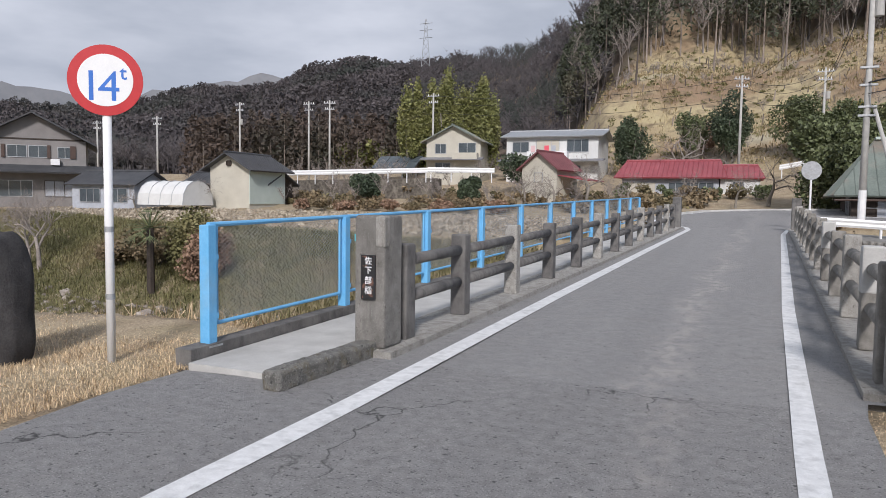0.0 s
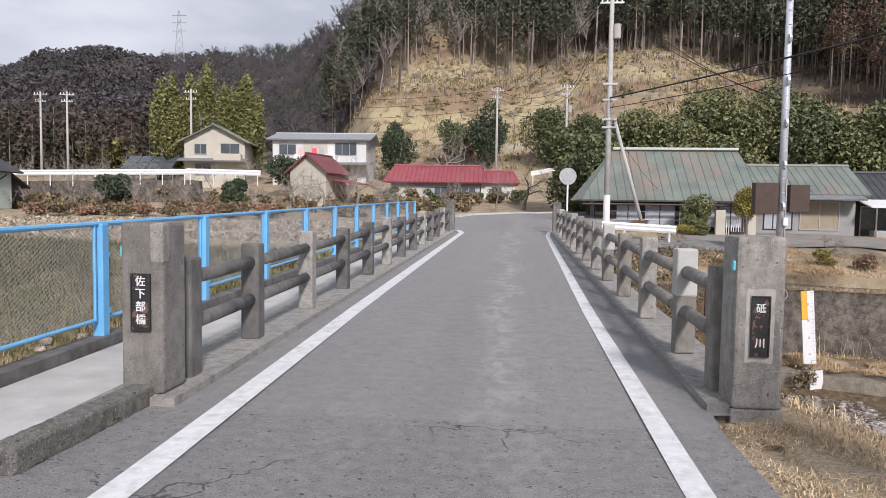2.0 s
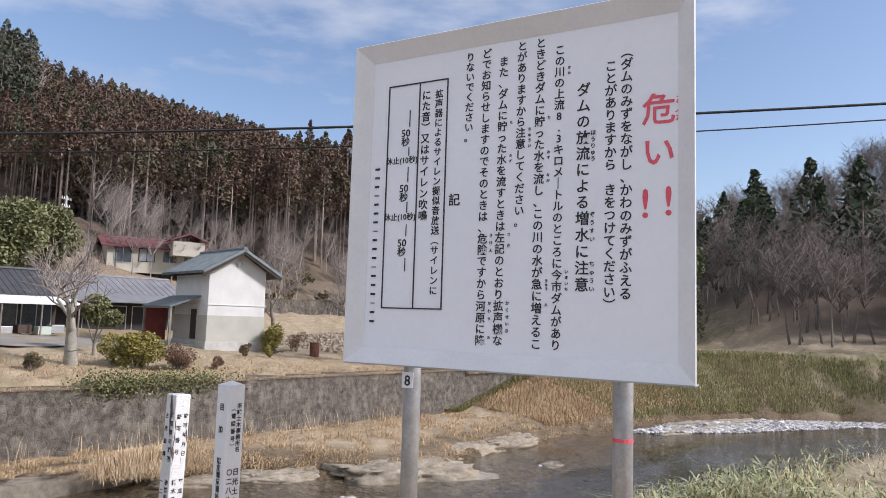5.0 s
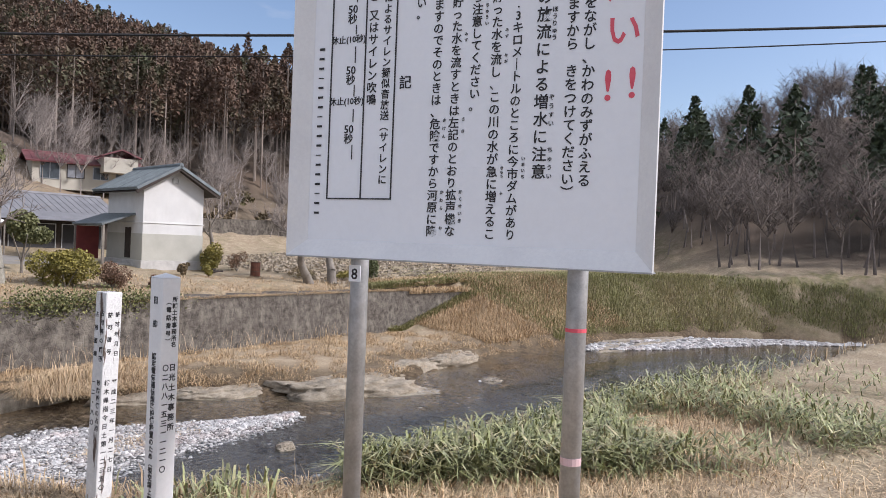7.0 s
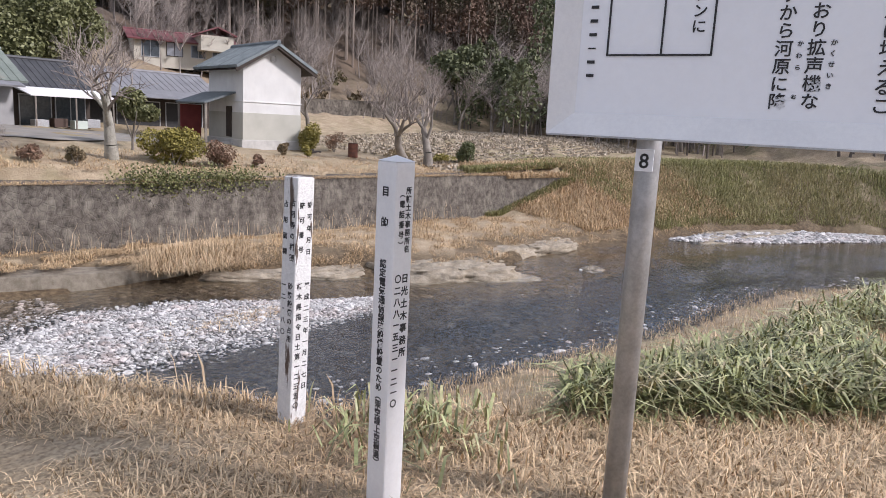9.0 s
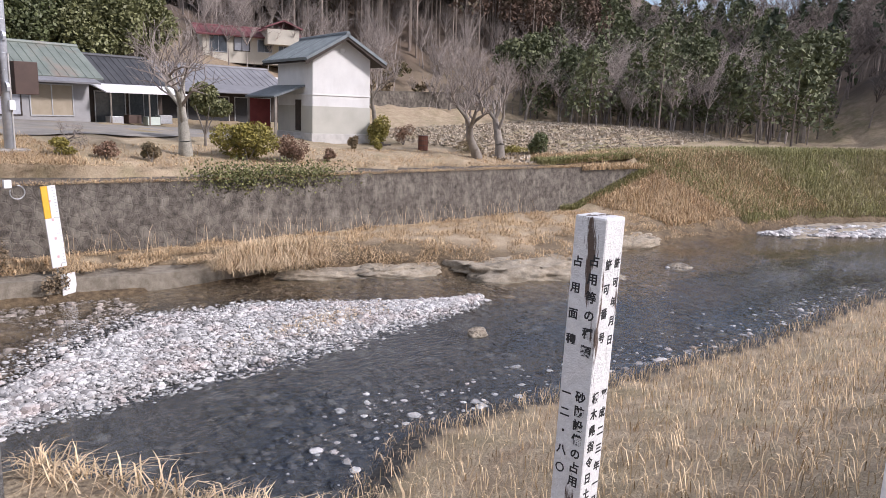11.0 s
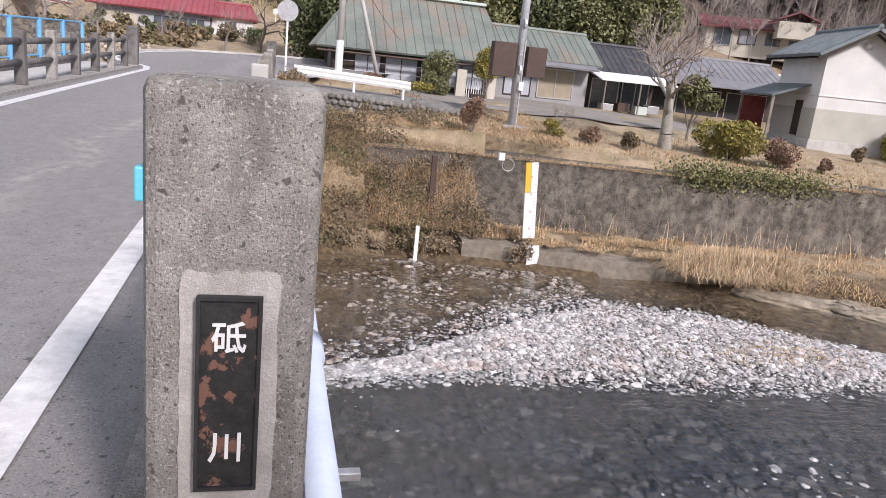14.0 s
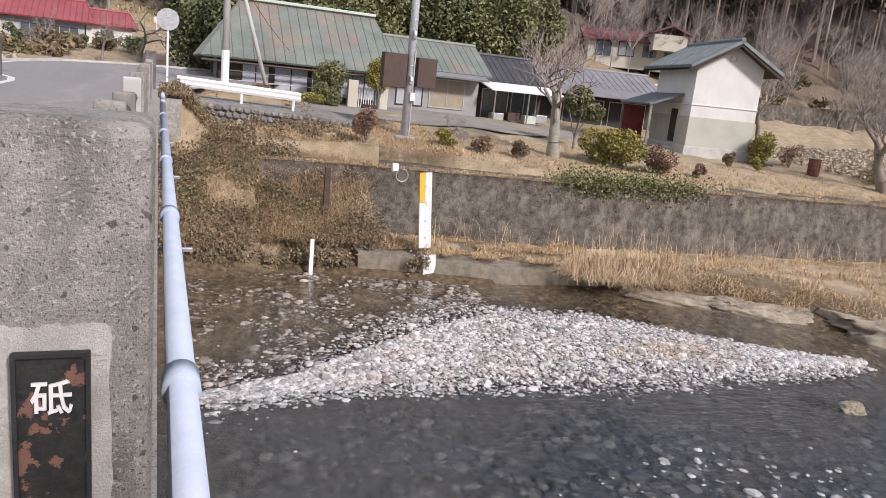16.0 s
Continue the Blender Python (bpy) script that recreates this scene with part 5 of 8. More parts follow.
def fast(name, v, f, material):
    """A mesh object from arrays with faces all of one size."""
    me = bpy.data.meshes.new(name)
    me.vertices.add(len(v))
    me.vertices.foreach_set("co", np.asarray(v, np.float32).ravel())
    k = f.shape[1]
    me.loops.add(f.size)
    me.loops.foreach_set("vertex_index", f.astype(np.int32).ravel())
    me.polygons.add(len(f))
    me.polygons.foreach_set("loop_start", np.arange(len(f), dtype=np.int32) * k)
    me.update(calc_edges=True)
    me.validate()
    me.materials.append(material)
    return new(name, me)


def blob_points(n, c, r, hollow=0.55, lumps=7, seed=0):
    """Points in a lumpy crown: a cluster of balls of different size."""
    g = np.random.default_rng(seed)
    k = g.normal(size=(lumps, 3))
    k /= np.linalg.norm(k, axis=1)[:, None]
    cen = k * g.uniform(0.25, 0.75, (lumps, 1))
    rad = g.uniform(0.35, 0.6, lumps)
    i = g.integers(0, lumps, n)
    d = g.normal(size=(n, 3))
    d /= np.linalg.norm(d, axis=1)[:, None]
    p = cen[i] + d * (rad[i] * g.uniform(hollow, 1.05, n))[:, None]
    return np.asarray(c) + p * np.asarray(r)


def branches(seed, h, depth=4, spread=0.6, r0=0.05, up=0.35, fork=3, lean=0.0, trunk=0.3):
    """Segments (p0, p1, r0, r1) of a bare tree of height about h."""
    g = np.random.default_rng(seed)
    out = []

    def grow(p, d, length, r, k):
        segs = 2 if k else 3
        for s in range(segs):
            d2 = d + g.normal(size=3) * 0.13
            d2 /= np.linalg.norm(d2)
            q = p + d2 * length / segs
            r2 = r * 0.82
            out.append((p, q, r, r2, k))
            p, d, r = q, d2, r2
            if k < depth and (s or k) and s < segs - 1:
                side(p, d, length, r, k)
        if k < depth:
            for _ in range(fork):
                side(p, d, length, r, k)

    def side(p, d, length, r, k):
        a = g.normal(size=3)
        a -= d * np.dot(a, d)
        a /= np.linalg.norm(a)
        nd = d * (1 - spread * 0.5) + a * spread + np.array([0, 0, up])
        nd /= np.linalg.norm(nd)
        grow(p, nd, length * g.uniform(0.5, 0.85), r * g.uniform(0.5, 0.75), k + 1)
    d0 = np.array([lean, lean * 0.3, 1.0])
    grow(np.zeros(3), d0 / np.linalg.norm(d0), h * trunk, h * r0, 0)
    return out


def seg_mesh(segs, n=5, only=None):
    m = Mesh()
    for p, q, a, b, k in segs:
        if only is None or only(k):
            m.tube(p, q, max(a, 0.006), max(b, 0.004), n if k < 2 else 3, caps=False)
    return m


def bare_tree(name, x, y, h, seed, label, depth=4, spread=0.6, r0=0.03, m=None, lean=0.0, up=0.35, fork=3, trunk=0.3, z=None, category="tree"):
    t = thing(name, (x, y, on(x, y) - 0.05 if z is None else z), label, category, "bare trees")
    sg = branches(seed, h, depth, spread, r0, up, fork, lean, trunk)
    top = max(s[1][2] for s in sg)
    k = h / top
    sg = [(p * k, q * k, a, b, d) for p, q, a, b, d in sg]
    seg_mesh(sg, 7, lambda d: d == 0).obj("trunk", m or M_BARK, t, smooth=True)
    seg_mesh(sg, 5, lambda d: d == 1).obj("fork", m or M_BARK, t, smooth=True)
    seg_mesh(sg, 3, lambda d: d > 1).obj("bare_crown", M_TWIG, t)
    return t


def leafy(name, x, y, w, h, n, size, material, seed, label, category="tree", group="", trunk=0.0, z=None, lumps=8, hollow=0.55):
    zz = on(x, y) if z is None else z
    t = thing(name, (x, y, zz), label, category, group)
    th = h * trunk
    c = blob_points(n, (0, 0, th + (h - th) * 0.5), (w / 2, w / 2, (h - th) * 0.52), hollow, lumps, seed)
    c[:, 2] = np.maximum(c[:, 2], 0.03)
    v, f = quad_cloud(c, size)
    ob = fast("crown" if trunk else "foliage", v, f, material)
    ob.parent = t
    tm = Mesh()
    for k in range(5):
        a = k * 1.26 + seed
        tm.tube((0, 0, th * 0.6 - 0.05), (math.cos(a) * w * 0.25, math.sin(a) * w * 0.25, th + (h - th) * 0.55), 0.012 * h + 0.01, 0.005 * h, 5, caps=False)
    if trunk:
        tm.tube((0, 0, -0.1), (0, 0, th * 0.7 + 0.1), 0.028 * h, 0.018 * h, 7)
    tm.obj("trunk" if trunk else "stems", M_BARK, t)
    return t


# ---- houses ----
def house(name, at, rz, w, d, h, rh, ridge, over, wall_m, roof_m, label, openings=(), seams=0, seam_h=0.04, base_m=None, thick=0.12, category="house", group="", gable_m=None, hip=0.0, hip_r=None):
    """A gabled house; origin at its front left corner, front towards local -y. ridge 'x' or 'y'. hip: how far the ridge ends draw in."""
    hr = hip if hip_r is None else hip_r
    t = thing(name, at, label, category, group, rz=radians(rz))
    wl_ = Mesh().box((w / 2, d / 2, h / 2 - 0.3), (w, d, h + 0.6))
    wl_.obj("wall", wall_m, t)
    g = Mesh()
    if ridge == "x":
        if not hip:
            for xx in (0.0, w - 0.1):
                g = Mesh()
                g.add([(xx, 0, h), (xx + 0.1, 0, h), (xx, d, h), (xx + 0.1, d, h), (xx, d / 2, h + rh), (xx + 0.1, d / 2, h + rh)], [(0, 2, 4), (1, 5, 3), (0, 4, 5, 1), (2, 3, 5, 4)])
                g.obj("gable", gable_m or wall_m, t)
        s = rh / (d / 2)
        A, B = -over, w + over
        ez = h - over * s
        top = h + rh + 0.06
        planes = [[(A, -over, ez + 0.06), (B, -over, ez + 0.06), (B - hr, d / 2, top), (A + hip, d / 2, top)], [(B, d + over, ez + 0.06), (A, d + over, ez + 0.06), (A + hip, d / 2, top), (B - hr, d / 2, top)]]
        if hip:
            planes += [[(A, d + over, ez + 0.06), (A, -over, ez + 0.06), (A + hip, d / 2 - 0.05, top), (A + hip, d / 2 + 0.05, top)], [(B, -over, ez + 0.06), (B, d + over, ez + 0.06), (B - hr, d / 2 + 0.05, top), (B - hr, d / 2 - 0.05, top)]]
        rl = ((A + hip, d / 2, top), (B - hr, d / 2, top))
    else:
        for yy in (0.0, d - 0.1):
            g = Mesh()
            g.add([(0, yy, h), (0, yy + 0.1, h), (w, yy, h), (w, yy + 0.1, h), (w / 2, yy, h + rh), (w / 2, yy + 0.1, h + rh)], [(0, 4, 2), (1, 3, 5), (0, 1, 5, 4), (2, 4, 5, 3)])
            g.obj("gable", gable_m or wall_m, t)
        s = rh / (w / 2)
        A, B = -over, d + over
        ez = h - over * s
        top = h + rh + 0.06
        planes = [[(-over, B, ez + 0.06), (-over, A, ez + 0.06), (w / 2, A, top), (w / 2, B, top)], [(w + over, A, ez + 0.06), (w + over, B, ez + 0.06), (w / 2, B, top), (w / 2, A, top)]]
        rl = ((w / 2, A, top), (w / 2, B, top))
    for pk, q in enumerate(planes):
        h0, h1 = (hip, hr) if pk == 0 else (hr, hip) if pk == 1 else (d / 2 + over,) * 2
        r = Mesh().slab(q, thick).obj("roof", roof_m, t)
        if seams:
            sm = Mesh()
            qa = np.array(q, float)
            nn = np.cross(qa[1] - qa[0], qa[3] - qa[0])
            nn /= np.linalg.norm(nn)
            ln = np.linalg.norm(qa[1] - qa[0])
            k = int(ln / seams)
            for i in range(1, k):
                u = i / k
                e0, e1 = qa[0] + (qa[1] - qa[0]) * u, None
                # the seam runs straight up the slope and stops at the ridge or the hip
                ax_ = (qa[1] - qa[0]) / ln
                upv = qa[3] - qa[0]
                upv = upv - ax_ * np.dot(upv, ax_)
                lim = 1.0
                along = u * ln
                if hip:
                    lim = min(1.0, along / max(h0, 0.01), (ln - along) / max(h1, 0.01))
                e1 = e0 + upv * lim
                sm.tube(e0 + nn * 0.01, e1 + nn * 0.01, seam_h, n=4, caps=False)
            so = sm.obj("seams", roof_m, t)
            so.parent = r
    Mesh().tube(rl[0], rl[1], 0.13, n=8).obj("ridge", roof_m, t)
    if base_m:
        Mesh().box((w / 2, d / 2, -0.15), (w + 0.16, d + 0.16, 0.5)).obj("plinth", base_m, t)
    for face, u, z, ww, hh, m, bars in openings:
        def T(a, b, c):
            return {"f": (a, -c, b), "l": (-c, a, b), "r": (w + c, a, b)}[face]
        fr, pn = Mesh(), Mesh()
        def bx(mesh, a0, a1, b0, b1, c0, c1):
            p, q = T(a0, b0, c0), T(a1, b1, c1)
            c = [(i + j) / 2 for i, j in zip(p, q)]
            sz = [abs(i - j) for i, j in zip(p, q)]
            mesh.box(c, sz)
        fw = 0.06
        bx(fr, u, u + fw, z, z + hh, -0.02, 0.06)
        bx(fr, u + ww - fw, u + ww, z, z + hh, -0.02, 0.06)
        bx(fr, u + fw, u + ww - fw, z, z + fw, -0.02, 0.06)
        bx(fr, u + fw, u + ww - fw, z + hh - fw, z + hh, -0.02, 0.06)
        for b in range(1, bars):
            x0 = u + ww * b / bars
            bx(fr, x0 - 0.025, x0 + 0.025, z + fw, z + hh - fw, -0.02, 0.05)
        wo = fr.obj("window" if z > 0.4 else "door", M_DARKWOOD if m is M_CURTAIN else M_STEEL, t)
        bx(pn, u + fw, u + ww - fw, z + fw, z + hh - fw, -0.015, 0.02)
        pn.obj("pane", m, wo)
    return t


def yard():
    xs, ys = np.linspace(7.5, 25.5, 37), np.linspace(36.6, 46.2, 20)
    v = [(a + 0.3 * math.sin(b * 2), b + 0.35 * math.sin(a * 1.3) - 0.1 * (a - 7.5), 0) for b in ys for a in xs]
    v = [(a, b, on(a, b) + 0.05) for a, b, c in v]
    n_ = len(xs)
    f = [(j * n_ + i, j * n_ + i + 1, (j + 1) * n_ + i + 1, (j + 1) * n_ + i) for j in range(len(ys) - 1) for i in range(n_ - 1)]
    ob = Mesh().add(v, f).obj("yard", mat("yard_gravel", (0.20, 0.185, 0.16), (0.31, 0.29, 0.26), 0.8, 0.95, 0.4, 30, stain=(0.30, 0.25, 0.17), stain_amt=0.6))
    tagged(ob, "pale grey gravel yard before the houses", "yard", kind="structure")


yard()

# storehouse with white plaster
kz = -0.2
ku = house("storehouse", (28.1, 35.6, kz), -15, 3.7, 5.0, 4.55, 1.05, "y", 0.75, M_PLASTER, M_TILE, "white plastered storehouse with beige lower wall and slate roof", seams=0.3, seam_h=0.03, category="storehouse", thick=0.16)
for nm, c, sz in (("lower_wall", (1.85, 2.5, 0.78), (3.74, 5.04, 1.56)),):
    part(nm, cbox(c, sz, 0.005), M_PLASTERL, ku, "beige lower plaster")
part("moulding", cbox((1.85, 2.5, 2.2), (3.8, 5.1, 0.06), 0.01), M_PLASTER, ku)
part("plinth", cbox((1.85, 2.5, -0.3), (3.9, 5.2, 0.6), 0.02), M_CONCL, ku)
# verges thicken the eaves; dark verges and linings paint in shade under the overhang
for sg_ in (-1, 1):
    for yy in (-0.70, 5.62):
        Mesh().slab([(1.85 + sg_ * 2.62, yy, 4.02 - 0.02), (1.85, yy, 5.56), (1.85, yy + 0.08, 5.56), (1.85 + sg_ * 2.62, yy + 0.08, 4.0)][::-sg_], 0.2).obj("verge_board", M_DARKWOOD, ku, "verge board coloured dark for the overhang's shade")
    Mesh().slab([(1.85 + sg_ * 2.5, -0.6, 3.97), (1.85 + sg_ * 0.06, -0.6, 5.47), (1.85 + sg_ * 0.06, 5.6, 5.47), (1.85 + sg_ * 2.5, 5.6, 3.97)][::-sg_], 0.04).obj("eave_shade_lining", M_DARKWOOD, ku)
part("gable_vent", cbox((1.85, -0.02, 4.75), (0.34, 0.05, 0.34), 0.09, seg=3), M_PLASTER, ku)
Mesh().slab([(-1.9, 1.0, 2.05), (-0.02, 1.0, 2.75), (-0.02, 5.6, 2.75), (-1.9, 5.6, 2.05)][::1], 0.1).obj("awning", M_TILE, ku, "slate lean-to roof")
for yy in (1.15, 5.4):
    part("awning_post", cbox((-1.75, yy, 0.9), (0.13, 0.13, 2.3), 0.01), M_BARK, ku)
# solid dark panel in place of the unlit interior behind the doorway
part("doorway", cbox((-0.03, 1.9, 1.0), (0.06, 0.75, 1.8), 0.005), M_DARKWOOD, ku, "dark panel painted as the shade in an open doorway")
part("red_door", cbox((-1.1, 5.2, 0.9), (1.3, 0.08, 2.0), 0.005), M_REDWALL, ku, "dark red boards")
part("step", cbox((-0.5, 1.9, -0.35), (0.9, 1.2, 0.3), 0.02), M_CONCL, ku)

# farmhouse with the green metal roof
gh = house("farmhouse", (4.7, 45.0, 0.1), 0, 9.0, 6.6, 2.55, 2.55, "x", 0.95, M_DARKWOOD, M_GREENROOF, "old single storey farmhouse with rusting green metal roof", [("f", 1.2, 0.25, 1.5, 1.5, M_CURTAIN, 2), ("f", 2.9, 0.25, 1.9, 1.5, M_CURTAIN, 2), ("f", 5.0, 0.25, 1.4, 1.5, M_GLASSDK, 2), ("f", 6.6, 0.25, 2.1, 1.9, M_CURTAIN, 3), ("l", 1.0, 0.6, 1.6, 1.2, M_GLASSDK, 2)], seams=0.52, seam_h=0.035, hip=2.3, hip_r=0.75, category="house")
part("ridge_cap", cbox((5.3, 3.3, 5.25), (7.9, 0.5, 0.16), 0.03), M_PALEGREEN, gh, "pale green metal ridge cap")
gt = Mesh()
for k in range(2):
    gt.tube((0.4, -0.5, 0.7 + 0.5 * k), (6.4, -0.5, 0.7 + 0.5 * k), 0.025, n=6)
gt.obj("veranda_rail", M_STEEL, gh)
Mesh().tube((-0.9, -1.0, 1.62), (9.9, -1.0, 1.62), 0.06, n=8).obj("gutter", M_BROWNBOX, gh)
# annex: cream wall coloured grey to hold the shade on its front
an = house("farmhouse_annex", (14.3, 45.6, 0.0), 0, 5.8, 5.2, 2.75, 1.5, "x", 0.6, mat("shaded_annex_plaster", (0.24, 0.24, 0.245), (0.33, 0.33, 0.33), 1.5, 0.9, 0.1, 30), M_GREENROOF, "annex with cream wall greyed for shade, green metal roof and cream sliding doors", [("f", 2.6, 0.3, 2.3, 1.75, M_BLIND, 2), ("f", 0.5, 0.3, 1.7, 1.9, M_CURTAIN, 3)], seams=0.45, seam_h=0.03)
Mesh().slab([(-0.1, -1.3, 2.2), (5.9, -1.3, 2.2), (5.9, 0.0, 2.6), (-0.1, 0.0, 2.6)], 0.1).obj("porch_roof", M_GREYROOF, an)
gw = thing("garden_gate", (11.6, 43.2, -0.1), "cream gate pillars with slatted gate", "gate")
for xx in (0, 1.7):
    part("gate_pillar", cbox((xx, 0, 0.75), (0.55, 0.3, 1.6), 0.02), M_CREAM, gw)
for k in range(8):
    part("slat", cbox((0.38 + k * 0.135, 0, 0.6), (0.04, 0.03, 1.1), 0.005), M_WHITE, gw)
part("plant_trough", cbox((0.85, -0.5, 0.15), (0.8, 0.4, 0.35), 0.02), M_DARKWOOD, gw)

sh = house("workshop", (20.6, 46.8, -0.2), 0, 4.6, 5.0, 2.6, 1.5, "x", 0.4, M_DARKWOOD, M_DARKROOF, "dark workshop with grey roof", [("f", 0.3, 0.1, 1.9, 1.9, M_GLASSDK, 2), ("f", 2.4, 0.1, 1.9, 1.9, M_GLASSDK, 2)], seams=0.4, seam_h=0.03, category="shed")
Mesh().slab([(-0.2, -2.6, 1.95), (4.9, -2.6, 1.95), (4.9, 0.0, 2.5), (-0.2, 0.0, 2.5)], 0.06).obj("canopy", M_WHITE, sh, "white corrugated canopy")
for xx in (0.1, 2.4, 4.7):
    Mesh().tube((xx, -2.5, -0.1), (xx, -2.5, 1.95), 0.05, n=6).obj("canopy_post", M_BARK, sh)
for k, (xx, m) in enumerate(((0.8, M_STEEL), (1.9, M_BROWNBOX), (3.1, M_PALEGREEN), (3.9, M_STEEL))):
    part("bench", cbox((xx, -1.4, 0.3 + 0.1 * (k % 2)), (0.8, 0.6, 0.5), 0.02), m, sh)
# black panes fill the barn's open bays as painted interior shade
bn = house("long_barn", (24.6, 50.0, -0.3), -6, 11.5, 6, 2.9, 1.35, "x", 0.6, M_DARKWOOD, M_GREYROOF, "long low open barn with grey sheet roof, black panels as shade in its bays", [("f", 0.6, 0.1, 3.0, 2.0, M_BLACK, 1), ("f", 4.0, 0.1, 3.2, 2.0, M_BLACK, 1), ("f", 7.6, 0.1, 3.0, 2.0, M_BLACK, 1)], seams=0.5, seam_h=0.03, category="barn")
Mesh().slab([(0.0, -2.2, 2.35), (11.5, -2.2, 2.35), (11.5, -0.3, 2.95), (0.0, -0.3, 2.95)], 0.06).obj("front_roof", M_GREYROOF, bn, "pale grey lean-to roof")

r2 = house("hill_house", (39.3, 64.5, 5.7), -25, 9, 6, 2.0, 0.9, "x", 0.6, M_CREAM, M_FADED, "cream hillside house with faded red roof", [("f", 0.6, 0.3, 1.6, 1.6, M_GLASSDK, 2), ("f", 2.8, 0.5, 1.5, 1.3, M_CURTAIN, 2), ("f", 5.0, 0.5, 1.4, 1.2, M_GLASSDK, 2), ("f", 7.0, 0.3, 1.5, 1.7, M_GLASSDK, 3)], seams=0.6, hip=0.0)
Mesh().slab([(5.6, -1.8, 2.6), (8.6, -1.8, 2.6), (8.6, 1.5, 2.6), (5.6, 1.5, 2.6)], 1.4).obj("porch_wing", M_CREAM, r2)
Mesh().slab([(5.3, -2.1, 2.75), (7.1, -2.1, 3.45), (7.1, 1.5, 3.45), (5.3, 1.5, 2.75)], 0.12).obj("wing_roof", M_FADED, r2)
Mesh().slab([(7.1, -2.1, 3.45), (8.9, -2.1, 2.75), (8.9, 1.5, 2.75), (7.1, 1.5, 3.45)], 0.12).obj("wing_roof", M_FADED, r2)

rd = house("red_roof_house", (-12.2, 68.5, 1.9), 2, 8.6, 5.5, 2.1, 1.35, "x", 0.7, M_CURTAIN, M_REDROOF, "low house with bright red metal roof", [("f", 0.5, 0.1, 2.6, 1.3, M_CREAM, 2), ("f", 4.2, 0.1, 4.0, 1.3, M_GLASSDK, 6)], seams=0.42, seam_h=0.04, hip=0.7)
rd2 = house("red_roof_annex", (-3.5, 68.8, 1.8), 2, 3.3, 4.5, 2.0, 1.05, "x", 0.4, M_PLASTER, M_REDROOF, "small white annex with red metal roof", [("f", 1.0, 0.1, 1.0, 1.5, M_GLASSDK, 1)], seams=0.42, hip=0.6)
wh = house("white_two_storey_house", (-26.5, 76.0, 3.2), 3, 10.2, 7, 5.3, 0.8, "x", 0.6, M_PLASTER, M_STEEL, "white two storey house with flat grey roof and balcony", [("f", 0.7, 3.5, 1.9, 1.2, M_GLASSDK, 2), ("f", 6.8, 3.5, 2.4, 1.4, M_GLASSDK, 3), ("f", 3.4, 3.2, 2.6, 1.7, M_CREAM, 3), ("f", 1.0, 0.5, 2.4, 1.5, M_GLASSDK, 2), ("f", 5.2, 0.5, 3.2, 1.6, M_GLASSDK, 3)])
part("balcony", cbox((4.9, -0.7, 3.1), (4.4, 1.3, 0.9), 0.02), M_WHITE, wh)
for k, m in enumerate((M_PINK, M_CREAM, M_PINKRED, M_CURTAIN)):
    part("laundry", cbox((3.4 + k * 0.75, -1.4, 3.8), (0.5, 0.04, 0.7), 0.01), m, wh)
Mesh().slab([(-0.6, -1.8, 2.5), (11, -1.8, 2.5), (11, 0.0, 2.8), (-0.6, 0.0, 2.8)], 0.1).obj("porch_roof", M_GREYROOF, wh)
rg = house("white_gabled_shed", (-20.5, 63.5, 1.5), -12, 3.6, 4.2, 3.0, 1.4, "y", 0.45, M_CREAM, M_FADED, "narrow cream shed with dark red gabled roof", [("f", 1.3, 1.6, 0.9, 0.9, M_CREAM, 1)], seams=0.4, category="shed")
Mesh().slab([(3.6, 0.2, 2.3), (6.6, 0.2, 1.8), (6.6, 3.6, 1.8), (3.6, 3.6, 2.3)], 0.1).obj("lean_to_roof", M_REDROOF, rg)
cr = house("cream_two_storey_house", (-34.8, 72.5, 3.6), 10, 6.2, 6.5, 4.4, 1.6, "y", 0.6, M_CREAM, M_GREENROOF, "cream two storey house with green tiled roof", [("f", 1.0, 2.9, 1.3, 1.1, M_GLASSDK, 2), ("f", 3.7, 2.7, 2.0, 1.4, M_GLASSDK, 2), ("f", 1.0, 0.7, 1.8, 1.2, M_GLASSDK, 2)], seams=0.5)
part("balcony", cbox((4.6, -0.5, 2.6), (2.8, 1.1, 0.7), 0.02), M_CREAM, cr)
Mesh().slab([(-0.5, -1.2, 2.2), (6.6, -1.2, 2.2), (6.6, 0.0, 2.5), (-0.5, 0.0, 2.5)], 0.1).obj("porch_roof", M_GREYROOF, cr)
# plaster barn, left
sb = house("plaster_barn", (-45.2, 49.5, 0.75), 3, 4.2, 5.4, 3.3, 1.2, "y", 0.7, M_CREAM, M_DARKROOF, "small cream and pale green plaster barn with dark roof", [("r", 1.0, 1.1, 2.6, 0.55, M_DARKWOOD, 8)], seams=0.35, category="barn")
part("side_wall_coat", cbox((4.23, 2.7, 1.65), (0.08, 5.4, 3.3), 0.005), M_PALEGREEN, sb, "pale green side wall")
part("gable_mark", cbox((2.1, -0.03, 3.6), (0.5, 0.05, 0.5), 0.15, seg=3), M_DARKWOOD, sb)
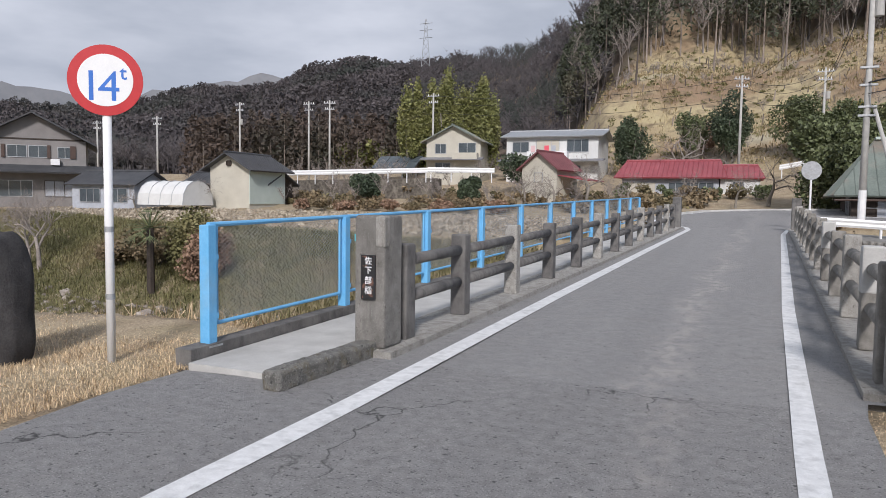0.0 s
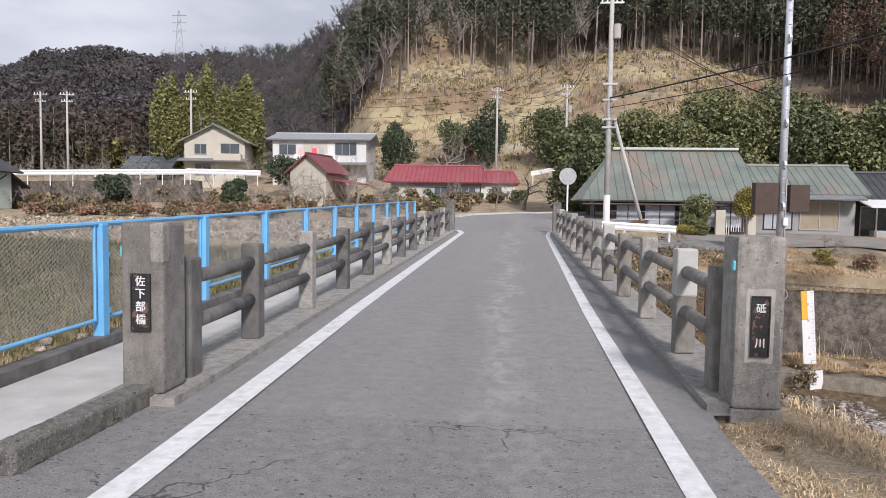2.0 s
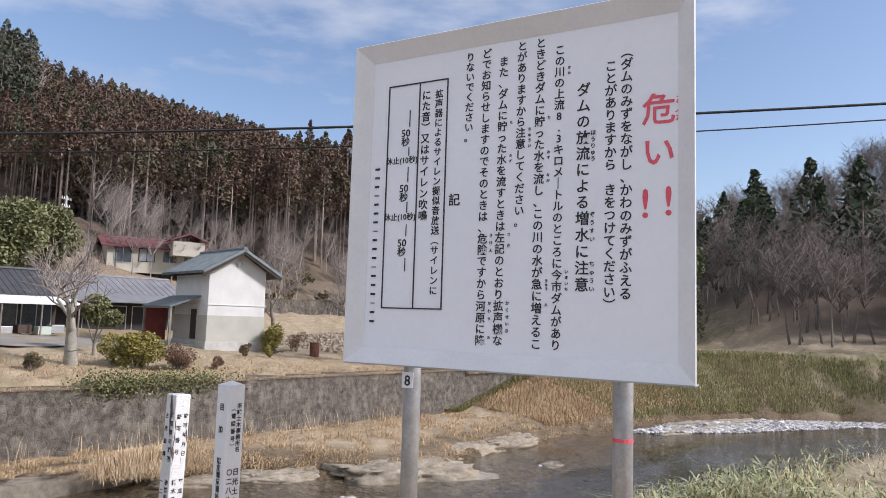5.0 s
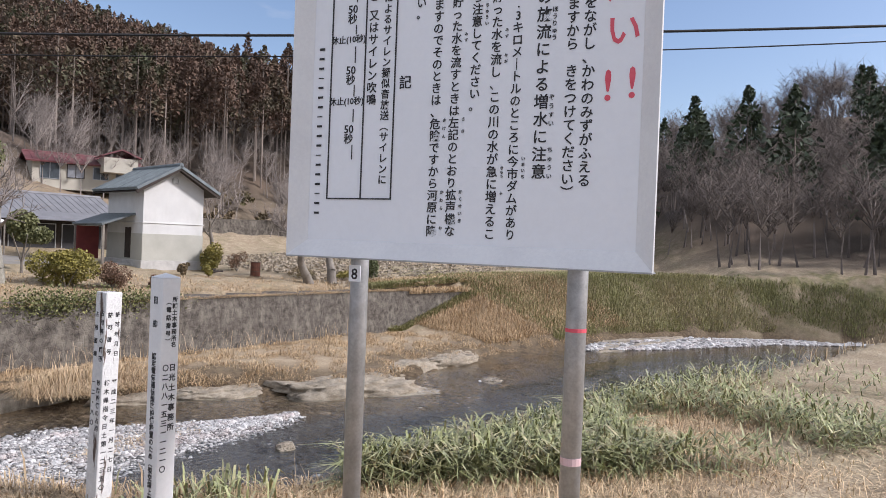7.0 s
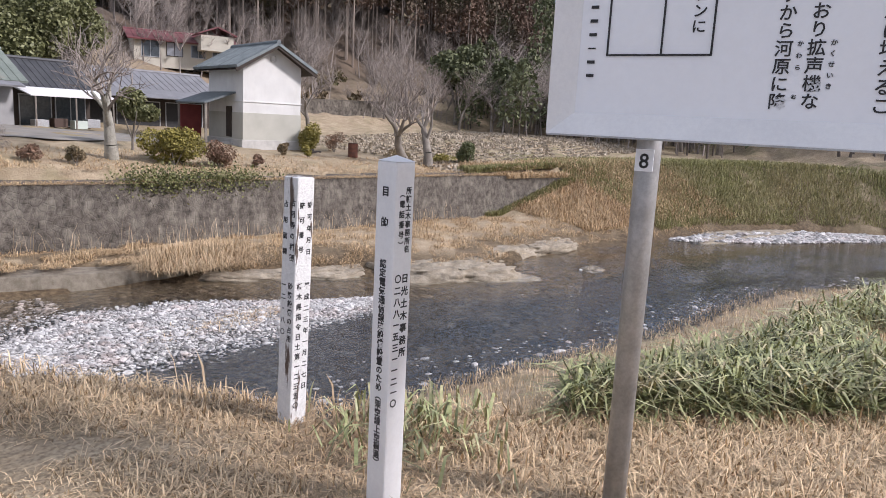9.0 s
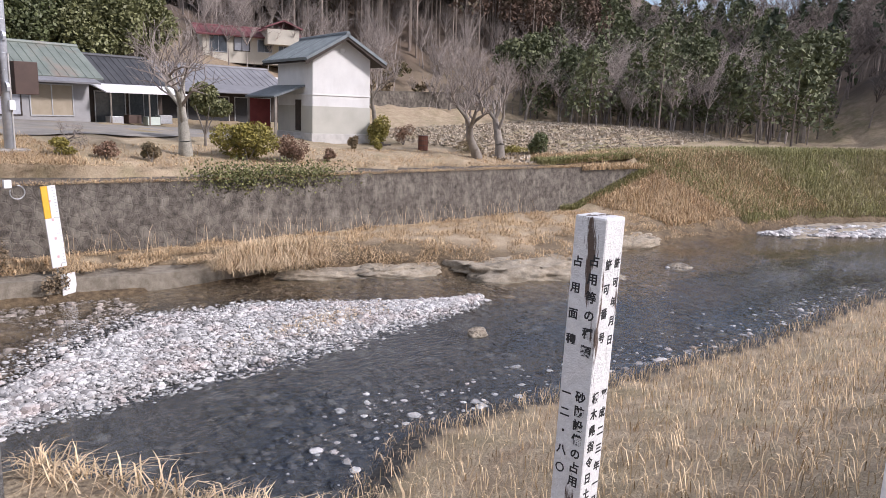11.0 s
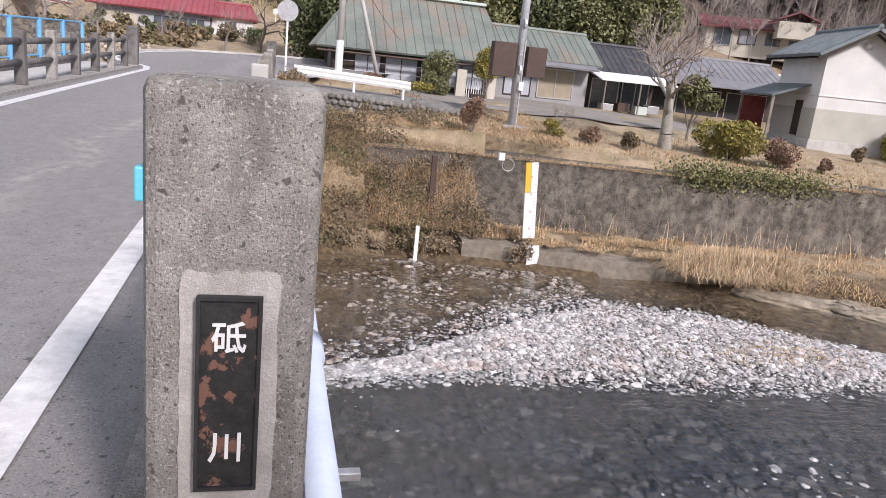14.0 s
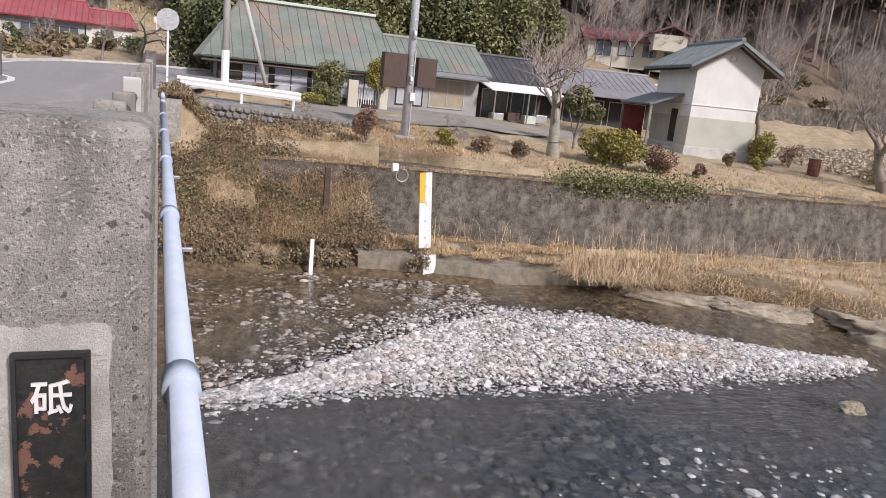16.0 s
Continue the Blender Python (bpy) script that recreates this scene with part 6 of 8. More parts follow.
# two storey grey house, left edge
lh = house("grey_two_storey_house", (-67.6, 43.0, 0.6), 50, 9.2, 10, 6.1, 2.5, "y", 1.0, mat("grey_siding", (0.20, 0.185, 0.18), (0.26, 0.245, 0.235), 1.0, 0.9, 0.05, 20), M_DARKROOF, "two storey grey house with dark tiled gable roof", [("f", 2.4, 4.3, 1.7, 1.2, M_GLASSDK, 2), ("f", 4.2, 4.3, 1.7, 1.2, M_GLASSDK, 2), ("f", 6.7, 4.3, 1.3, 1.1, M_GLASSDK, 2), ("f", 1.5, 0.5, 3.0, 1.6, M_GLASSDK, 3), ("f", 5.5, 0.5, 2.6, 1.6, M_CURTAIN, 3)], seams=0.5)
for u_ in (2.1, 5.95, 8.05):
    part("shutter_box", cbox((u_, -0.06, 4.9), (0.5 if u_ > 6 else 0.3, 0.14, 1.25), 0.01), M_BROWNBOX, lh, "dark shutter box")
Mesh().slab([(-1, -2.2, 2.9), (10.6, -2.2, 2.9), (10.6, 0.0, 3.6), (-1, 0.0, 3.6)], 0.15).obj("porch_roof", M_DARKROOF, lh)
part("air_conditioner", cbox((6.5, -0.3, 3.9), (0.8, 0.4, 0.6), 0.03), M_WHITE, lh)
part("gable_band", cbox((4.6, -0.03, 6.1), (9.2, 0.05, 0.14), 0.01), M_DARKWOOD, lh)
la = house("grey_annex", (-58.0, 45.5, 0.2), 12, 6.5, 5, 2.3, 1.1, "x", 0.5, M_CURTAIN, M_DARKROOF, "low grey shed beside the house", [("f", 0.8, 0.5, 2.2, 1.3, M_GLASSDK, 3), ("f", 3.8, 0.5, 2.0, 1.3, M_GLASSDK, 2)], category="shed")
# plastic tunnel greenhouse
tg = thing("tunnel_greenhouse", (-49.5, 47.0, 0.6), "low white plastic tunnel greenhouse", "greenhouse")
tm_, NN = Mesh(), 9
v, f = [], []
for i in range(2):
    for k in range(NN):
        a = math.pi * k / (NN - 1)
        v.append((5.2 * i, 1.8 * math.cos(a), 2.1 * math.sin(a) ** 0.8 if 0 < k < NN - 1 else 0.0))
for k in range(NN - 1):
    f.append((k, k + 1, NN + k + 1, NN + k))
f += [tuple(range(NN - 1, -1, -1)), tuple(range(NN, 2 * NN))]
tm_.add(v, f).obj("cover", M_PLASTER, tg, smooth=False)
for i in range(5):
    hp = Mesh()
    for k in range(NN - 1):
        a, b = math.pi * k / (NN - 1), math.pi * (k + 1) / (NN - 1)
        hp.tube((1.3 * i, 1.83 * math.cos(a), 2.13 * max(math.sin(a), 0) ** 0.8), (1.3 * i, 1.83 * math.cos(b), 2.13 * max(math.sin(b), 0) ** 0.8), 0.03, n=4)
    hp.obj("hoop", M_STEEL, tg)
sr = house("tiled_roof_shed", (-50.5, 52.0, 0.8), 5, 9, 4.5, 1.9, 1.0, "x", 0.5, M_DARKWOOD, M_DARKROOF, "low shed with dark tiled roof", seams=0.4, category="shed")
hs2 = house("hillside_hut", (3.0, 92.0, on(3, 92)), 0, 5.5, 4, 2.0, 1.2, "x", 0.4, M_DARKWOOD, M_DARKROOF, "small brown hut below the cleared slope", category="hut")
sl = thing("solar_panels", (-44.0, 76.0, on(-44, 76) + 1.6), "ground array of dark blue solar panels", "solar panels")
for i in range(2):
    for k in range(4):
        Mesh().slab([(k * 1.5, i * 1.2, i * 0.8), (k * 1.5 + 1.42, i * 1.2, i * 0.8), (k * 1.5 + 1.42, i * 1.2 + 1.14, i * 0.8 + 0.76), (k * 1.5, i * 1.2 + 1.14, i * 0.8 + 0.76)], 0.05).obj("panel", M_GLASSDK, sl)
for k in range(4):
    Mesh().tube((k * 1.9, 0.9, -1.8), (k * 1.9, 0.9, 0.6), 0.05, n=6).obj("support", M_STEEL, sl)


# ---- poles, wires, guard rails ----
def utility_pole(x, y, z, h, label, arms=2, r=0.16, box=False, m=None, rz=0.0):
    t = thing("utility_pole", (x, y, z), label, "utility pole", "utility poles", rz=rz)
    Mesh().tube((0, 0, -0.3), (0, 0, h), r, r * 0.62, 12).obj("pole", m or M_POLE, t, smooth=True)
    for k in range(arms):
        hz = h - 0.35 - 0.75 * k
        arm = Mesh().box((0, 0, hz), (1.5 - 0.3 * k, 0.09, 0.09)).obj("cross_arm", M_STEEL, t)
        for sx in (-0.62, -0.3, 0.3, 0.62):
            Mesh().tube((sx * (1 - 0.2 * k), 0, hz + 0.04), (sx * (1 - 0.2 * k), 0, hz + 0.24), 0.045, 0.03, 6).obj("insulator", M_WHITE, arm)
    if box:
        Mesh().tube((0.28, -0.05, h - 2.9), (0.28, -0.05, h - 2.2), 0.2, n=10).obj("transformer", M_POLE, t)
    return t


p1 = utility_pole(4.5, 38.1, 0.4, 12.6, "tall concrete utility pole with a white painted base and leaning prop", 2, 0.17, True)
Mesh().tube((0, 0, 0.0), (0, 0, 1.75), 0.176, n=12).obj("painted_base", M_WHITE, p1, "white painted base")
Mesh().tube((2.05, 0.2, -0.4), (0.28, 0, 5.6), 0.10, 0.09, 10).obj("prop", M_POLE, p1, "leaning prop pole", smooth=True)
for hz in (5.2, 5.6, 6.6, 7.4):
    part("bracket", cbox((0, -0.1, hz), (0.75, 0.12, 0.1), 0.01), M_STEEL, p1)
M_GALV = mat("zinc_steel", (0.46, 0.49, 0.53), (0.60, 0.63, 0.67), 6, 0.5, 0.03, 50, metal=0.25, stain=(0.34, 0.35, 0.37), stain_amt=0.35)
p2 = thing("steel_pole", (11.36, 33.0, -0.75), "galvanized steel pole carrying two brown equipment boxes", "pole")
Mesh().tube((0, 0, -0.2), (0, 0, 13.5), 0.18, 0.13, 14).obj("pole", M_GALV, p2, smooth=True)
part("equipment_box", cbox((-0.72, -0.05, 2.75), (0.98, 0.5, 1.35), 0.02), M_BROWNBOX, p2, "brown steel box")
part("equipment_box", cbox((0.66, -0.05, 2.75), (0.82, 0.45, 1.2), 0.02), M_BROWNBOX, p2, "brown steel box")
for k in range(17):
    Mesh().tube((-0.05, -0.15, 2.4 + k * 0.6), (0.05, -0.15, 2.4 + k * 0.6), 0.19 if k % 3 == 0 else 0.02, n=8).obj("band", M_GALV, p2)
Mesh().tube((0.12, -0.16, 0.1), (0.12, -0.16, 3.6), 0.03, n=6).obj("conduit", M_POLE, p2)
part("small_box", cbox((0.1, -0.24, 1.75), (0.2, 0.14, 0.34), 0.01), M_WHITE, p2)
part("base", cbox((0, 0, 0.0), (1.1, 1.0, 0.3), 0.03), M_CONC, p2)
an_ = Mesh()
for k in range(4):
    an_.tube((0.35 + 0.18 * k, 0, 11.4), (0.35 + 0.18 * k, 0, 11.75), 0.012, n=4)
an_.tube((0, 0, 11.58), (1.0, 0, 11.58), 0.014, n=4)
an_.obj("antenna", M_STEEL, p2)

FAR_POLES = ((-35.2, 75, 13.6), (-52.5, 75, 13.4), (-49.4, 75, 13.4), (-62.6, 74, 13.6), (-75, 72, 12.0), (-2.3, 76, 13.9), (4.9, 76, 14.2), (-84, 70, 11.5), (38, 70, 12.5), (21.5, 62, 11.0))
for k, (px, py, pz) in enumerate(FAR_POLES):
    g0 = on(px, py)
    utility_pole(px, py, g0, pz - g0, "distant grey concrete utility pole", 2, 0.15, k in (3, 6), rz=0.2 * (k % 3))


def wire(p, q, sag, name="overhead_cable", r=0.02, label="thin black overhead cable strung between poles"):
    t = thing(name, tuple(p), label, "cable", "overhead cables")
    p, q = np.array(p, float), np.array(q, float)
    pts = [(q - p) * u + np.array((0, 0, -sag * 4 * u * (1 - u))) for u in np.linspace(0, 1, 25)]
    Mesh().poly(pts, r).obj("strand", M_CABLE, t)


wire((4.5, 38.0, 7.1), (26, -6.5, 8.3), 0.55, r=0.04)
wire((4.5, 38.0, 6.6), (26.2, -6.5, 8.05), 0.75, r=0.02)
for z0, z1, x1 in ((12.2, 13.2, -2.3), (12.2, 13.4, 4.9), (11.4, 12.6, 4.6), (6.2, 8.5, 4.9)):
    wire((4.3, 38.1, z0), (x1, 76, z1), 0.9, r=0.02)
for a, b in ((0, 1), (1, 2), (2, 3), (3, 4), (4, 7), (0, 5), (5, 6), (8, 9)):
    P_, Q_ = FAR_POLES[a], FAR_POLES[b]
    for dz in (0.3, 1.1, 2.2):
        wire((P_[0], P_[1], P_[2] - dz), (Q_[0], Q_[1], Q_[2] - dz), 1.0, r=0.02)
wire((4.5, 38.1, 12.1), (21.5, 62, 10.6), 0.9)
wire((4.5, 38.1, 11.4), (11.36, 33.0, 6.2), 0.4)
wire((4.5, 38.1, 6.0), (8.5, 45.2, 2.6), 0.3, r=0.012)

mr = thing("road_mirror", (2.05, 32.0, 0.35), "round traffic sign seen from behind on a white post", "road sign")
Mesh().tube((0, 0, -0.1), (0, 0, 2.85), 0.04, n=10).obj("post", M_WHITE, mr)
Mesh().tube((0, -0.05, 2.48), (0, -0.03, 2.48), 0.37, n=32).obj("disc", M_STEEL, mr, "grey back of the disc")
Mesh().tube((0, -0.05, 2.48), (0, -0.06, 2.48), 0.06, n=10).obj("clamp", M_STEEL, mr)


def guard_rail(name, p, q, n, label, h=0.7, plank=0.32, m=None, rails=1):
    t = thing(name, tuple(p), label, "guard rail", "guard rails")
    p, q = np.array(p, float), np.array(q, float)
    d = q - p
    for k in range(n + 1):
        c = d * k / n
        Mesh().tube(c + (0, 0.06, -0.5), c + (0, 0.06, h), 0.055, n=8).obj("post", m or M_WHITE, t)
    nn = np.array((-d[1], d[0], 0)) / np.hypot(d[0], d[1])
    for r_ in range(rails):
        zc = h - plank / 2 - r_ * 0.45
        prof = [(0, plank / 2), (-0.05, plank / 4), (0.0, 0), (-0.05, -plank / 4), (0, -plank / 2)]
        v = []
        for e in (-d / np.linalg.norm(d) * 0.3, d + d / np.linalg.norm(d) * 0.3):
            for a, b in prof:
                v.append(e + nn * (a - 0.0) + (0, 0, zc + b))
            for a, b in prof:
                v.append(e + nn * (a + 0.012) + (0, 0, zc + b))
        f = [(i, i + 1, i + 11, i + 10) for i in range(4)] + [(i + 6, i + 5, i + 15, i + 16) for i in range(4)]
        f += [(0, 10, 15, 5), (4, 9, 19, 14)]
        Mesh().add(v, f).obj("rail_beam", m or M_WHITE, t)
    return t


guard_rail("guard_rail", (2.7, 33.4, 0.22), (6.9, 34.2, 0.0), 2, "white corrugated steel guard rail beside the road", 0.72, 0.36)
guard_rail("far_guard_rail", (-50.0, 60, 3.1), (-30.5, 63.5, 3.55), 10, "long white guard rail of the upper road", 0.95, 0.5)
guard_rail("far_guard_rail", (-30.0, 63.6, 3.6), (-24.5, 66, 3.6), 3, "long white guard rail of the upper road", 0.95, 0.5)
guard_rail("far_guard_rail", (1.6, 78, 4.4), (9.5, 84, 6.2), 4, "long white guard rail of the upper road", 0.9, 0.5)
guard_rail("far_guard_rail", (34.5, 57, 2.7), (44, 54.24, 2.94), 4, "long white guard rail of the upper road", 0.8, 0.3)
# bank wall of the upper road
Mesh().slab([(-52, 60.4, 3.0), (-30, 63.8, 3.5), (-30, 66.2, 3.5), (-52, 63, 3.0)], 2.6).obj("wall_upper_road", M_WALLM)
tagged(bpy.data.objects["wall_upper_road"], "grey retaining wall of the upper road", "retaining wall", kind="structure")
Mesh().slab([(33, 57.6, 2.6), (63, 49.6, 3.3), (63, 52.6, 3.3), (33, 60.6, 2.6)], 2.6).obj("wall_upper_road_2", M_WALLM)
tagged(bpy.data.objects["wall_upper_road_2"], "grey retaining wall of the upper road", "retaining wall", kind="structure")

tw = thing("transmission_tower", (-146, 300, 62), "distant lattice steel transmission tower", "tower")
lt = Mesh()
for k in range(6):
    z0, z1 = k * 3.6, (k + 1) * 3.6
    w0, w1 = 2.2 * (1 - k / 7), 2.2 * (1 - (k + 1) / 7)
    for sx in (-1, 1):
        lt.tube((sx * w0, 0, z0), (sx * w1, 0, z1), 0.14, n=4)
        lt.tube((sx * w0, 0, z0), (-sx * w1, 0, z1), 0.09, n=4)
for z0 in (13, 16.5, 19.5):
    lt.tube((-3.2, 0, z0), (3.2, 0, z0), 0.12, n=4)
lt.obj("lattice", M_STEEL, tw)

# pipe on the side of the bridge
pp = thing("water_pipe", (1.885, 6.15, -0.30), "grey blue painted water pipe along the bridge side", "pipe")
Mesh().tube((0, 0, 0), (0.02, 23.4, 0.36), 0.08, n=20).obj("pipe", M_PIPE, pp, smooth=True)
for yy in (1.9, 6.2, 10.4, 14.6, 18.8):
    Mesh().tube((0, yy, 0.0154 * yy), (0, yy + 0.22, 0.0154 * yy + 0.003), 0.1, n=16).obj("collar", M_PIPE, pp, smooth=True)
    part("bracket", cbox((0.02, yy - 1.0, 0.0154 * yy - 0.1), (0.34, 0.05, 0.04), 0.005), M_STEEL, pp)
Mesh().tube((0.02, 23.4, 0.36), (0.02, 23.45, 0.52), 0.08, n=14).obj("riser", M_PIPE, pp, smooth=True)
Mesh().tube((0.02, 23.45, 0.52), (0.02, 23.45, 0.72), 0.1, 0.05, n=12).obj("valve", M_PIPE, pp, smooth=True)

dr = thing("rusty_drum", (32.6, 31.1, on(32.6, 31.1)), "rusty brown open steel drum on the grass", "drum")
Mesh().tube((0, 0, 0), (0, 0, 0.85), 0.29, n=18).obj("drum", mat("rust", (0.09, 0.035, 0.022), (0.17, 0.07, 0.045), 5, 0.9, 0.2, 40), dr, smooth=False)
for hz in (0.28, 0.56, 0.84):
    Mesh().tube((0, 0, hz - 0.012), (0, 0, hz + 0.012), 0.302, n=18).obj("hoop", M_BROWNBOX, dr)
lg = thing("timber_pile", (31.2, 33.0, on(31.2, 33)), "pile of dark weathered timber", "timber")
for k in range(6):
    Mesh().tube((-0.8 + 0.1 * k, -0.3 + 0.15 * (k % 3), 0.08 + 0.13 * (k // 3)), (1.0 - 0.2 * k, 0.4 + 0.15 * (k % 3), 0.08 + 0.13 * (k // 3)), 0.07, n=6).obj("log", M_DARKWOOD, lg)


# ---- stone wall below the guard rail ----
def rubble_wall():
    w = Mesh().slab([(2.2, 32.4, 0.16), (10.4, 34.4, -0.35), (10.4, 36.5, -0.1), (2.2, 34.6, 0.3)], 1.1).obj("wall_rubble", M_RUBBLE)
    tagged(w, "rubble stone wall below the yard", "stone wall", kind="structure")
    me = []
    for s in range(4):
        bm = bmesh.new()
        bmesh.ops.create_icosphere(bm, subdivisions=1, radius=1)
        for v in bm.verts:
            v.co *= 1 + 0.2 * noise.noise(v.co * 2 + Vector((s * 9, 0, 0)))
        m = bpy.data.meshes.new("stone")
        bm.to_mesh(m)
        bm.free()
        m.materials.append(M_RUBBLE)
        me.append(m)
    g = np.random.default_rng(3)
    for row in range(4):
        for k in range(30):
            u = (k + 0.5 * (row % 2)) / 30
            ob = new("stone", me[(k + row * 3) % 4])
            ob.parent = w
            top = 0.16 - 0.51 * u
            ob.matrix_basis = Matrix.LocRotScale((2.2 + 8.2 * u, 32.36 + 2.0 * u + g.uniform(-0.03, 0.03), top - 0.12 - row * 0.235), Euler((0, g.uniform(-0.4, 0.4), 0.24)), (0.15 * g.uniform(0.8, 1.2), 0.12, 0.125 * g.uniform(0.8, 1.15)))


rubble_wall()


# ---- woods on the hills ----
def polar_points(n, b0, b1, r0, r1, g):
    b = np.radians(g.uniform(b0, b1, n))
    r = np.sqrt(g.uniform(r0 ** 2, r1 ** 2, n))
    x, y = 0.3 - r * np.sin(b), 0.5 + r * np.cos(b)
    return x, y, np.degrees(b), r


def big_relief(x, y):
    """The same swell as in the ground sheet, on the hills."""
    b = np.degrees(np.arctan2(-(x - 0.3), y - 0.5))
    r = np.hypot(x - 0.3, y - 0.5)
    u = np.clip((r - ip(b, FOOT)) / 30, 0, 1)
    big = np.array([noise.noise((a * 0.03, c * 0.03, 5)) for a, c in zip(x, y)])
    return ground_z(x, y) + big * u * 7 - 0.5


def conifers(name, x, y, hmin, hmax, material, label, per=80, size=1.0, bare=0.5, seed=1, wide=0.17, dome=0.8):
    """Straight trunks with ragged conical crowns that begin high up."""
    g = np.random.default_rng(seed)
    n = len(x)
    z, h = big_relief(x, y), g.uniform(hmin, hmax, n)
    base = np.stack([x, y, z], 1)
    t = g.uniform(0, 1, (n, per)) ** 0.8
    ang = g.uniform(0, 2 * np.pi, (n, per))
    bf = g.uniform(bare - 0.12, bare + 0.12, (n, 1))
    rad = (1 - t ** (0.8 / dome)) ** dome * (h * wide * g.uniform(0.8, 1.25, n))[:, None] * g.uniform(0.55, 1.05, (n, per))
    zz_ = h[:, None] * (bf + (1.02 - bf) * t)
    c = np.stack([np.cos(ang) * rad, np.sin(ang) * rad, zz_], -1) + base[:, None]
    v, f = quad_cloud(c.reshape(-1, 3), size, tri=True, stretch=1.5)
    tagged(fast(name + "_crowns", v, f, material), label, "forest", kind="stuff")
    k = 4
    a = np.arange(k) * 2 * np.pi / k
    ring = np.stack([np.cos(a), np.sin(a), np.zeros(k)], 1)
    r0 = (h * 0.012)[:, None, None]
    lo = base[:, None] + ring[None] * r0 - (0, 0, 0.5)
    hi = base[:, None] + ring[None] * r0 * 0.35 + np.stack([np.zeros(n), np.zeros(n), h * 0.96], 1)[:, None]
    v = np.concatenate([lo, hi], 1).reshape(-1, 3)
    one = np.array([(i, (i + 1) % k, k + (i + 1) % k, k + i) for i in range(k)])
    f = (one[None] + (np.arange(n) * 2 * k)[:, None, None]).reshape(-1, 4)
    tagged(fast(name + "_trunks", v, f, M_TRUNK), "tall straight pale trunks of the wood", "tree trunks", kind="stuff")


def bare_wood(name, x, y, hmin, hmax, label, seed=1, twigs=90, material=None, w=0.035):
    """Leafless trees: forked limbs and a haze of fine twigs, as one thicket."""
    g = np.random.default_rng(seed)
    n = len(x)
    z, h = big_relief(x, y), g.uniform(hmin, hmax, n)
    base = np.stack([x, y, z], 1)
    P, Q, R = [], [], []
    P.append(base)
    Q.append(base + np.stack([g.normal(0, 0.04, n) * h, g.normal(0, 0.04, n) * h, h * 0.4], 1))
    R.append(h * 0.016)
    fork = Q[0]
    for k in range(6):
        a = g.uniform(0, 6.28, n)
        tip = fork + np.stack([np.cos(a) * h * g.uniform(0.1, 0.3, n), np.sin(a) * h * g.uniform(0.1, 0.3, n), h * g.uniform(0.2, 0.5, n)], 1)
        P.append(fork)
        Q.append(tip)
        R.append(h * 0.007)
        for j in range(twigs // 6):
            u = g.uniform(0.2, 1.0, (n, 1))
            s = fork + (tip - fork) * u
            a2 = g.uniform(0, 6.28, n)
            ln = h * g.uniform(0.08, 0.24, n)
            P.append(s)
            Q.append(s + np.stack([np.cos(a2) * ln * 0.7, np.sin(a2) * ln * 0.7, ln * g.uniform(0.1, 1.0, n)], 1))
            R.append(np.full(n, w))
    P, Q, R = np.concatenate(P), np.concatenate(Q), np.concatenate(R)
    d = Q - P
    side = np.cross(d, np.random.default_rng(seed + 5).normal(size=d.shape))
    side /= np.linalg.norm(side, axis=1)[:, None] + 1e-9
    s2 = np.cross(d, side)
    s2 /= np.linalg.norm(s2, axis=1)[:, None] + 1e-9
    r = R[:, None]
    v = np.stack([P + side * r, P - side * r * 0.5 + s2 * r * 0.87, P - side * r * 0.5 - s2 * r * 0.87, Q], 1)
    one = np.array([(0, 1, 3), (1, 2, 3), (2, 0, 3)])
    f = (one[None] + (np.arange(len(P)) * 4)[:, None, None]).reshape(-1, 3)
    tagged(fast(name, v.reshape(-1, 3), f, material or M_TWIG), label, "bare wood", kind="stuff")


def blades(name, x, y, h, w, material, label, seed=1, droop=0.5, z=None, spread=0.6):
    """Bent grass blades, three points and a tip each."""
    g = np.random.default_rng(seed)
    n = len(x)
    z = (ground_z(x, y) if z is None else z) - 0.02
    a = g.uniform(0, 2 * np.pi, n)
    ln = h * g.uniform(0.5, 1.2, n)
    lean = g.uniform(0.1, 1.0, n) * spread
    d = np.stack([np.cos(a), np.sin(a)], 1)
    s = np.stack([-np.sin(a), np.cos(a), np.zeros(n)], 1) * (w * g.uniform(0.6, 1.3, n))[:, None] * 0.5
    p0 = np.stack([x, y, z], 1)
    p1 = p0 + np.concatenate([d * (ln * lean * 0.45)[:, None], (ln * 0.6 / (1 + 0.6 * np.maximum(lean - 0.6, 0)))[:, None]], 1)
    p2 = p0 + np.concatenate([d * (ln * lean * 1.1)[:, None], (ln * np.maximum(1 - droop * lean, 0.06 + 0.2 * g.uniform(0, 1, n)))[:, None]], 1)
    v = np.stack([p0 - s, p0 + s, p1 + s * 0.8, p1 - s * 0.8, p2], 1).reshape(-1, 3)
    k = np.arange(n) * 5
    f = np.concatenate([np.stack([k, k + 1, k + 2], 1), np.stack([k, k + 2, k + 3], 1), np.stack([k + 3, k + 2, k + 4], 1)])
    return tagged(fast(name, v, f, material), label, "grass", kind="stuff")


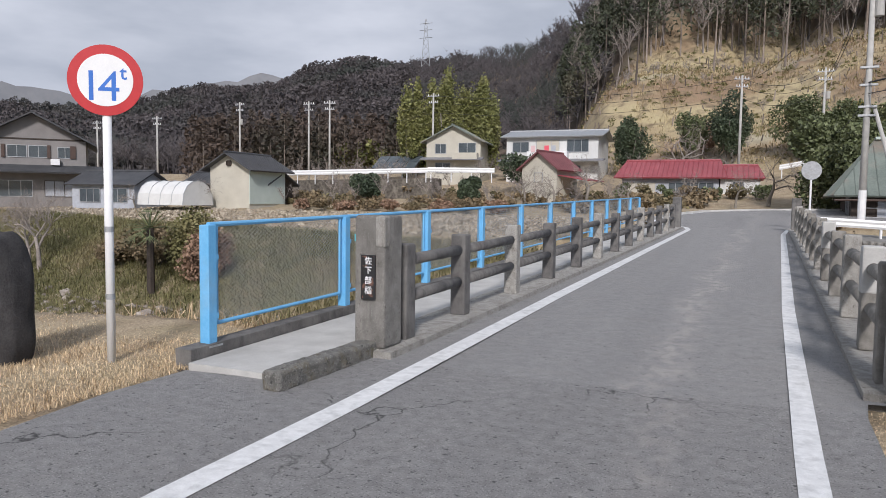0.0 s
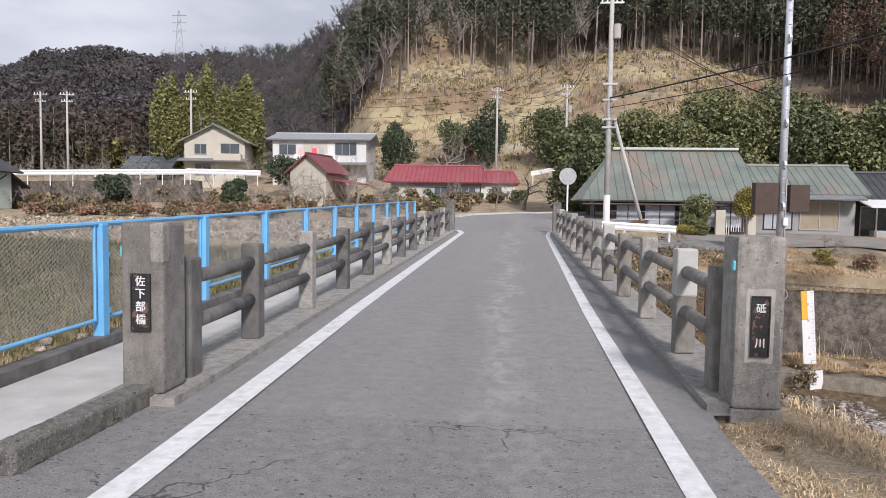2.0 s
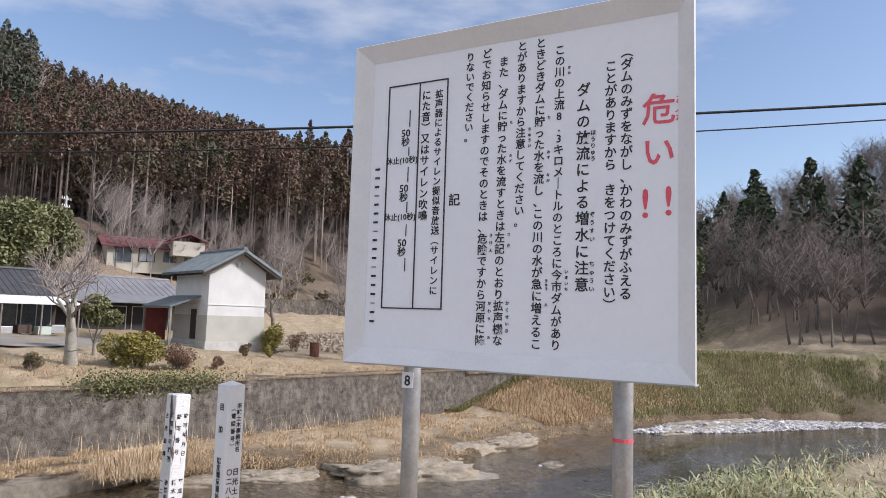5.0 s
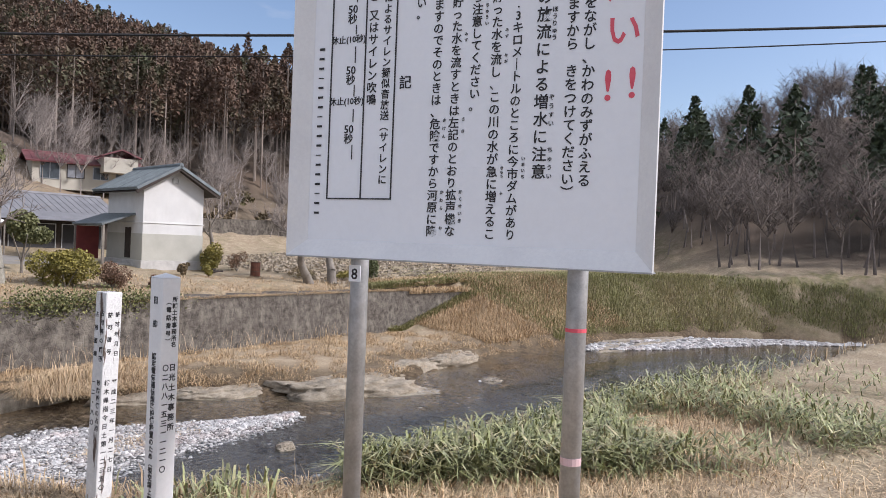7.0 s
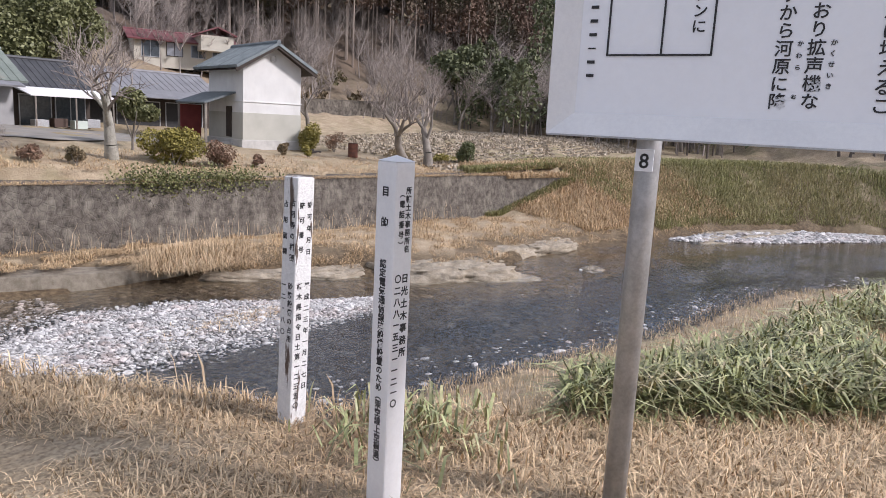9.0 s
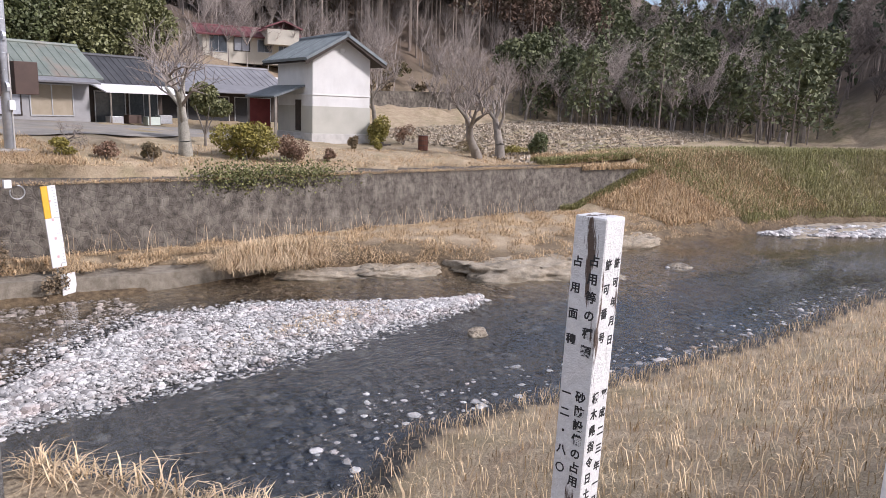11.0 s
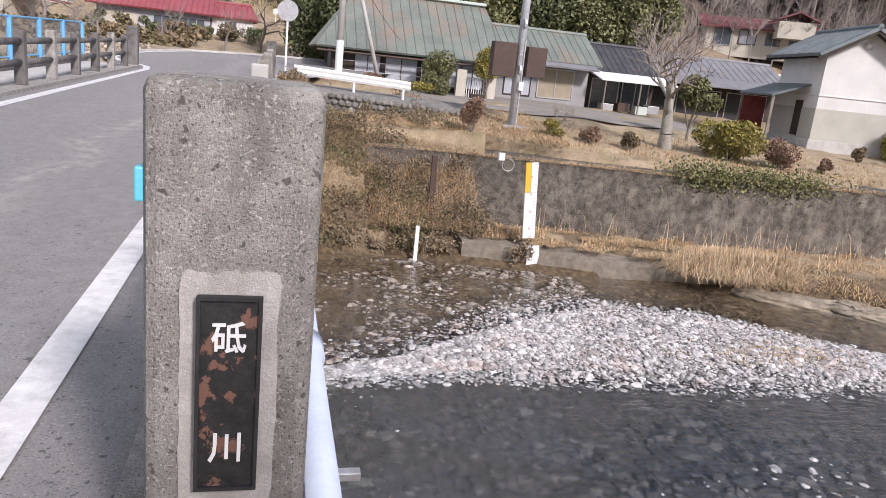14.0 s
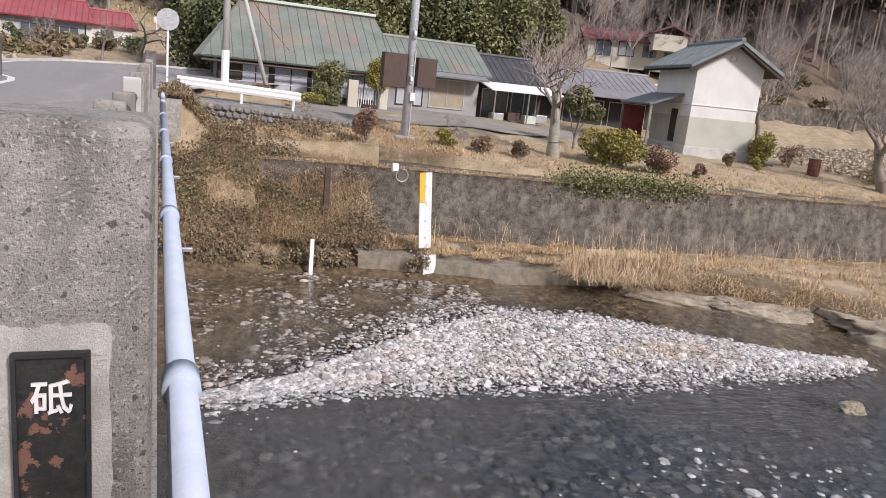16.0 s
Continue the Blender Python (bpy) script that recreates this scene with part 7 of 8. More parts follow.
def build_woods():
    g = np.random.default_rng(11)
    # brown winter cedars, right hill: tall bare trunks along the foot, closed crowns above
    x, y, b, r = polar_points(1900, -62, -22, 70, 212, g)
    rf = ip(b, [(-62, 104), (-55, 96), (-40, 84), (-30, 88), (-22, 120)])
    k = (r > rf) & (r < rf + 14)
    conifers("cedar_edge", x[k], y[k], 11.5, 15, M_CEDAR, "edge of the brown winter cedar wood on tall bare trunks", 380, 0.36, 0.55, 2, 0.14)
    x, y, b, r = polar_points(4400, -62, -22, 84, 212, g)
    rf = ip(b, [(-62, 104), (-55, 96), (-40, 84), (-30, 88), (-22, 120)])
    k = r >= rf + 11
    conifers("cedar_wood", x[k], y[k], 7.5, 11, M_CEDAR, "hillside of brown winter cedars with green crowns between", 150, 0.42, 0.12, 21, 0.19, 0.65)
    # mixed wood between the cedars and the river bend
    x, y, b, r = polar_points(520, -74, -58, 84, 150, g)
    bare_wood("bare_wood_corner", x, y, 7, 12, "pale bare trees at the foot of the hill", 22, 150, w=0.022)
    x, y, b, r = polar_points(90, -74, -58, 95, 150, g)
    conifers("pines_corner", x, y, 9, 14, M_PINE, "green pines among the bare trees", 320, 0.5, 0.3, 23, 0.24, 0.6)
    # mixed pines above the clearing
    x, y, b, r = polar_points(1000, -26, 15, 126, 218, g)
    k = r > ip(b, [(-26, 122), (-15, 140), (0, 148), (8, 150), (15, 158)]) + g.normal(0, 3, len(r))
    x, y = x[k], y[k]
    conifers("pine_wood", x, y, 13, 18, M_PINEWOOD, "dark green pine wood above the cleared slope", 260, 0.55, 0.42, 3, 0.17, 0.6)
    x, y, b, r = polar_points(560, -26, 14, 148, 215, g)
    bare_wood("bare_wood_upper", x, y, 11, 16, "bare grey trees among the pines", 4, 60, w=0.06)
    # grey leafless ridge, left of the clearing
    x, y, b, r = polar_points(1300, 11, 27, 150, 440, g)
    bare_wood("bare_wood_ridge", x, y, 9, 14, "leafless grey brown wood on the ridge", 5, 54, M_FARWOOD, w=0.14)
    # pale hills far behind, distance haze mixed into their grey-blue colour
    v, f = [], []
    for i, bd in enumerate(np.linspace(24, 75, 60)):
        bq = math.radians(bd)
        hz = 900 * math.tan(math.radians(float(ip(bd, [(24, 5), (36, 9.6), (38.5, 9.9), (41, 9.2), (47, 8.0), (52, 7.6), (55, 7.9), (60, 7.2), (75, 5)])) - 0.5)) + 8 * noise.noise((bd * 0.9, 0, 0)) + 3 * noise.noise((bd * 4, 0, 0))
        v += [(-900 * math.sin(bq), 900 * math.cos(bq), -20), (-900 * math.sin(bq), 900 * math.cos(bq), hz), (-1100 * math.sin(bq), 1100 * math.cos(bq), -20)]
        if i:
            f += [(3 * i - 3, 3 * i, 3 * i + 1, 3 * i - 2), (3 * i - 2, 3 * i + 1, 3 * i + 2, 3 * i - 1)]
    tagged(Mesh().add(v, f).obj("backdrop_hill", mat("haze_tinted_hill", (0.21, 0.22, 0.24), (0.27, 0.275, 0.29), 0.01, 1.0, 0.0, 0.05)), "hill far behind the valley with haze painted as pale grey-blue", "hill", kind="structure")
    # far dark mountain
    x, y, b, r = polar_points(5200, 22, 68, 185, 500, g)
    conifers("far_mountain_wood", x, y, 5.5, 9, M_FARWOOD, "dark wooded far mountain", 76, 1.05, 0.0, 6, 0.42, 0.45)
    x, y, b, r = polar_points(900, 24, 62, 140, 240, g)
    bare_wood("valley_wood", x, y, 6, 11, "leafless wood at the foot of the mountain", 8, 48, M_FARWOOD, w=0.10)
    x, y, b, r = polar_points(170, 26, 44, 100, 135, g)
    conifers("brown_cedar_row", x, y, 7, 10, M_CEDARD, "row of dark brown cedars across the valley", 190, 0.5, 0.15, 9, 0.2, 0.6)
    # wood on the right beyond the bend
    x, y, b, r = polar_points(1000, -116, -66, 66, 175, g)
    k = hill(x, y) > 0.8
    x, y = x[k], y[k]
    bare_wood("bare_wood_bend", x, y, 8, 13, "bare brown trees on the slope beyond the river bend", 12, 108, M_BENDWOOD, w=0.04)
    x, y, b, r = polar_points(60, -116, -66, 70, 150, g)
    k = hill(x, y) > 1.5
    x, y = x[k], y[k]
    conifers("pines_bend", x, y, 9, 15, M_LEAF2, "dark pines on the slope beyond the river bend", 260, 0.75, 0.3, 13, 0.24)
    x, y, b, r = polar_points(34, -76, -54, 70, 92, g)
    conifers("pines_edge", x, y, 6, 10, M_PINE, "green pines along the field edge", 420, 0.36, 0.25, 26, 0.26, 0.6)
    # cut stumps and shrubs on the clearing
    x, y, b, r = polar_points(1300, -24, 15, 84, 160, g)
    z = big_relief(x, y) + 0.4
    c = np.concatenate([blob_points(70, (a, q, w), (s, s, s * 0.8), 0.1, 5, i) for i, (a, q, w, s) in enumerate(zip(x, y, z, 0.3 + g.gamma(1.2, 0.35, len(x))))])
    v, f = quad_cloud(c, 0.22, tri=True)
    tagged(fast("clearing_scrub", v, f, M_BANKG), "low scrub on the cleared hillside", "scrub", kind="stuff")
    x, y, b, r = polar_points(30000, -25, 14, 82, 160, g)
    lump = np.array([noise.noise((a * 0.12, q * 0.12, 3)) for a, q in zip(x, y)])
    k = lump > -0.1
    blades("clearing_grass", x[k], y[k], 0.9, 0.09, M_DRYHILL, "pale dry grass over the cleared hillside", 24, 0.7, z=big_relief(x[k], y[k]) + 0.45, spread=1.2)
    x, y, b, r = polar_points(120, -22, 12, 86, 150, g)
    bare_wood("clearing_saplings", x, y, 2.0, 4.0, "small bare saplings on the cleared hillside", 25, 48, w=0.03)
    x, y, b, r = polar_points(300, -24, 13, 90, 148, g)
    m = Mesh()
    for a, q, w in zip(x, y, big_relief(x, y)):
        m.tube((a, q, w), (a + g.normal(0, 0.2), q, w + g.uniform(0.7, 2.2)), 0.12, 0.08, 5)
    tagged(m.obj("tree_stumps", M_TRUNK), "cut stumps and snags on the cleared hillside", "stumps", kind="stuff")
    m = Mesh()
    for a, q in ((-9, 132), (13, 128), (26, 122), (2, 126), (38, 108), (-20, 120)):
        w = float(big_relief(np.array([a]), np.array([q]))[0])
        m.tube((a, q, w), (a + 0.3, q, w + g.uniform(8, 12)), 0.22, 0.1, 6)
    tagged(m.obj("dead_trunks", M_TRUNK), "lone dead trunks on the cleared hillside", "tree trunks", kind="stuff")
    # scrub at the foot of the hills and round the houses
    x = np.r_[g.uniform(-60, 6, 170), g.uniform(20, 60, 55)]
    y = np.r_[g.uniform(54, 82, 170), g.uniform(54, 66, 55)]
    k = ~((np.abs(x - 1) < 5) & (y < 66)) & ~((x > -38) & (x < -15) & (y > 70) & (y < 84)) & ~((x > -13) & (x < 1) & (y > 66) & (y < 75)) & ~((x > 36) & (x < 50) & (y > 58) & (y < 67)) & ~((x > 24) & (x < 37) & (y < 58))
    x, y = x[k], y[k]
    bare_wood("bare_scrub", x, y, 1.6, 4.2, "bare shrubs round the houses", 15, 90, w=0.014)
    x, y, b, r = polar_points(300, -74, -30, 74, 104, g)
    bare_wood("bare_edge_wood", x, y, 4, 9, "bare small trees at the forest edge", 16, 130, w=0.016)
    x = np.r_[g.uniform(-50, 4, 150), g.uniform(24, 60, 90)]
    y = np.r_[g.uniform(52, 67, 150), g.uniform(53, 64, 90)]
    k = ~((np.abs(x - 1) < 5)) & ~((x > -13) & (x < 1) & (y > 65)) & ~((x > 36) & (x < 50) & (y > 58)) & ~((x > 24) & (x < 37) & (y < 58))
    x, y = x[k], y[k]
    z = ground_z(x, y)
    s = g.uniform(0.4, 1.1, len(x))
    c = np.concatenate([blob_points(130, (a, q, w + t * 0.5), (t * 1.3, t * 1.3, t * 0.8), 0.3, 5, i) for i, (a, q, w, t) in enumerate(zip(x, y, z, s))])
    v, f = quad_cloud(c, 0.22)
    tagged(fast("roadside_scrub", v, f, M_SCRUB), "low brown and green scrub round the houses", "scrub", kind="stuff")


M_DRYHILL = mat("hill_grass", (0.30, 0.22, 0.12), (0.50, 0.41, 0.24), 0.06, 0.9, 0.0, 2, rnd=0.35, stain=(0.24, 0.15, 0.09), stain_amt=0.8)
M_CEDARD = mat("dark_cedar_leaf", (0.06, 0.044, 0.036), (0.11, 0.08, 0.062), 0.1, 0.8, 0.0, 3, rnd=0.35, stain=(0.045, 0.055, 0.035), stain_amt=0.8)
M_PINEWOOD = mat("pine_wood_leaf", (0.038, 0.047, 0.03), (0.085, 0.096, 0.056), 0.2, 0.75, 0.0, 5, rnd=0.4, stain=(0.11, 0.085, 0.06), stain_amt=0.6)
M_SCRUB2 = mat("ivy_leaf", (0.10, 0.115, 0.04), (0.23, 0.225, 0.09), 1.5, 0.7, 0.0, 9, rnd=0.5)
M_BENDWOOD = mat("dark_bare_wood", (0.105, 0.086, 0.074), (0.19, 0.158, 0.138), 0.1, 0.95, 0.0, 5, rnd=0.35)
M_BANKG = mat("olive_grass", (0.115, 0.115, 0.042), (0.235, 0.215, 0.095), 0.25, 0.8, 0.0, 8, rnd=0.4, stain=(0.27, 0.20, 0.11), stain_amt=0.7)
M_BRAMBLE = mat("bramble_leaf", (0.14, 0.105, 0.065), (0.31, 0.24, 0.155), 0.8, 0.85, 0.0, 9, rnd=0.5, stain=(0.12, 0.13, 0.05), stain_amt=0.8)
M_GREENG = mat("green_bank", (0.22, 0.22, 0.085), (0.37, 0.35, 0.165), 0.15, 0.8, 0.0, 6, rnd=0.4, stain=(0.42, 0.34, 0.20), stain_amt=0.7)
M_SCRUB = mat("scrub_leaf", (0.14, 0.105, 0.06), (0.26, 0.195, 0.115), 0.2, 0.8, 0.0, 4, rnd=0.4, stain=(0.10, 0.115, 0.045), stain_amt=0.9)
build_woods()

# evergreens behind the farmhouse
for k, (x, y, w, h) in enumerate(((5.0, 57, 7, 7.5), (10.5, 59, 8, 8.8), (16.5, 60, 9, 9.6), (22.5, 61, 9, 10.2), (27.5, 60, 7, 8.0), (32, 63, 6, 6), (5.6, 54, 4.5, 5.8))):
    leafy("evergreen_tree", x, y, w, h, 26000, 0.20, M_LEAFY if k % 3 else M_LEAF, 20 + k, "dense green broadleaf evergreen behind the farmhouse", "tree", "evergreens", 0.12, lumps=14)
for k, (x, y, w, h, m) in enumerate(((-3.8, 85, 5.6, 8.2, M_LEAF2), (3.4, 85, 5.4, 8.5, M_LEAF), (-8.0, 88, 4, 5.5, M_LEAF), (-13.5, 80, 5, 7.0, M_LEAF2), (8.5, 80, 6, 8, M_LEAF), (-21.5, 68, 4.6, 4.6, M_LEAF2), (-33.2, 56.5, 3.4, 3.3, M_LEAF2), (-23.4, 58, 2.2, 2.4, M_LEAF2), (-7, 92, 3, 3.6, M_BUSHR), (10, 98, 3, 3.5, M_BUSHY))):
    leafy("round_evergreen", x, y, w, h, 11000, 0.17, m, 40 + k, "rounded dark evergreen tree near the houses", "tree", "rounded trees", 0.1, lumps=11)
# bamboo grove
for k in range(12):
    bx_, by_ = -41.0 + 1.0 * k + 0.4 * math.sin(k * 3), 79.5 + 1.2 * math.sin(k * 5.1)
    leafy("bamboo_clump", bx_, by_, 3.0 + 0.5 * math.sin(k * 2.3), 8.6 + 4.2 * math.sin(math.pi * (k + 1.5) / 14) + 0.9 * math.sin(k * 7.7), 7000, 0.22, M_BAMBOO, 60 + k, "tall yellow green bamboo clump", "bamboo", "bamboo grove", 0.06, lumps=12, hollow=0.2)
for k in range(5):
    leafy("bamboo_thicket", -58 + 4.2 * k, 92, 5.5, 4.5 + (k % 2), 1500, 0.5, M_BAMBOO, 70 + k, "low yellow green bamboo thicket", "bamboo", "bamboo thickets", 0.05, z=on(-58 + 4.2 * k, 92))

# garden
gt_ = bare_tree("pollarded_tree", 17.5, 31.2, 6.3, 5, "old pollarded tree with pale bark and upright bare shoots", 4, 0.75, 0.05, M_PALEBARK, -0.05, 0.45, 4, 0.33)
bare_tree("forked_tree", 34.6, 28.6, 6.0, 9, "low forked bare fruit tree with upright shoots", 4, 0.8, 0.055, M_BARK, -0.45, 0.6, 4, 0.2)
bare_tree("forked_tree", 36.6, 28.4, 7.4, 12, "bare garden tree with many fine reddish twigs", 4, 0.6, 0.045, M_BARK, 0.1, 0.5, 4, 0.22)
bare_tree("bare_tree", 42.5, 45, 6.5, 15, "bare tree by the storehouse", 4, 0.65, 0.035, M_BARK, 0, 0.3, 3, 0.3)
for k, (x, y, h) in enumerate(((-12.9, 56, 5.0), (-15.8, 58, 3.8), (0.5, 62, 5.0), (4.0, 61, 4.2), (-1.8, 60, 3.6), (-9, 54, 3.0), (-19, 60, 4), (-8, 72.5, 7.0), (-27, 68, 4.0), (-45, 47.5, 3.0), (-50, 45.5, 2.6))):
    bare_tree("plum_tree", x, y, h, 30 + k, "bare spreading plum tree", 4, 0.85, 0.035, M_BARK, 0.05, 0.12, 3, 0.25)
for k, (x, y, h) in enumerate(((74, 38, 8), (66, 46, 7), (80, 26, 9), (58, 50, 6))):
    bare_tree("bank_tree", x, y, h, 50 + k, "bare grey tree on the far bank", 4, 0.6, 0.026, M_BARK, 0, 0.3, 4, 0.3)
for k, (x, y, w, h) in enumerate(((72, 44, 6, 8), (78, 33, 7, 10), (80, 22, 7, 12), (68, 48, 6, 9))):
    leafy("pine_tree", x, y, w, h, 6000, 0.28, M_PINE, 80 + k, "green red pine on the far bank", "tree", "pines", 0.35, lumps=9)
leafy("clipped_pine", 19.7, 33.2, 2.2, 2.6, 8000, 0.10, M_LEAFY, 90, "clipped rounded garden pine", "tree", "garden shrubs", 0.35, lumps=5)
leafy("clipped_bush", 10.0, 42.6, 2.2, 2.2, 8000, 0.08, M_LEAFY, 91, "clipped round dark bush", "bush", "garden shrubs", 0.0, lumps=12, hollow=0.7)
leafy("clipped_pine", 13.0, 42.8, 1.7, 2.8, 4000, 0.085, M_BUSHY, 92, "clipped yellow green garden pine", "tree", "garden shrubs", 0.35, lumps=5)
leafy("yellow_bush", 19.6, 29.8, 2.7, 1.9, 9000, 0.075, M_BUSHY, 93, "yellow green bush on the bank", "bush", "garden shrubs", 0.0, lumps=9)
leafy("brown_bush", 21.4, 29.2, 1.6, 1.25, 4200, 0.055, M_BUSHR, 94, "reddish brown twiggy bush", "bush", "garden shrubs", 0.0)
leafy("red_bush", 9.1, 31.0, 1.1, 1.4, 3600, 0.05, M_BUSHR, 95, "reddish brown bush on the bank", "bush", "garden shrubs", 0.0)
leafy("dark_bush", 40.2, 27.8, 1.6, 1.7, 4000, 0.08, M_LEAF, 96, "dark green bush in the garden", "bush", "garden shrubs", 0.0)
leafy("green_shrub", 31.8, 33.9, 1.6, 1.8, 3800, 0.08, M_BUSHY, 97, "yellow green shrub beyond the storehouse", "bush", "garden shrubs", 0.0)
for k, (x, y, w, h) in enumerate(((33.8, 33.8, 1.3, 1.2), (30.8, 35.0, 0.7, 0.6), (29.3, 31.5, 0.7, 0.7), (14.0, 31.0, 1.1, 0.9), (15.4, 30.2, 0.9, 0.8), (12.6, 31.6, 1.2, 0.7), (23.5, 29, 0.8, 0.7), (28.0, 32.2, 0.6, 0.8), (8, 37, 1.5, 0.8), (6.2, 37.6, 1.2, 0.7), (35.5, 30, 2.2, 0.7), (39, 29, 2.0, 0.6))):
    leafy("low_shrub", x, y, w, h, 1300, 0.06, (M_BUSHR, M_SCRUB, M_BUSHY)[k % 3], 100 + k, "low brownish garden shrub", "bush", "low shrubs", 0.0, lumps=5)
bare_tree("low_fruit_tree", 13.2, 32.6, 1.3, 71, "low twisted bare shrub", 4, 1.0, 0.05, M_BARK, 0.3, 0.1, 3, 0.3)
# hedge strip and field edge, left
for k in range(9):
    leafy("low_hedge", -36 + 2.2 * k, 50.5, 2.6, 1.1, 700, 0.14, (M_BUSHR, M_SCRUB)[k % 2], 120 + k, "low brown hedge at the field edge", "hedge", "hedges", 0.0, lumps=6)
for k in range(7):
    leafy("garden_hedge", -11.5 + 1.9 * k, 66.0, 2.4, 1.4, 700, 0.16, (M_LEAF, M_SCRUB)[k % 2], 130 + k, "clipped hedge before the red roofed house", "hedge", "hedges", 0.0, lumps=6)
# left bank shrubs
for k, (x, y, w, h) in enumerate(((-29.8, 28.5, 3.6, 2.4), (-27.2, 28.4, 3.6, 3.4), (-25.6, 27.6, 3.0, 2.8), (-33.0, 29.0, 3.0, 1.7))):
    leafy("bank_bush", x, y, w, h, 6000, 0.13, (M_SCRUB, M_BANKG, M_BUSHR, M_SCRUB)[k], 140 + k, "tangled brown and green shrub on the upstream bank", "bush", "bank shrubs", 0.0, lumps=15, hollow=0.1)
pm = thing("fan_palm", (-27.6, 26.0, on(-27.6, 26.0)), "small fan palm on the river bank", "palm")
Mesh().tube((0, 0, -0.2), (0, 0, 3.4), 0.2, 0.17, 8).obj("trunk", M_DARKWOOD, pm)
fr_ = Mesh()
g5 = np.random.default_rng(5)
for k in range(40):
    a, e = g5.uniform(0, 6.28), g5.uniform(-0.5, 1.1)
    d = np.array((math.cos(a) * math.cos(e), math.sin(a) * math.cos(e), math.sin(e)))
    c = np.array((0, 0, 3.4)) + d * 0.9
    sd = np.cross(d, (0, 0, 1))
    sd /= np.linalg.norm(sd) + 1e-6
    for j in range(5):
        o = (j - 2) * 0.25
        tip = c + d * 0.55 + sd * o * 1.6 - np.array((0, 0, 0.2 + abs(o) * 0.3))
        fr_.add([c - sd * 0.03, c + sd * 0.03, tip], [(0, 1, 2)])
    fr_.tube((0, 0, 3.4), c, 0.02, n=3)
fr_.obj("fronds", M_LEAF, pm)
bare_tree("bank_shrub", -40.0, 29.0, 5.6, 77, "bare reddish shrub on the upstream bank", 4, 0.8, 0.03, M_TWIG, 0, 0.35, 4, 0.15)
bare_tree("bank_shrub", -41.5, 29.4, 5.2, 78, "bare reddish shrub on the upstream bank", 4, 0.8, 0.03, M_TWIG, 0, 0.35, 4, 0.15)


# ---- grass ----
def build_grass():
    g = np.random.default_rng(21)
    # dead grass on our bank, right of the road
    n = 120000
    x = 1.15 + np.abs(g.normal(0, 2.3, n))
    y = g.uniform(-3.0, 6.4, n)
    k = (y < near_crest(x) + 0.9) & (x < 9) & ~((x < 1.25) & (y > 5.4)) & ~((x < 1.95) & (y > 5.6)) & (((x > 1.35) | (g.uniform(0, 1, n) < 0.35)))
    clump = np.array([noise.noise((a * 1.6, b * 1.6, 3)) for a, b in zip(x, y)])
    k &= clump > -0.32
    x, y, clump = x[k], y[k], clump[k]
    edge = np.clip((x - 1.1) / 0.8, 0.25, 1)
    blades("dead_grass_bank", x, y, (0.13 + 0.10 * np.clip(clump, 0, 1)) * edge * 0.75, 0.0055, M_STRAW, "matted dead straw coloured grass", 3, 0.95, spread=2.4)
    # straw hanging over the edge beside the bridge
    n = 16000
    x = g.uniform(1.9, 4.2, n)
    y = near_crest(x) + (near_shore(x) - near_crest(x)) * 0.4 * g.uniform(0, 1, n) ** 1.3
    k = ~((x < 2.1) & (y > 5.6) & (y < 6.3))
    blades("edge_straw", x[k], y[k], 0.16, 0.006, M_STRAW, "matted dead grass hanging over the bank edge", 41, 0.95, spread=2.2)
    # crest tufts, taller
    n = 12000
    x = g.uniform(1.9, 9, n)
    y = near_crest(x) + g.normal(0.15, 0.3, n)
    blades("crest_tufts", x, y, 0.15, 0.006, M_STRAW, "dry grass along the bank edge", 4, 0.8, spread=1.6)
    # bank slope below
    n = 26000
    x = g.uniform(2.5, 34, n)
    t = g.uniform(0, 1, n) ** 1.3
    y = near_crest(x) + (near_shore(x) - near_crest(x)) * t
    blades("slope_grass", x, y, 0.34, 0.012, M_STRAW, "tall dry grass on the river slope", 5, 0.6, spread=0.9)
    # bamboo grass
    n = 19000
    x = 3.5 + np.abs(g.normal(0, 2.5, n))
    y = near_crest(x) + 0.15 - g.uniform(0, 1, n) ** 1.2 * (0.9 + 0.45 * (x - 3.5))
    lump = np.array([noise.noise((a * 0.9, b * 0.9, 2)) for a, b in zip(x, y)])
    k = (x + (y - 3) * 0.9 > 3.75) & (y < 3.3) & (y > -0.8) & (x < 11) & (y < near_crest(x) + 0.35) & (lump > -0.12)
    x, y = x[k], y[k]
    blades("bamboo_grass", x, y, 0.15, 0.015, M_SASA, "green and straw coloured dwarf bamboo grass", 6, 1.2, z=ground_z(x, y) + g.uniform(0, 0.24, len(x)), spread=2.6)
    n = 26000
    x = g.uniform(2.9, 8, n)
    y = near_crest(x) + g.normal(-0.2, 0.7, n)
    blades("mixed_straw", x, y, 0.15, 0.006, M_STRAW, "thin dry grass among the dwarf bamboo", 61, 0.95, spread=2.2)
    n = 260
    x, y = g.normal(2.95, 0.22, n), g.normal(3.75, 0.2, n)
    blades("bamboo_grass_tuft", x, y, 0.17, 0.014, M_SASA, "green dwarf bamboo tuft between the posts", 7, 1.0, z=ground_z(x, y) + g.uniform(0, 0.1, n), spread=1.5)
    n = 500
    x, y = g.normal(14.8, 1.2, n), g.normal(19.0, 0.4, n)
    blades("bar_straw", x, y, 0.16, 0.018, M_STRAW, "washed-up dry straw on the gravel bar", 88, 1.0, z=np.full(n, WATER + 0.15), spread=3.4)
    # tall reed stalks
    x, y = np.r_[g.uniform(3.4, 4.6, 14), g.uniform(3, 8, 14)], None
    y = near_crest(x) + g.uniform(0.2, 1.0, len(x))
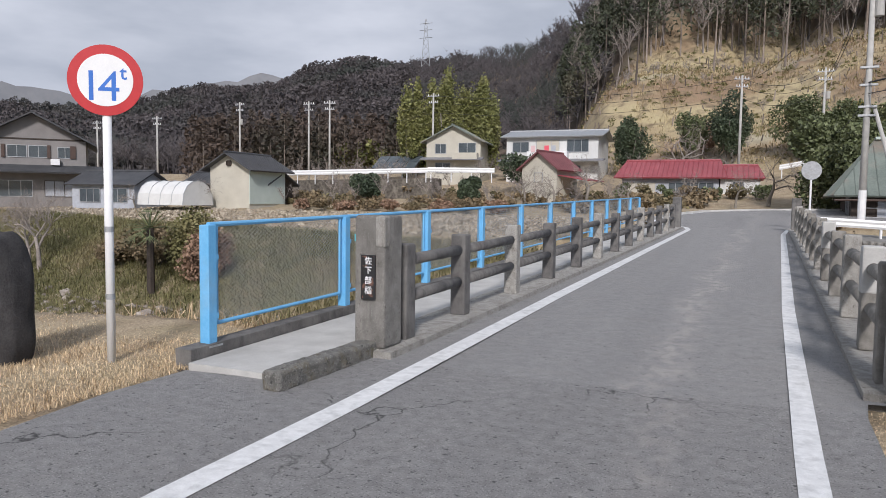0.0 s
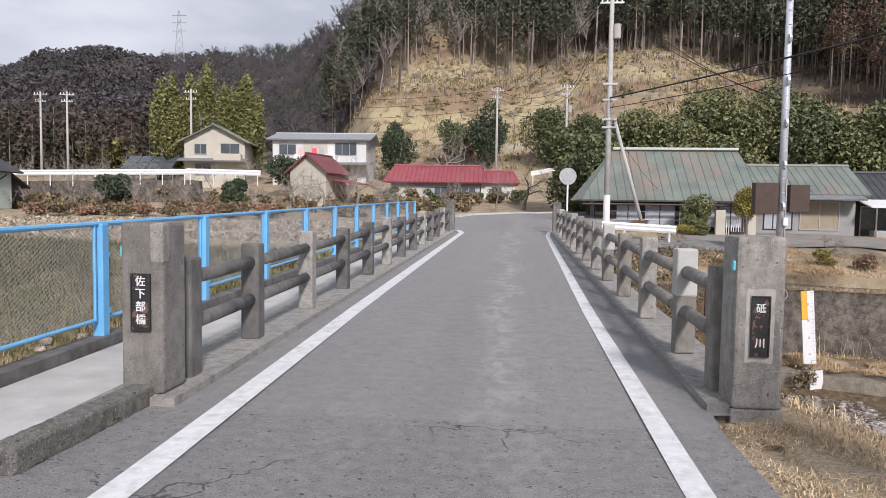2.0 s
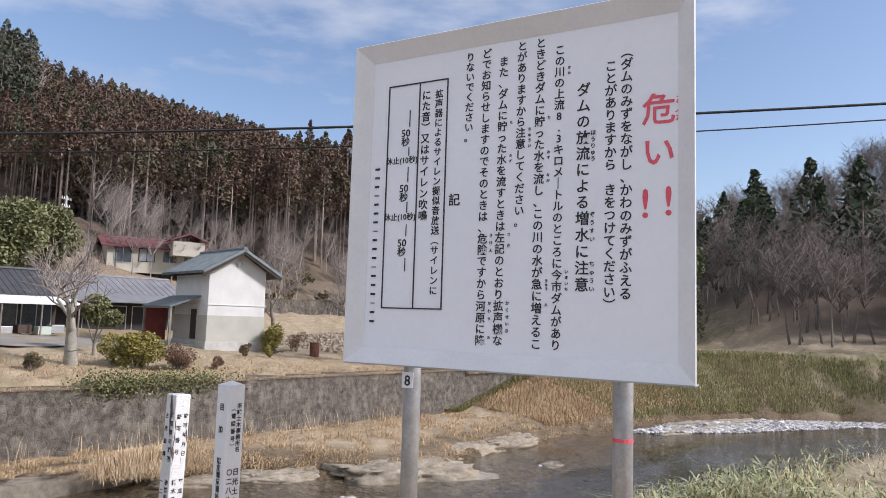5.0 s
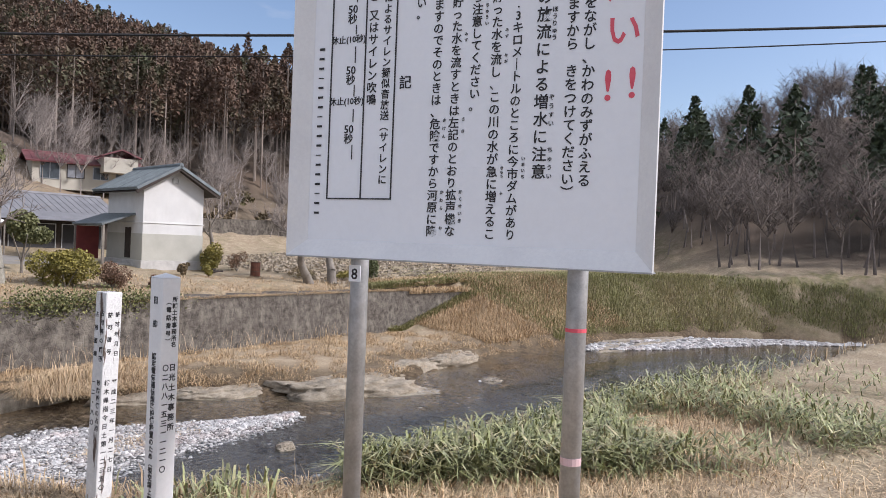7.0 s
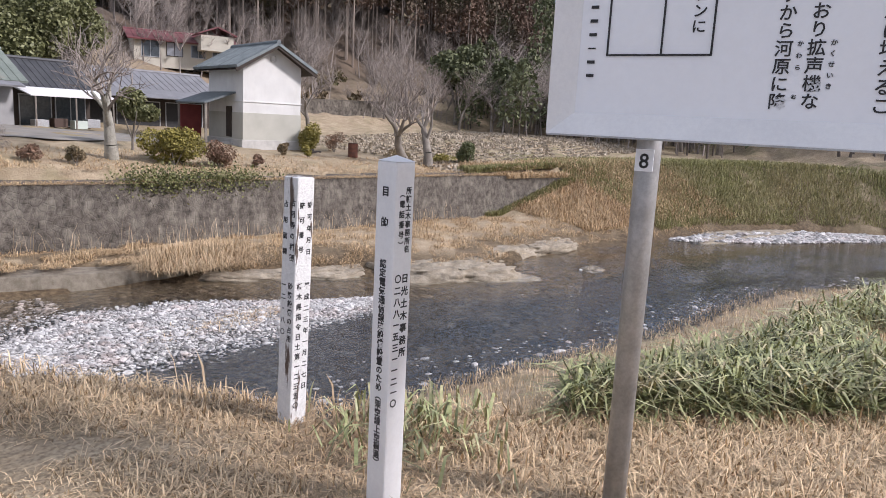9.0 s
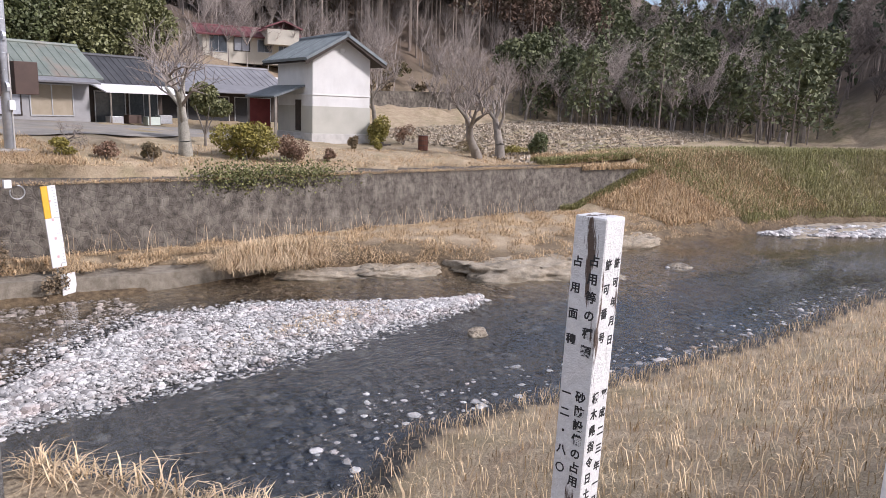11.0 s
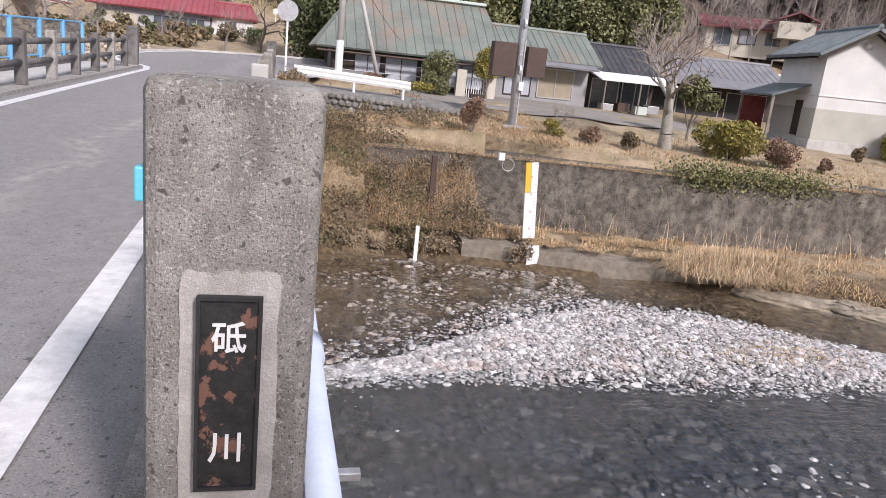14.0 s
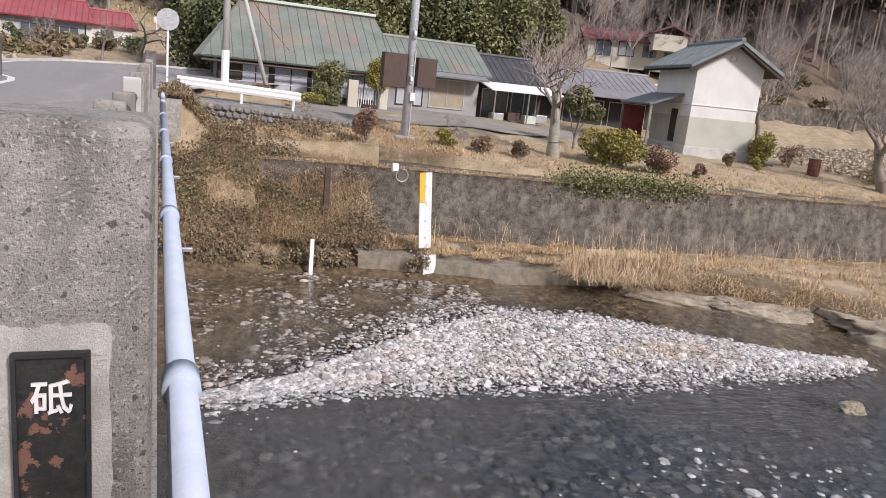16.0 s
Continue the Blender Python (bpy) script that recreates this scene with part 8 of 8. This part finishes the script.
    blades("reed_stalks", x, y, 1.15, 0.009, M_STRAW, "tall dry reed stalks", 8, 0.5, spread=0.35)
    # far bank grass
    n = 30000
    x = g.uniform(4, 45, n)
    y = far_crest(x) + g.uniform(-0.2, 1, n) ** 2 * 5.5
    blades("far_bank_grass", x, y, 0.20, 0.022, M_STRAWR, "rusty dry grass above the river wall", 9, 0.8, z=np.maximum(ground_z(x, y), -1.62), spread=2.0)
    n = 22000
    x = g.uniform(1.9, 13, n)
    y = far_crest(x) - 0.3 + g.uniform(0, 1, n) ** 1.4 * 7.5
    k = (x > 2.4) | (y < 32)
    x, y = x[k], y[k]
    blades("bank_top_grass", x, y, 0.22, 0.016, M_STRAWR, "orange dry grass on top of the bank by the bridge", 91, 0.9, spread=2.2)
    n = 42000
    x = g.uniform(9, 50, n)
    fs, fc = far_shore(x), far_crest(x)
    y = fs + 0.1 + (fc - fs - 0.3) * g.uniform(0, 1, n)
    lump = np.array([noise.noise((a * 0.7, b * 1.3, 9)) for a, b in zip(x, y)])
    k = lump > -0.15
    x, y, lump = x[k], y[k], lump[k]
    n = len(x)
    blades("wall_foot_grass", x, y, 0.22 + 0.5 * np.clip(lump, 0, 1), 0.022, M_STRAWR, "dry grass along the foot of the wall", 10, 0.9, z=np.maximum(ground_z(x, y), np.where(x < 16.5, WATER + 0.8, -99)), spread=2.0)
    # big drooping clump at the waterline
    n = 5000
    x, y = g.normal(17.2, 0.9, n), g.normal(24.9, 0.5, n)
    blades("drooping_clump", x, y, 1.2, 0.018, M_STRAW, "large drooping clump of dry reeds at the waterline", 11, 0.95, z=np.full(n, WATER + 0.55), spread=1.7)
    n = 260
    x = g.uniform(11, 34, n)
    blades("wall_reeds", x, far_crest(x) - 0.6 - g.uniform(0, 1.2, n), 1.2, 0.014, M_STRAW, "thin dry reeds before the wall", 12, 0.4, z=np.full(n, WATER + 0.9), spread=0.8)
    # ivy and bramble bank next to the bridge end
    n = 46000
    x = g.uniform(1.8, 10.5, n)
    t = g.uniform(0, 1, n)
    fs, fc = far_shore(x), far_crest(x)
    y = fs + (fc + 1.2 - fs) * t
    z = np.where(x < 5.1, ground_z(x, y) + 0.1, WATER + 0.4 + 3.3 * np.clip(t * 1.15 - 0.15, 0, 1) ** 0.8)
    lump = np.array([noise.noise((a * 0.9, b * 0.9, c * 0.9)) for a, b, c in zip(x, y, z)])
    k = lump > np.clip((x - 5.5) / 5, 0, 1) * 0.9 - 0.35
    c = np.stack([x, y - np.where(x > 5.1, 0.2 + 0.5 * np.clip(lump, 0, 1), 0), z + g.normal(0, 0.16, n) + 0.35 * lump], 1)[k]
    v, f = quad_cloud(c, 0.065)
    tagged(fast("bramble_bank", v, f, M_BRAMBLE), "tangled brown bramble and ivy on the bank by the bridge", "brambles", kind="stuff")
    n = 16000
    x = g.uniform(1.8, 9.0, n)
    t = g.uniform(0.1, 1, n)
    y = far_shore(x) + (far_crest(x) + 1.0 - far_shore(x)) * t
    z = np.where(x < 5.1, ground_z(x, y), WATER + 0.6 + 3.0 * t)
    blades("bramble_stems", x, y, 0.5, 0.010, M_STRAWR, "tangled bare bramble stems and dry grass", 13, 0.9, z=z, spread=2.4)
    # greenery spilling over the wall
    n = 5000
    x = np.r_[g.normal(17.6, 0.9, n // 2), g.normal(20.5, 1.2, n // 2)]
    c = np.stack([x, far_crest(x) - 0.1 + g.uniform(-0.25, 0.6, n), -1.55 + g.normal(0, 0.28, n)], 1)
    v, f = quad_cloud(c, 0.075)
    tagged(fast("wall_ivy", v, f, M_SCRUB2), "green ivy spilling over the river wall", "ivy", kind="stuff")
    # green tall grass far right bank
    n = 75000
    x = g.uniform(37, 66, n)
    fs, fc = far_shore(x), far_crest(x)
    y = fs + np.where(x < 45, fc - fs - 0.6, 0.6) + g.uniform(0, 1, n) * np.where(x < 45, 2.5, 11)
    blades("green_bank_grass", x, y, 0.5, 0.035, M_GREENG, "tall green and straw coloured grass on the far bank", 14, 0.7, spread=0.8)
    n = 26000
    x = g.uniform(39, 53, n)
    fs, fc = far_shore(x), far_crest(x)
    y = fs + 1.2 + (fc + 2.5 - fs) * g.uniform(0, 1, n)
    z = np.maximum(ground_z(x, y), np.where(y > fc - 0.3, -1.8, -9))
    blades("wall_end_grass", x, y, 0.55, 0.035, M_STRAWR, "tall rusty grass where the river wall ends", 141, 0.8, z=z, spread=1.3)
    # brown scrub on the bank beside the bridge end
    n = 16000
    x = g.uniform(2.2, 8.5, n)
    y = far_crest(x) - 0.2 + g.uniform(0, 1, n) * 5.0
    lump = np.array([noise.noise((a * 1.3, b * 1.3, 6)) for a, b in zip(x, y)])
    k = lump > 0.02
    x, y, lump = x[k], y[k], lump[k]
    c = np.stack([x, y, ground_z(x, y) + g.uniform(0, 1, len(x)) * (0.15 + 0.9 * lump)], 1)
    v, f = quad_cloud(c, 0.06)
    tagged(fast("bank_scrub", v, f, M_BRAMBLE), "low brown scrub on the bank by the bridge", "scrub", kind="stuff")
    # left: dry grass beside the sign
    n = 34000
    x = -4.05 - np.abs(g.normal(0, 1.6, n))
    y = g.uniform(1.5, 6.6, n)
    blades("dead_grass_left", x, y, 0.075, 0.005, M_STRAW, "matted dead grass beside the sign", 15, 0.9, spread=1.5)
    n = 9000
    x = g.uniform(-9, -4.35, n)
    y = g.uniform(6, 11, n)
    blades("walkway_side_grass", x, y, 0.35, 0.01, M_STRAW, "dry grass beside the walkway", 16, 0.8, spread=1.2)
    n = 80000
    x = g.uniform(-60, -6, n)
    y = far_shore(x) + (far_crest(x) - far_shore(x)) * g.uniform(0.0, 1.05, n)
    blades("left_bank_grass", x, y, 0.5, 0.032, M_BANKG, "olive and straw coloured grass on the upstream bank", 17, 0.8, spread=1.5)
    # stubble of the harvested fields
    n = 30000
    x = np.r_[g.uniform(-60, -5, n // 2), g.uniform(36, 74, n // 2)]
    y = np.r_[g.uniform(34, 49, n // 2), g.uniform(26, 44, n // 2)]
    k = y > far_crest(x) + 1.5
    x, y = x[k], y[k]
    y = np.round(y / 0.9) * 0.9 + g.normal(0, 0.12, len(y))
    c = np.stack([x, y, ground_z(x, y) + 0.06], 1)
    v, f = quad_cloud(c, 0.2, tri=True)
    tagged(fast("field_stubble", v, f, M_SOILC), "rows of clods and stubble in harvested fields", "stubble", kind="stuff")


M_SOILC = mat("soil_clods", (0.30, 0.25, 0.19), (0.50, 0.44, 0.35), 1.2, 0.95, 0.0, 14, rnd=0.35)
build_grass()
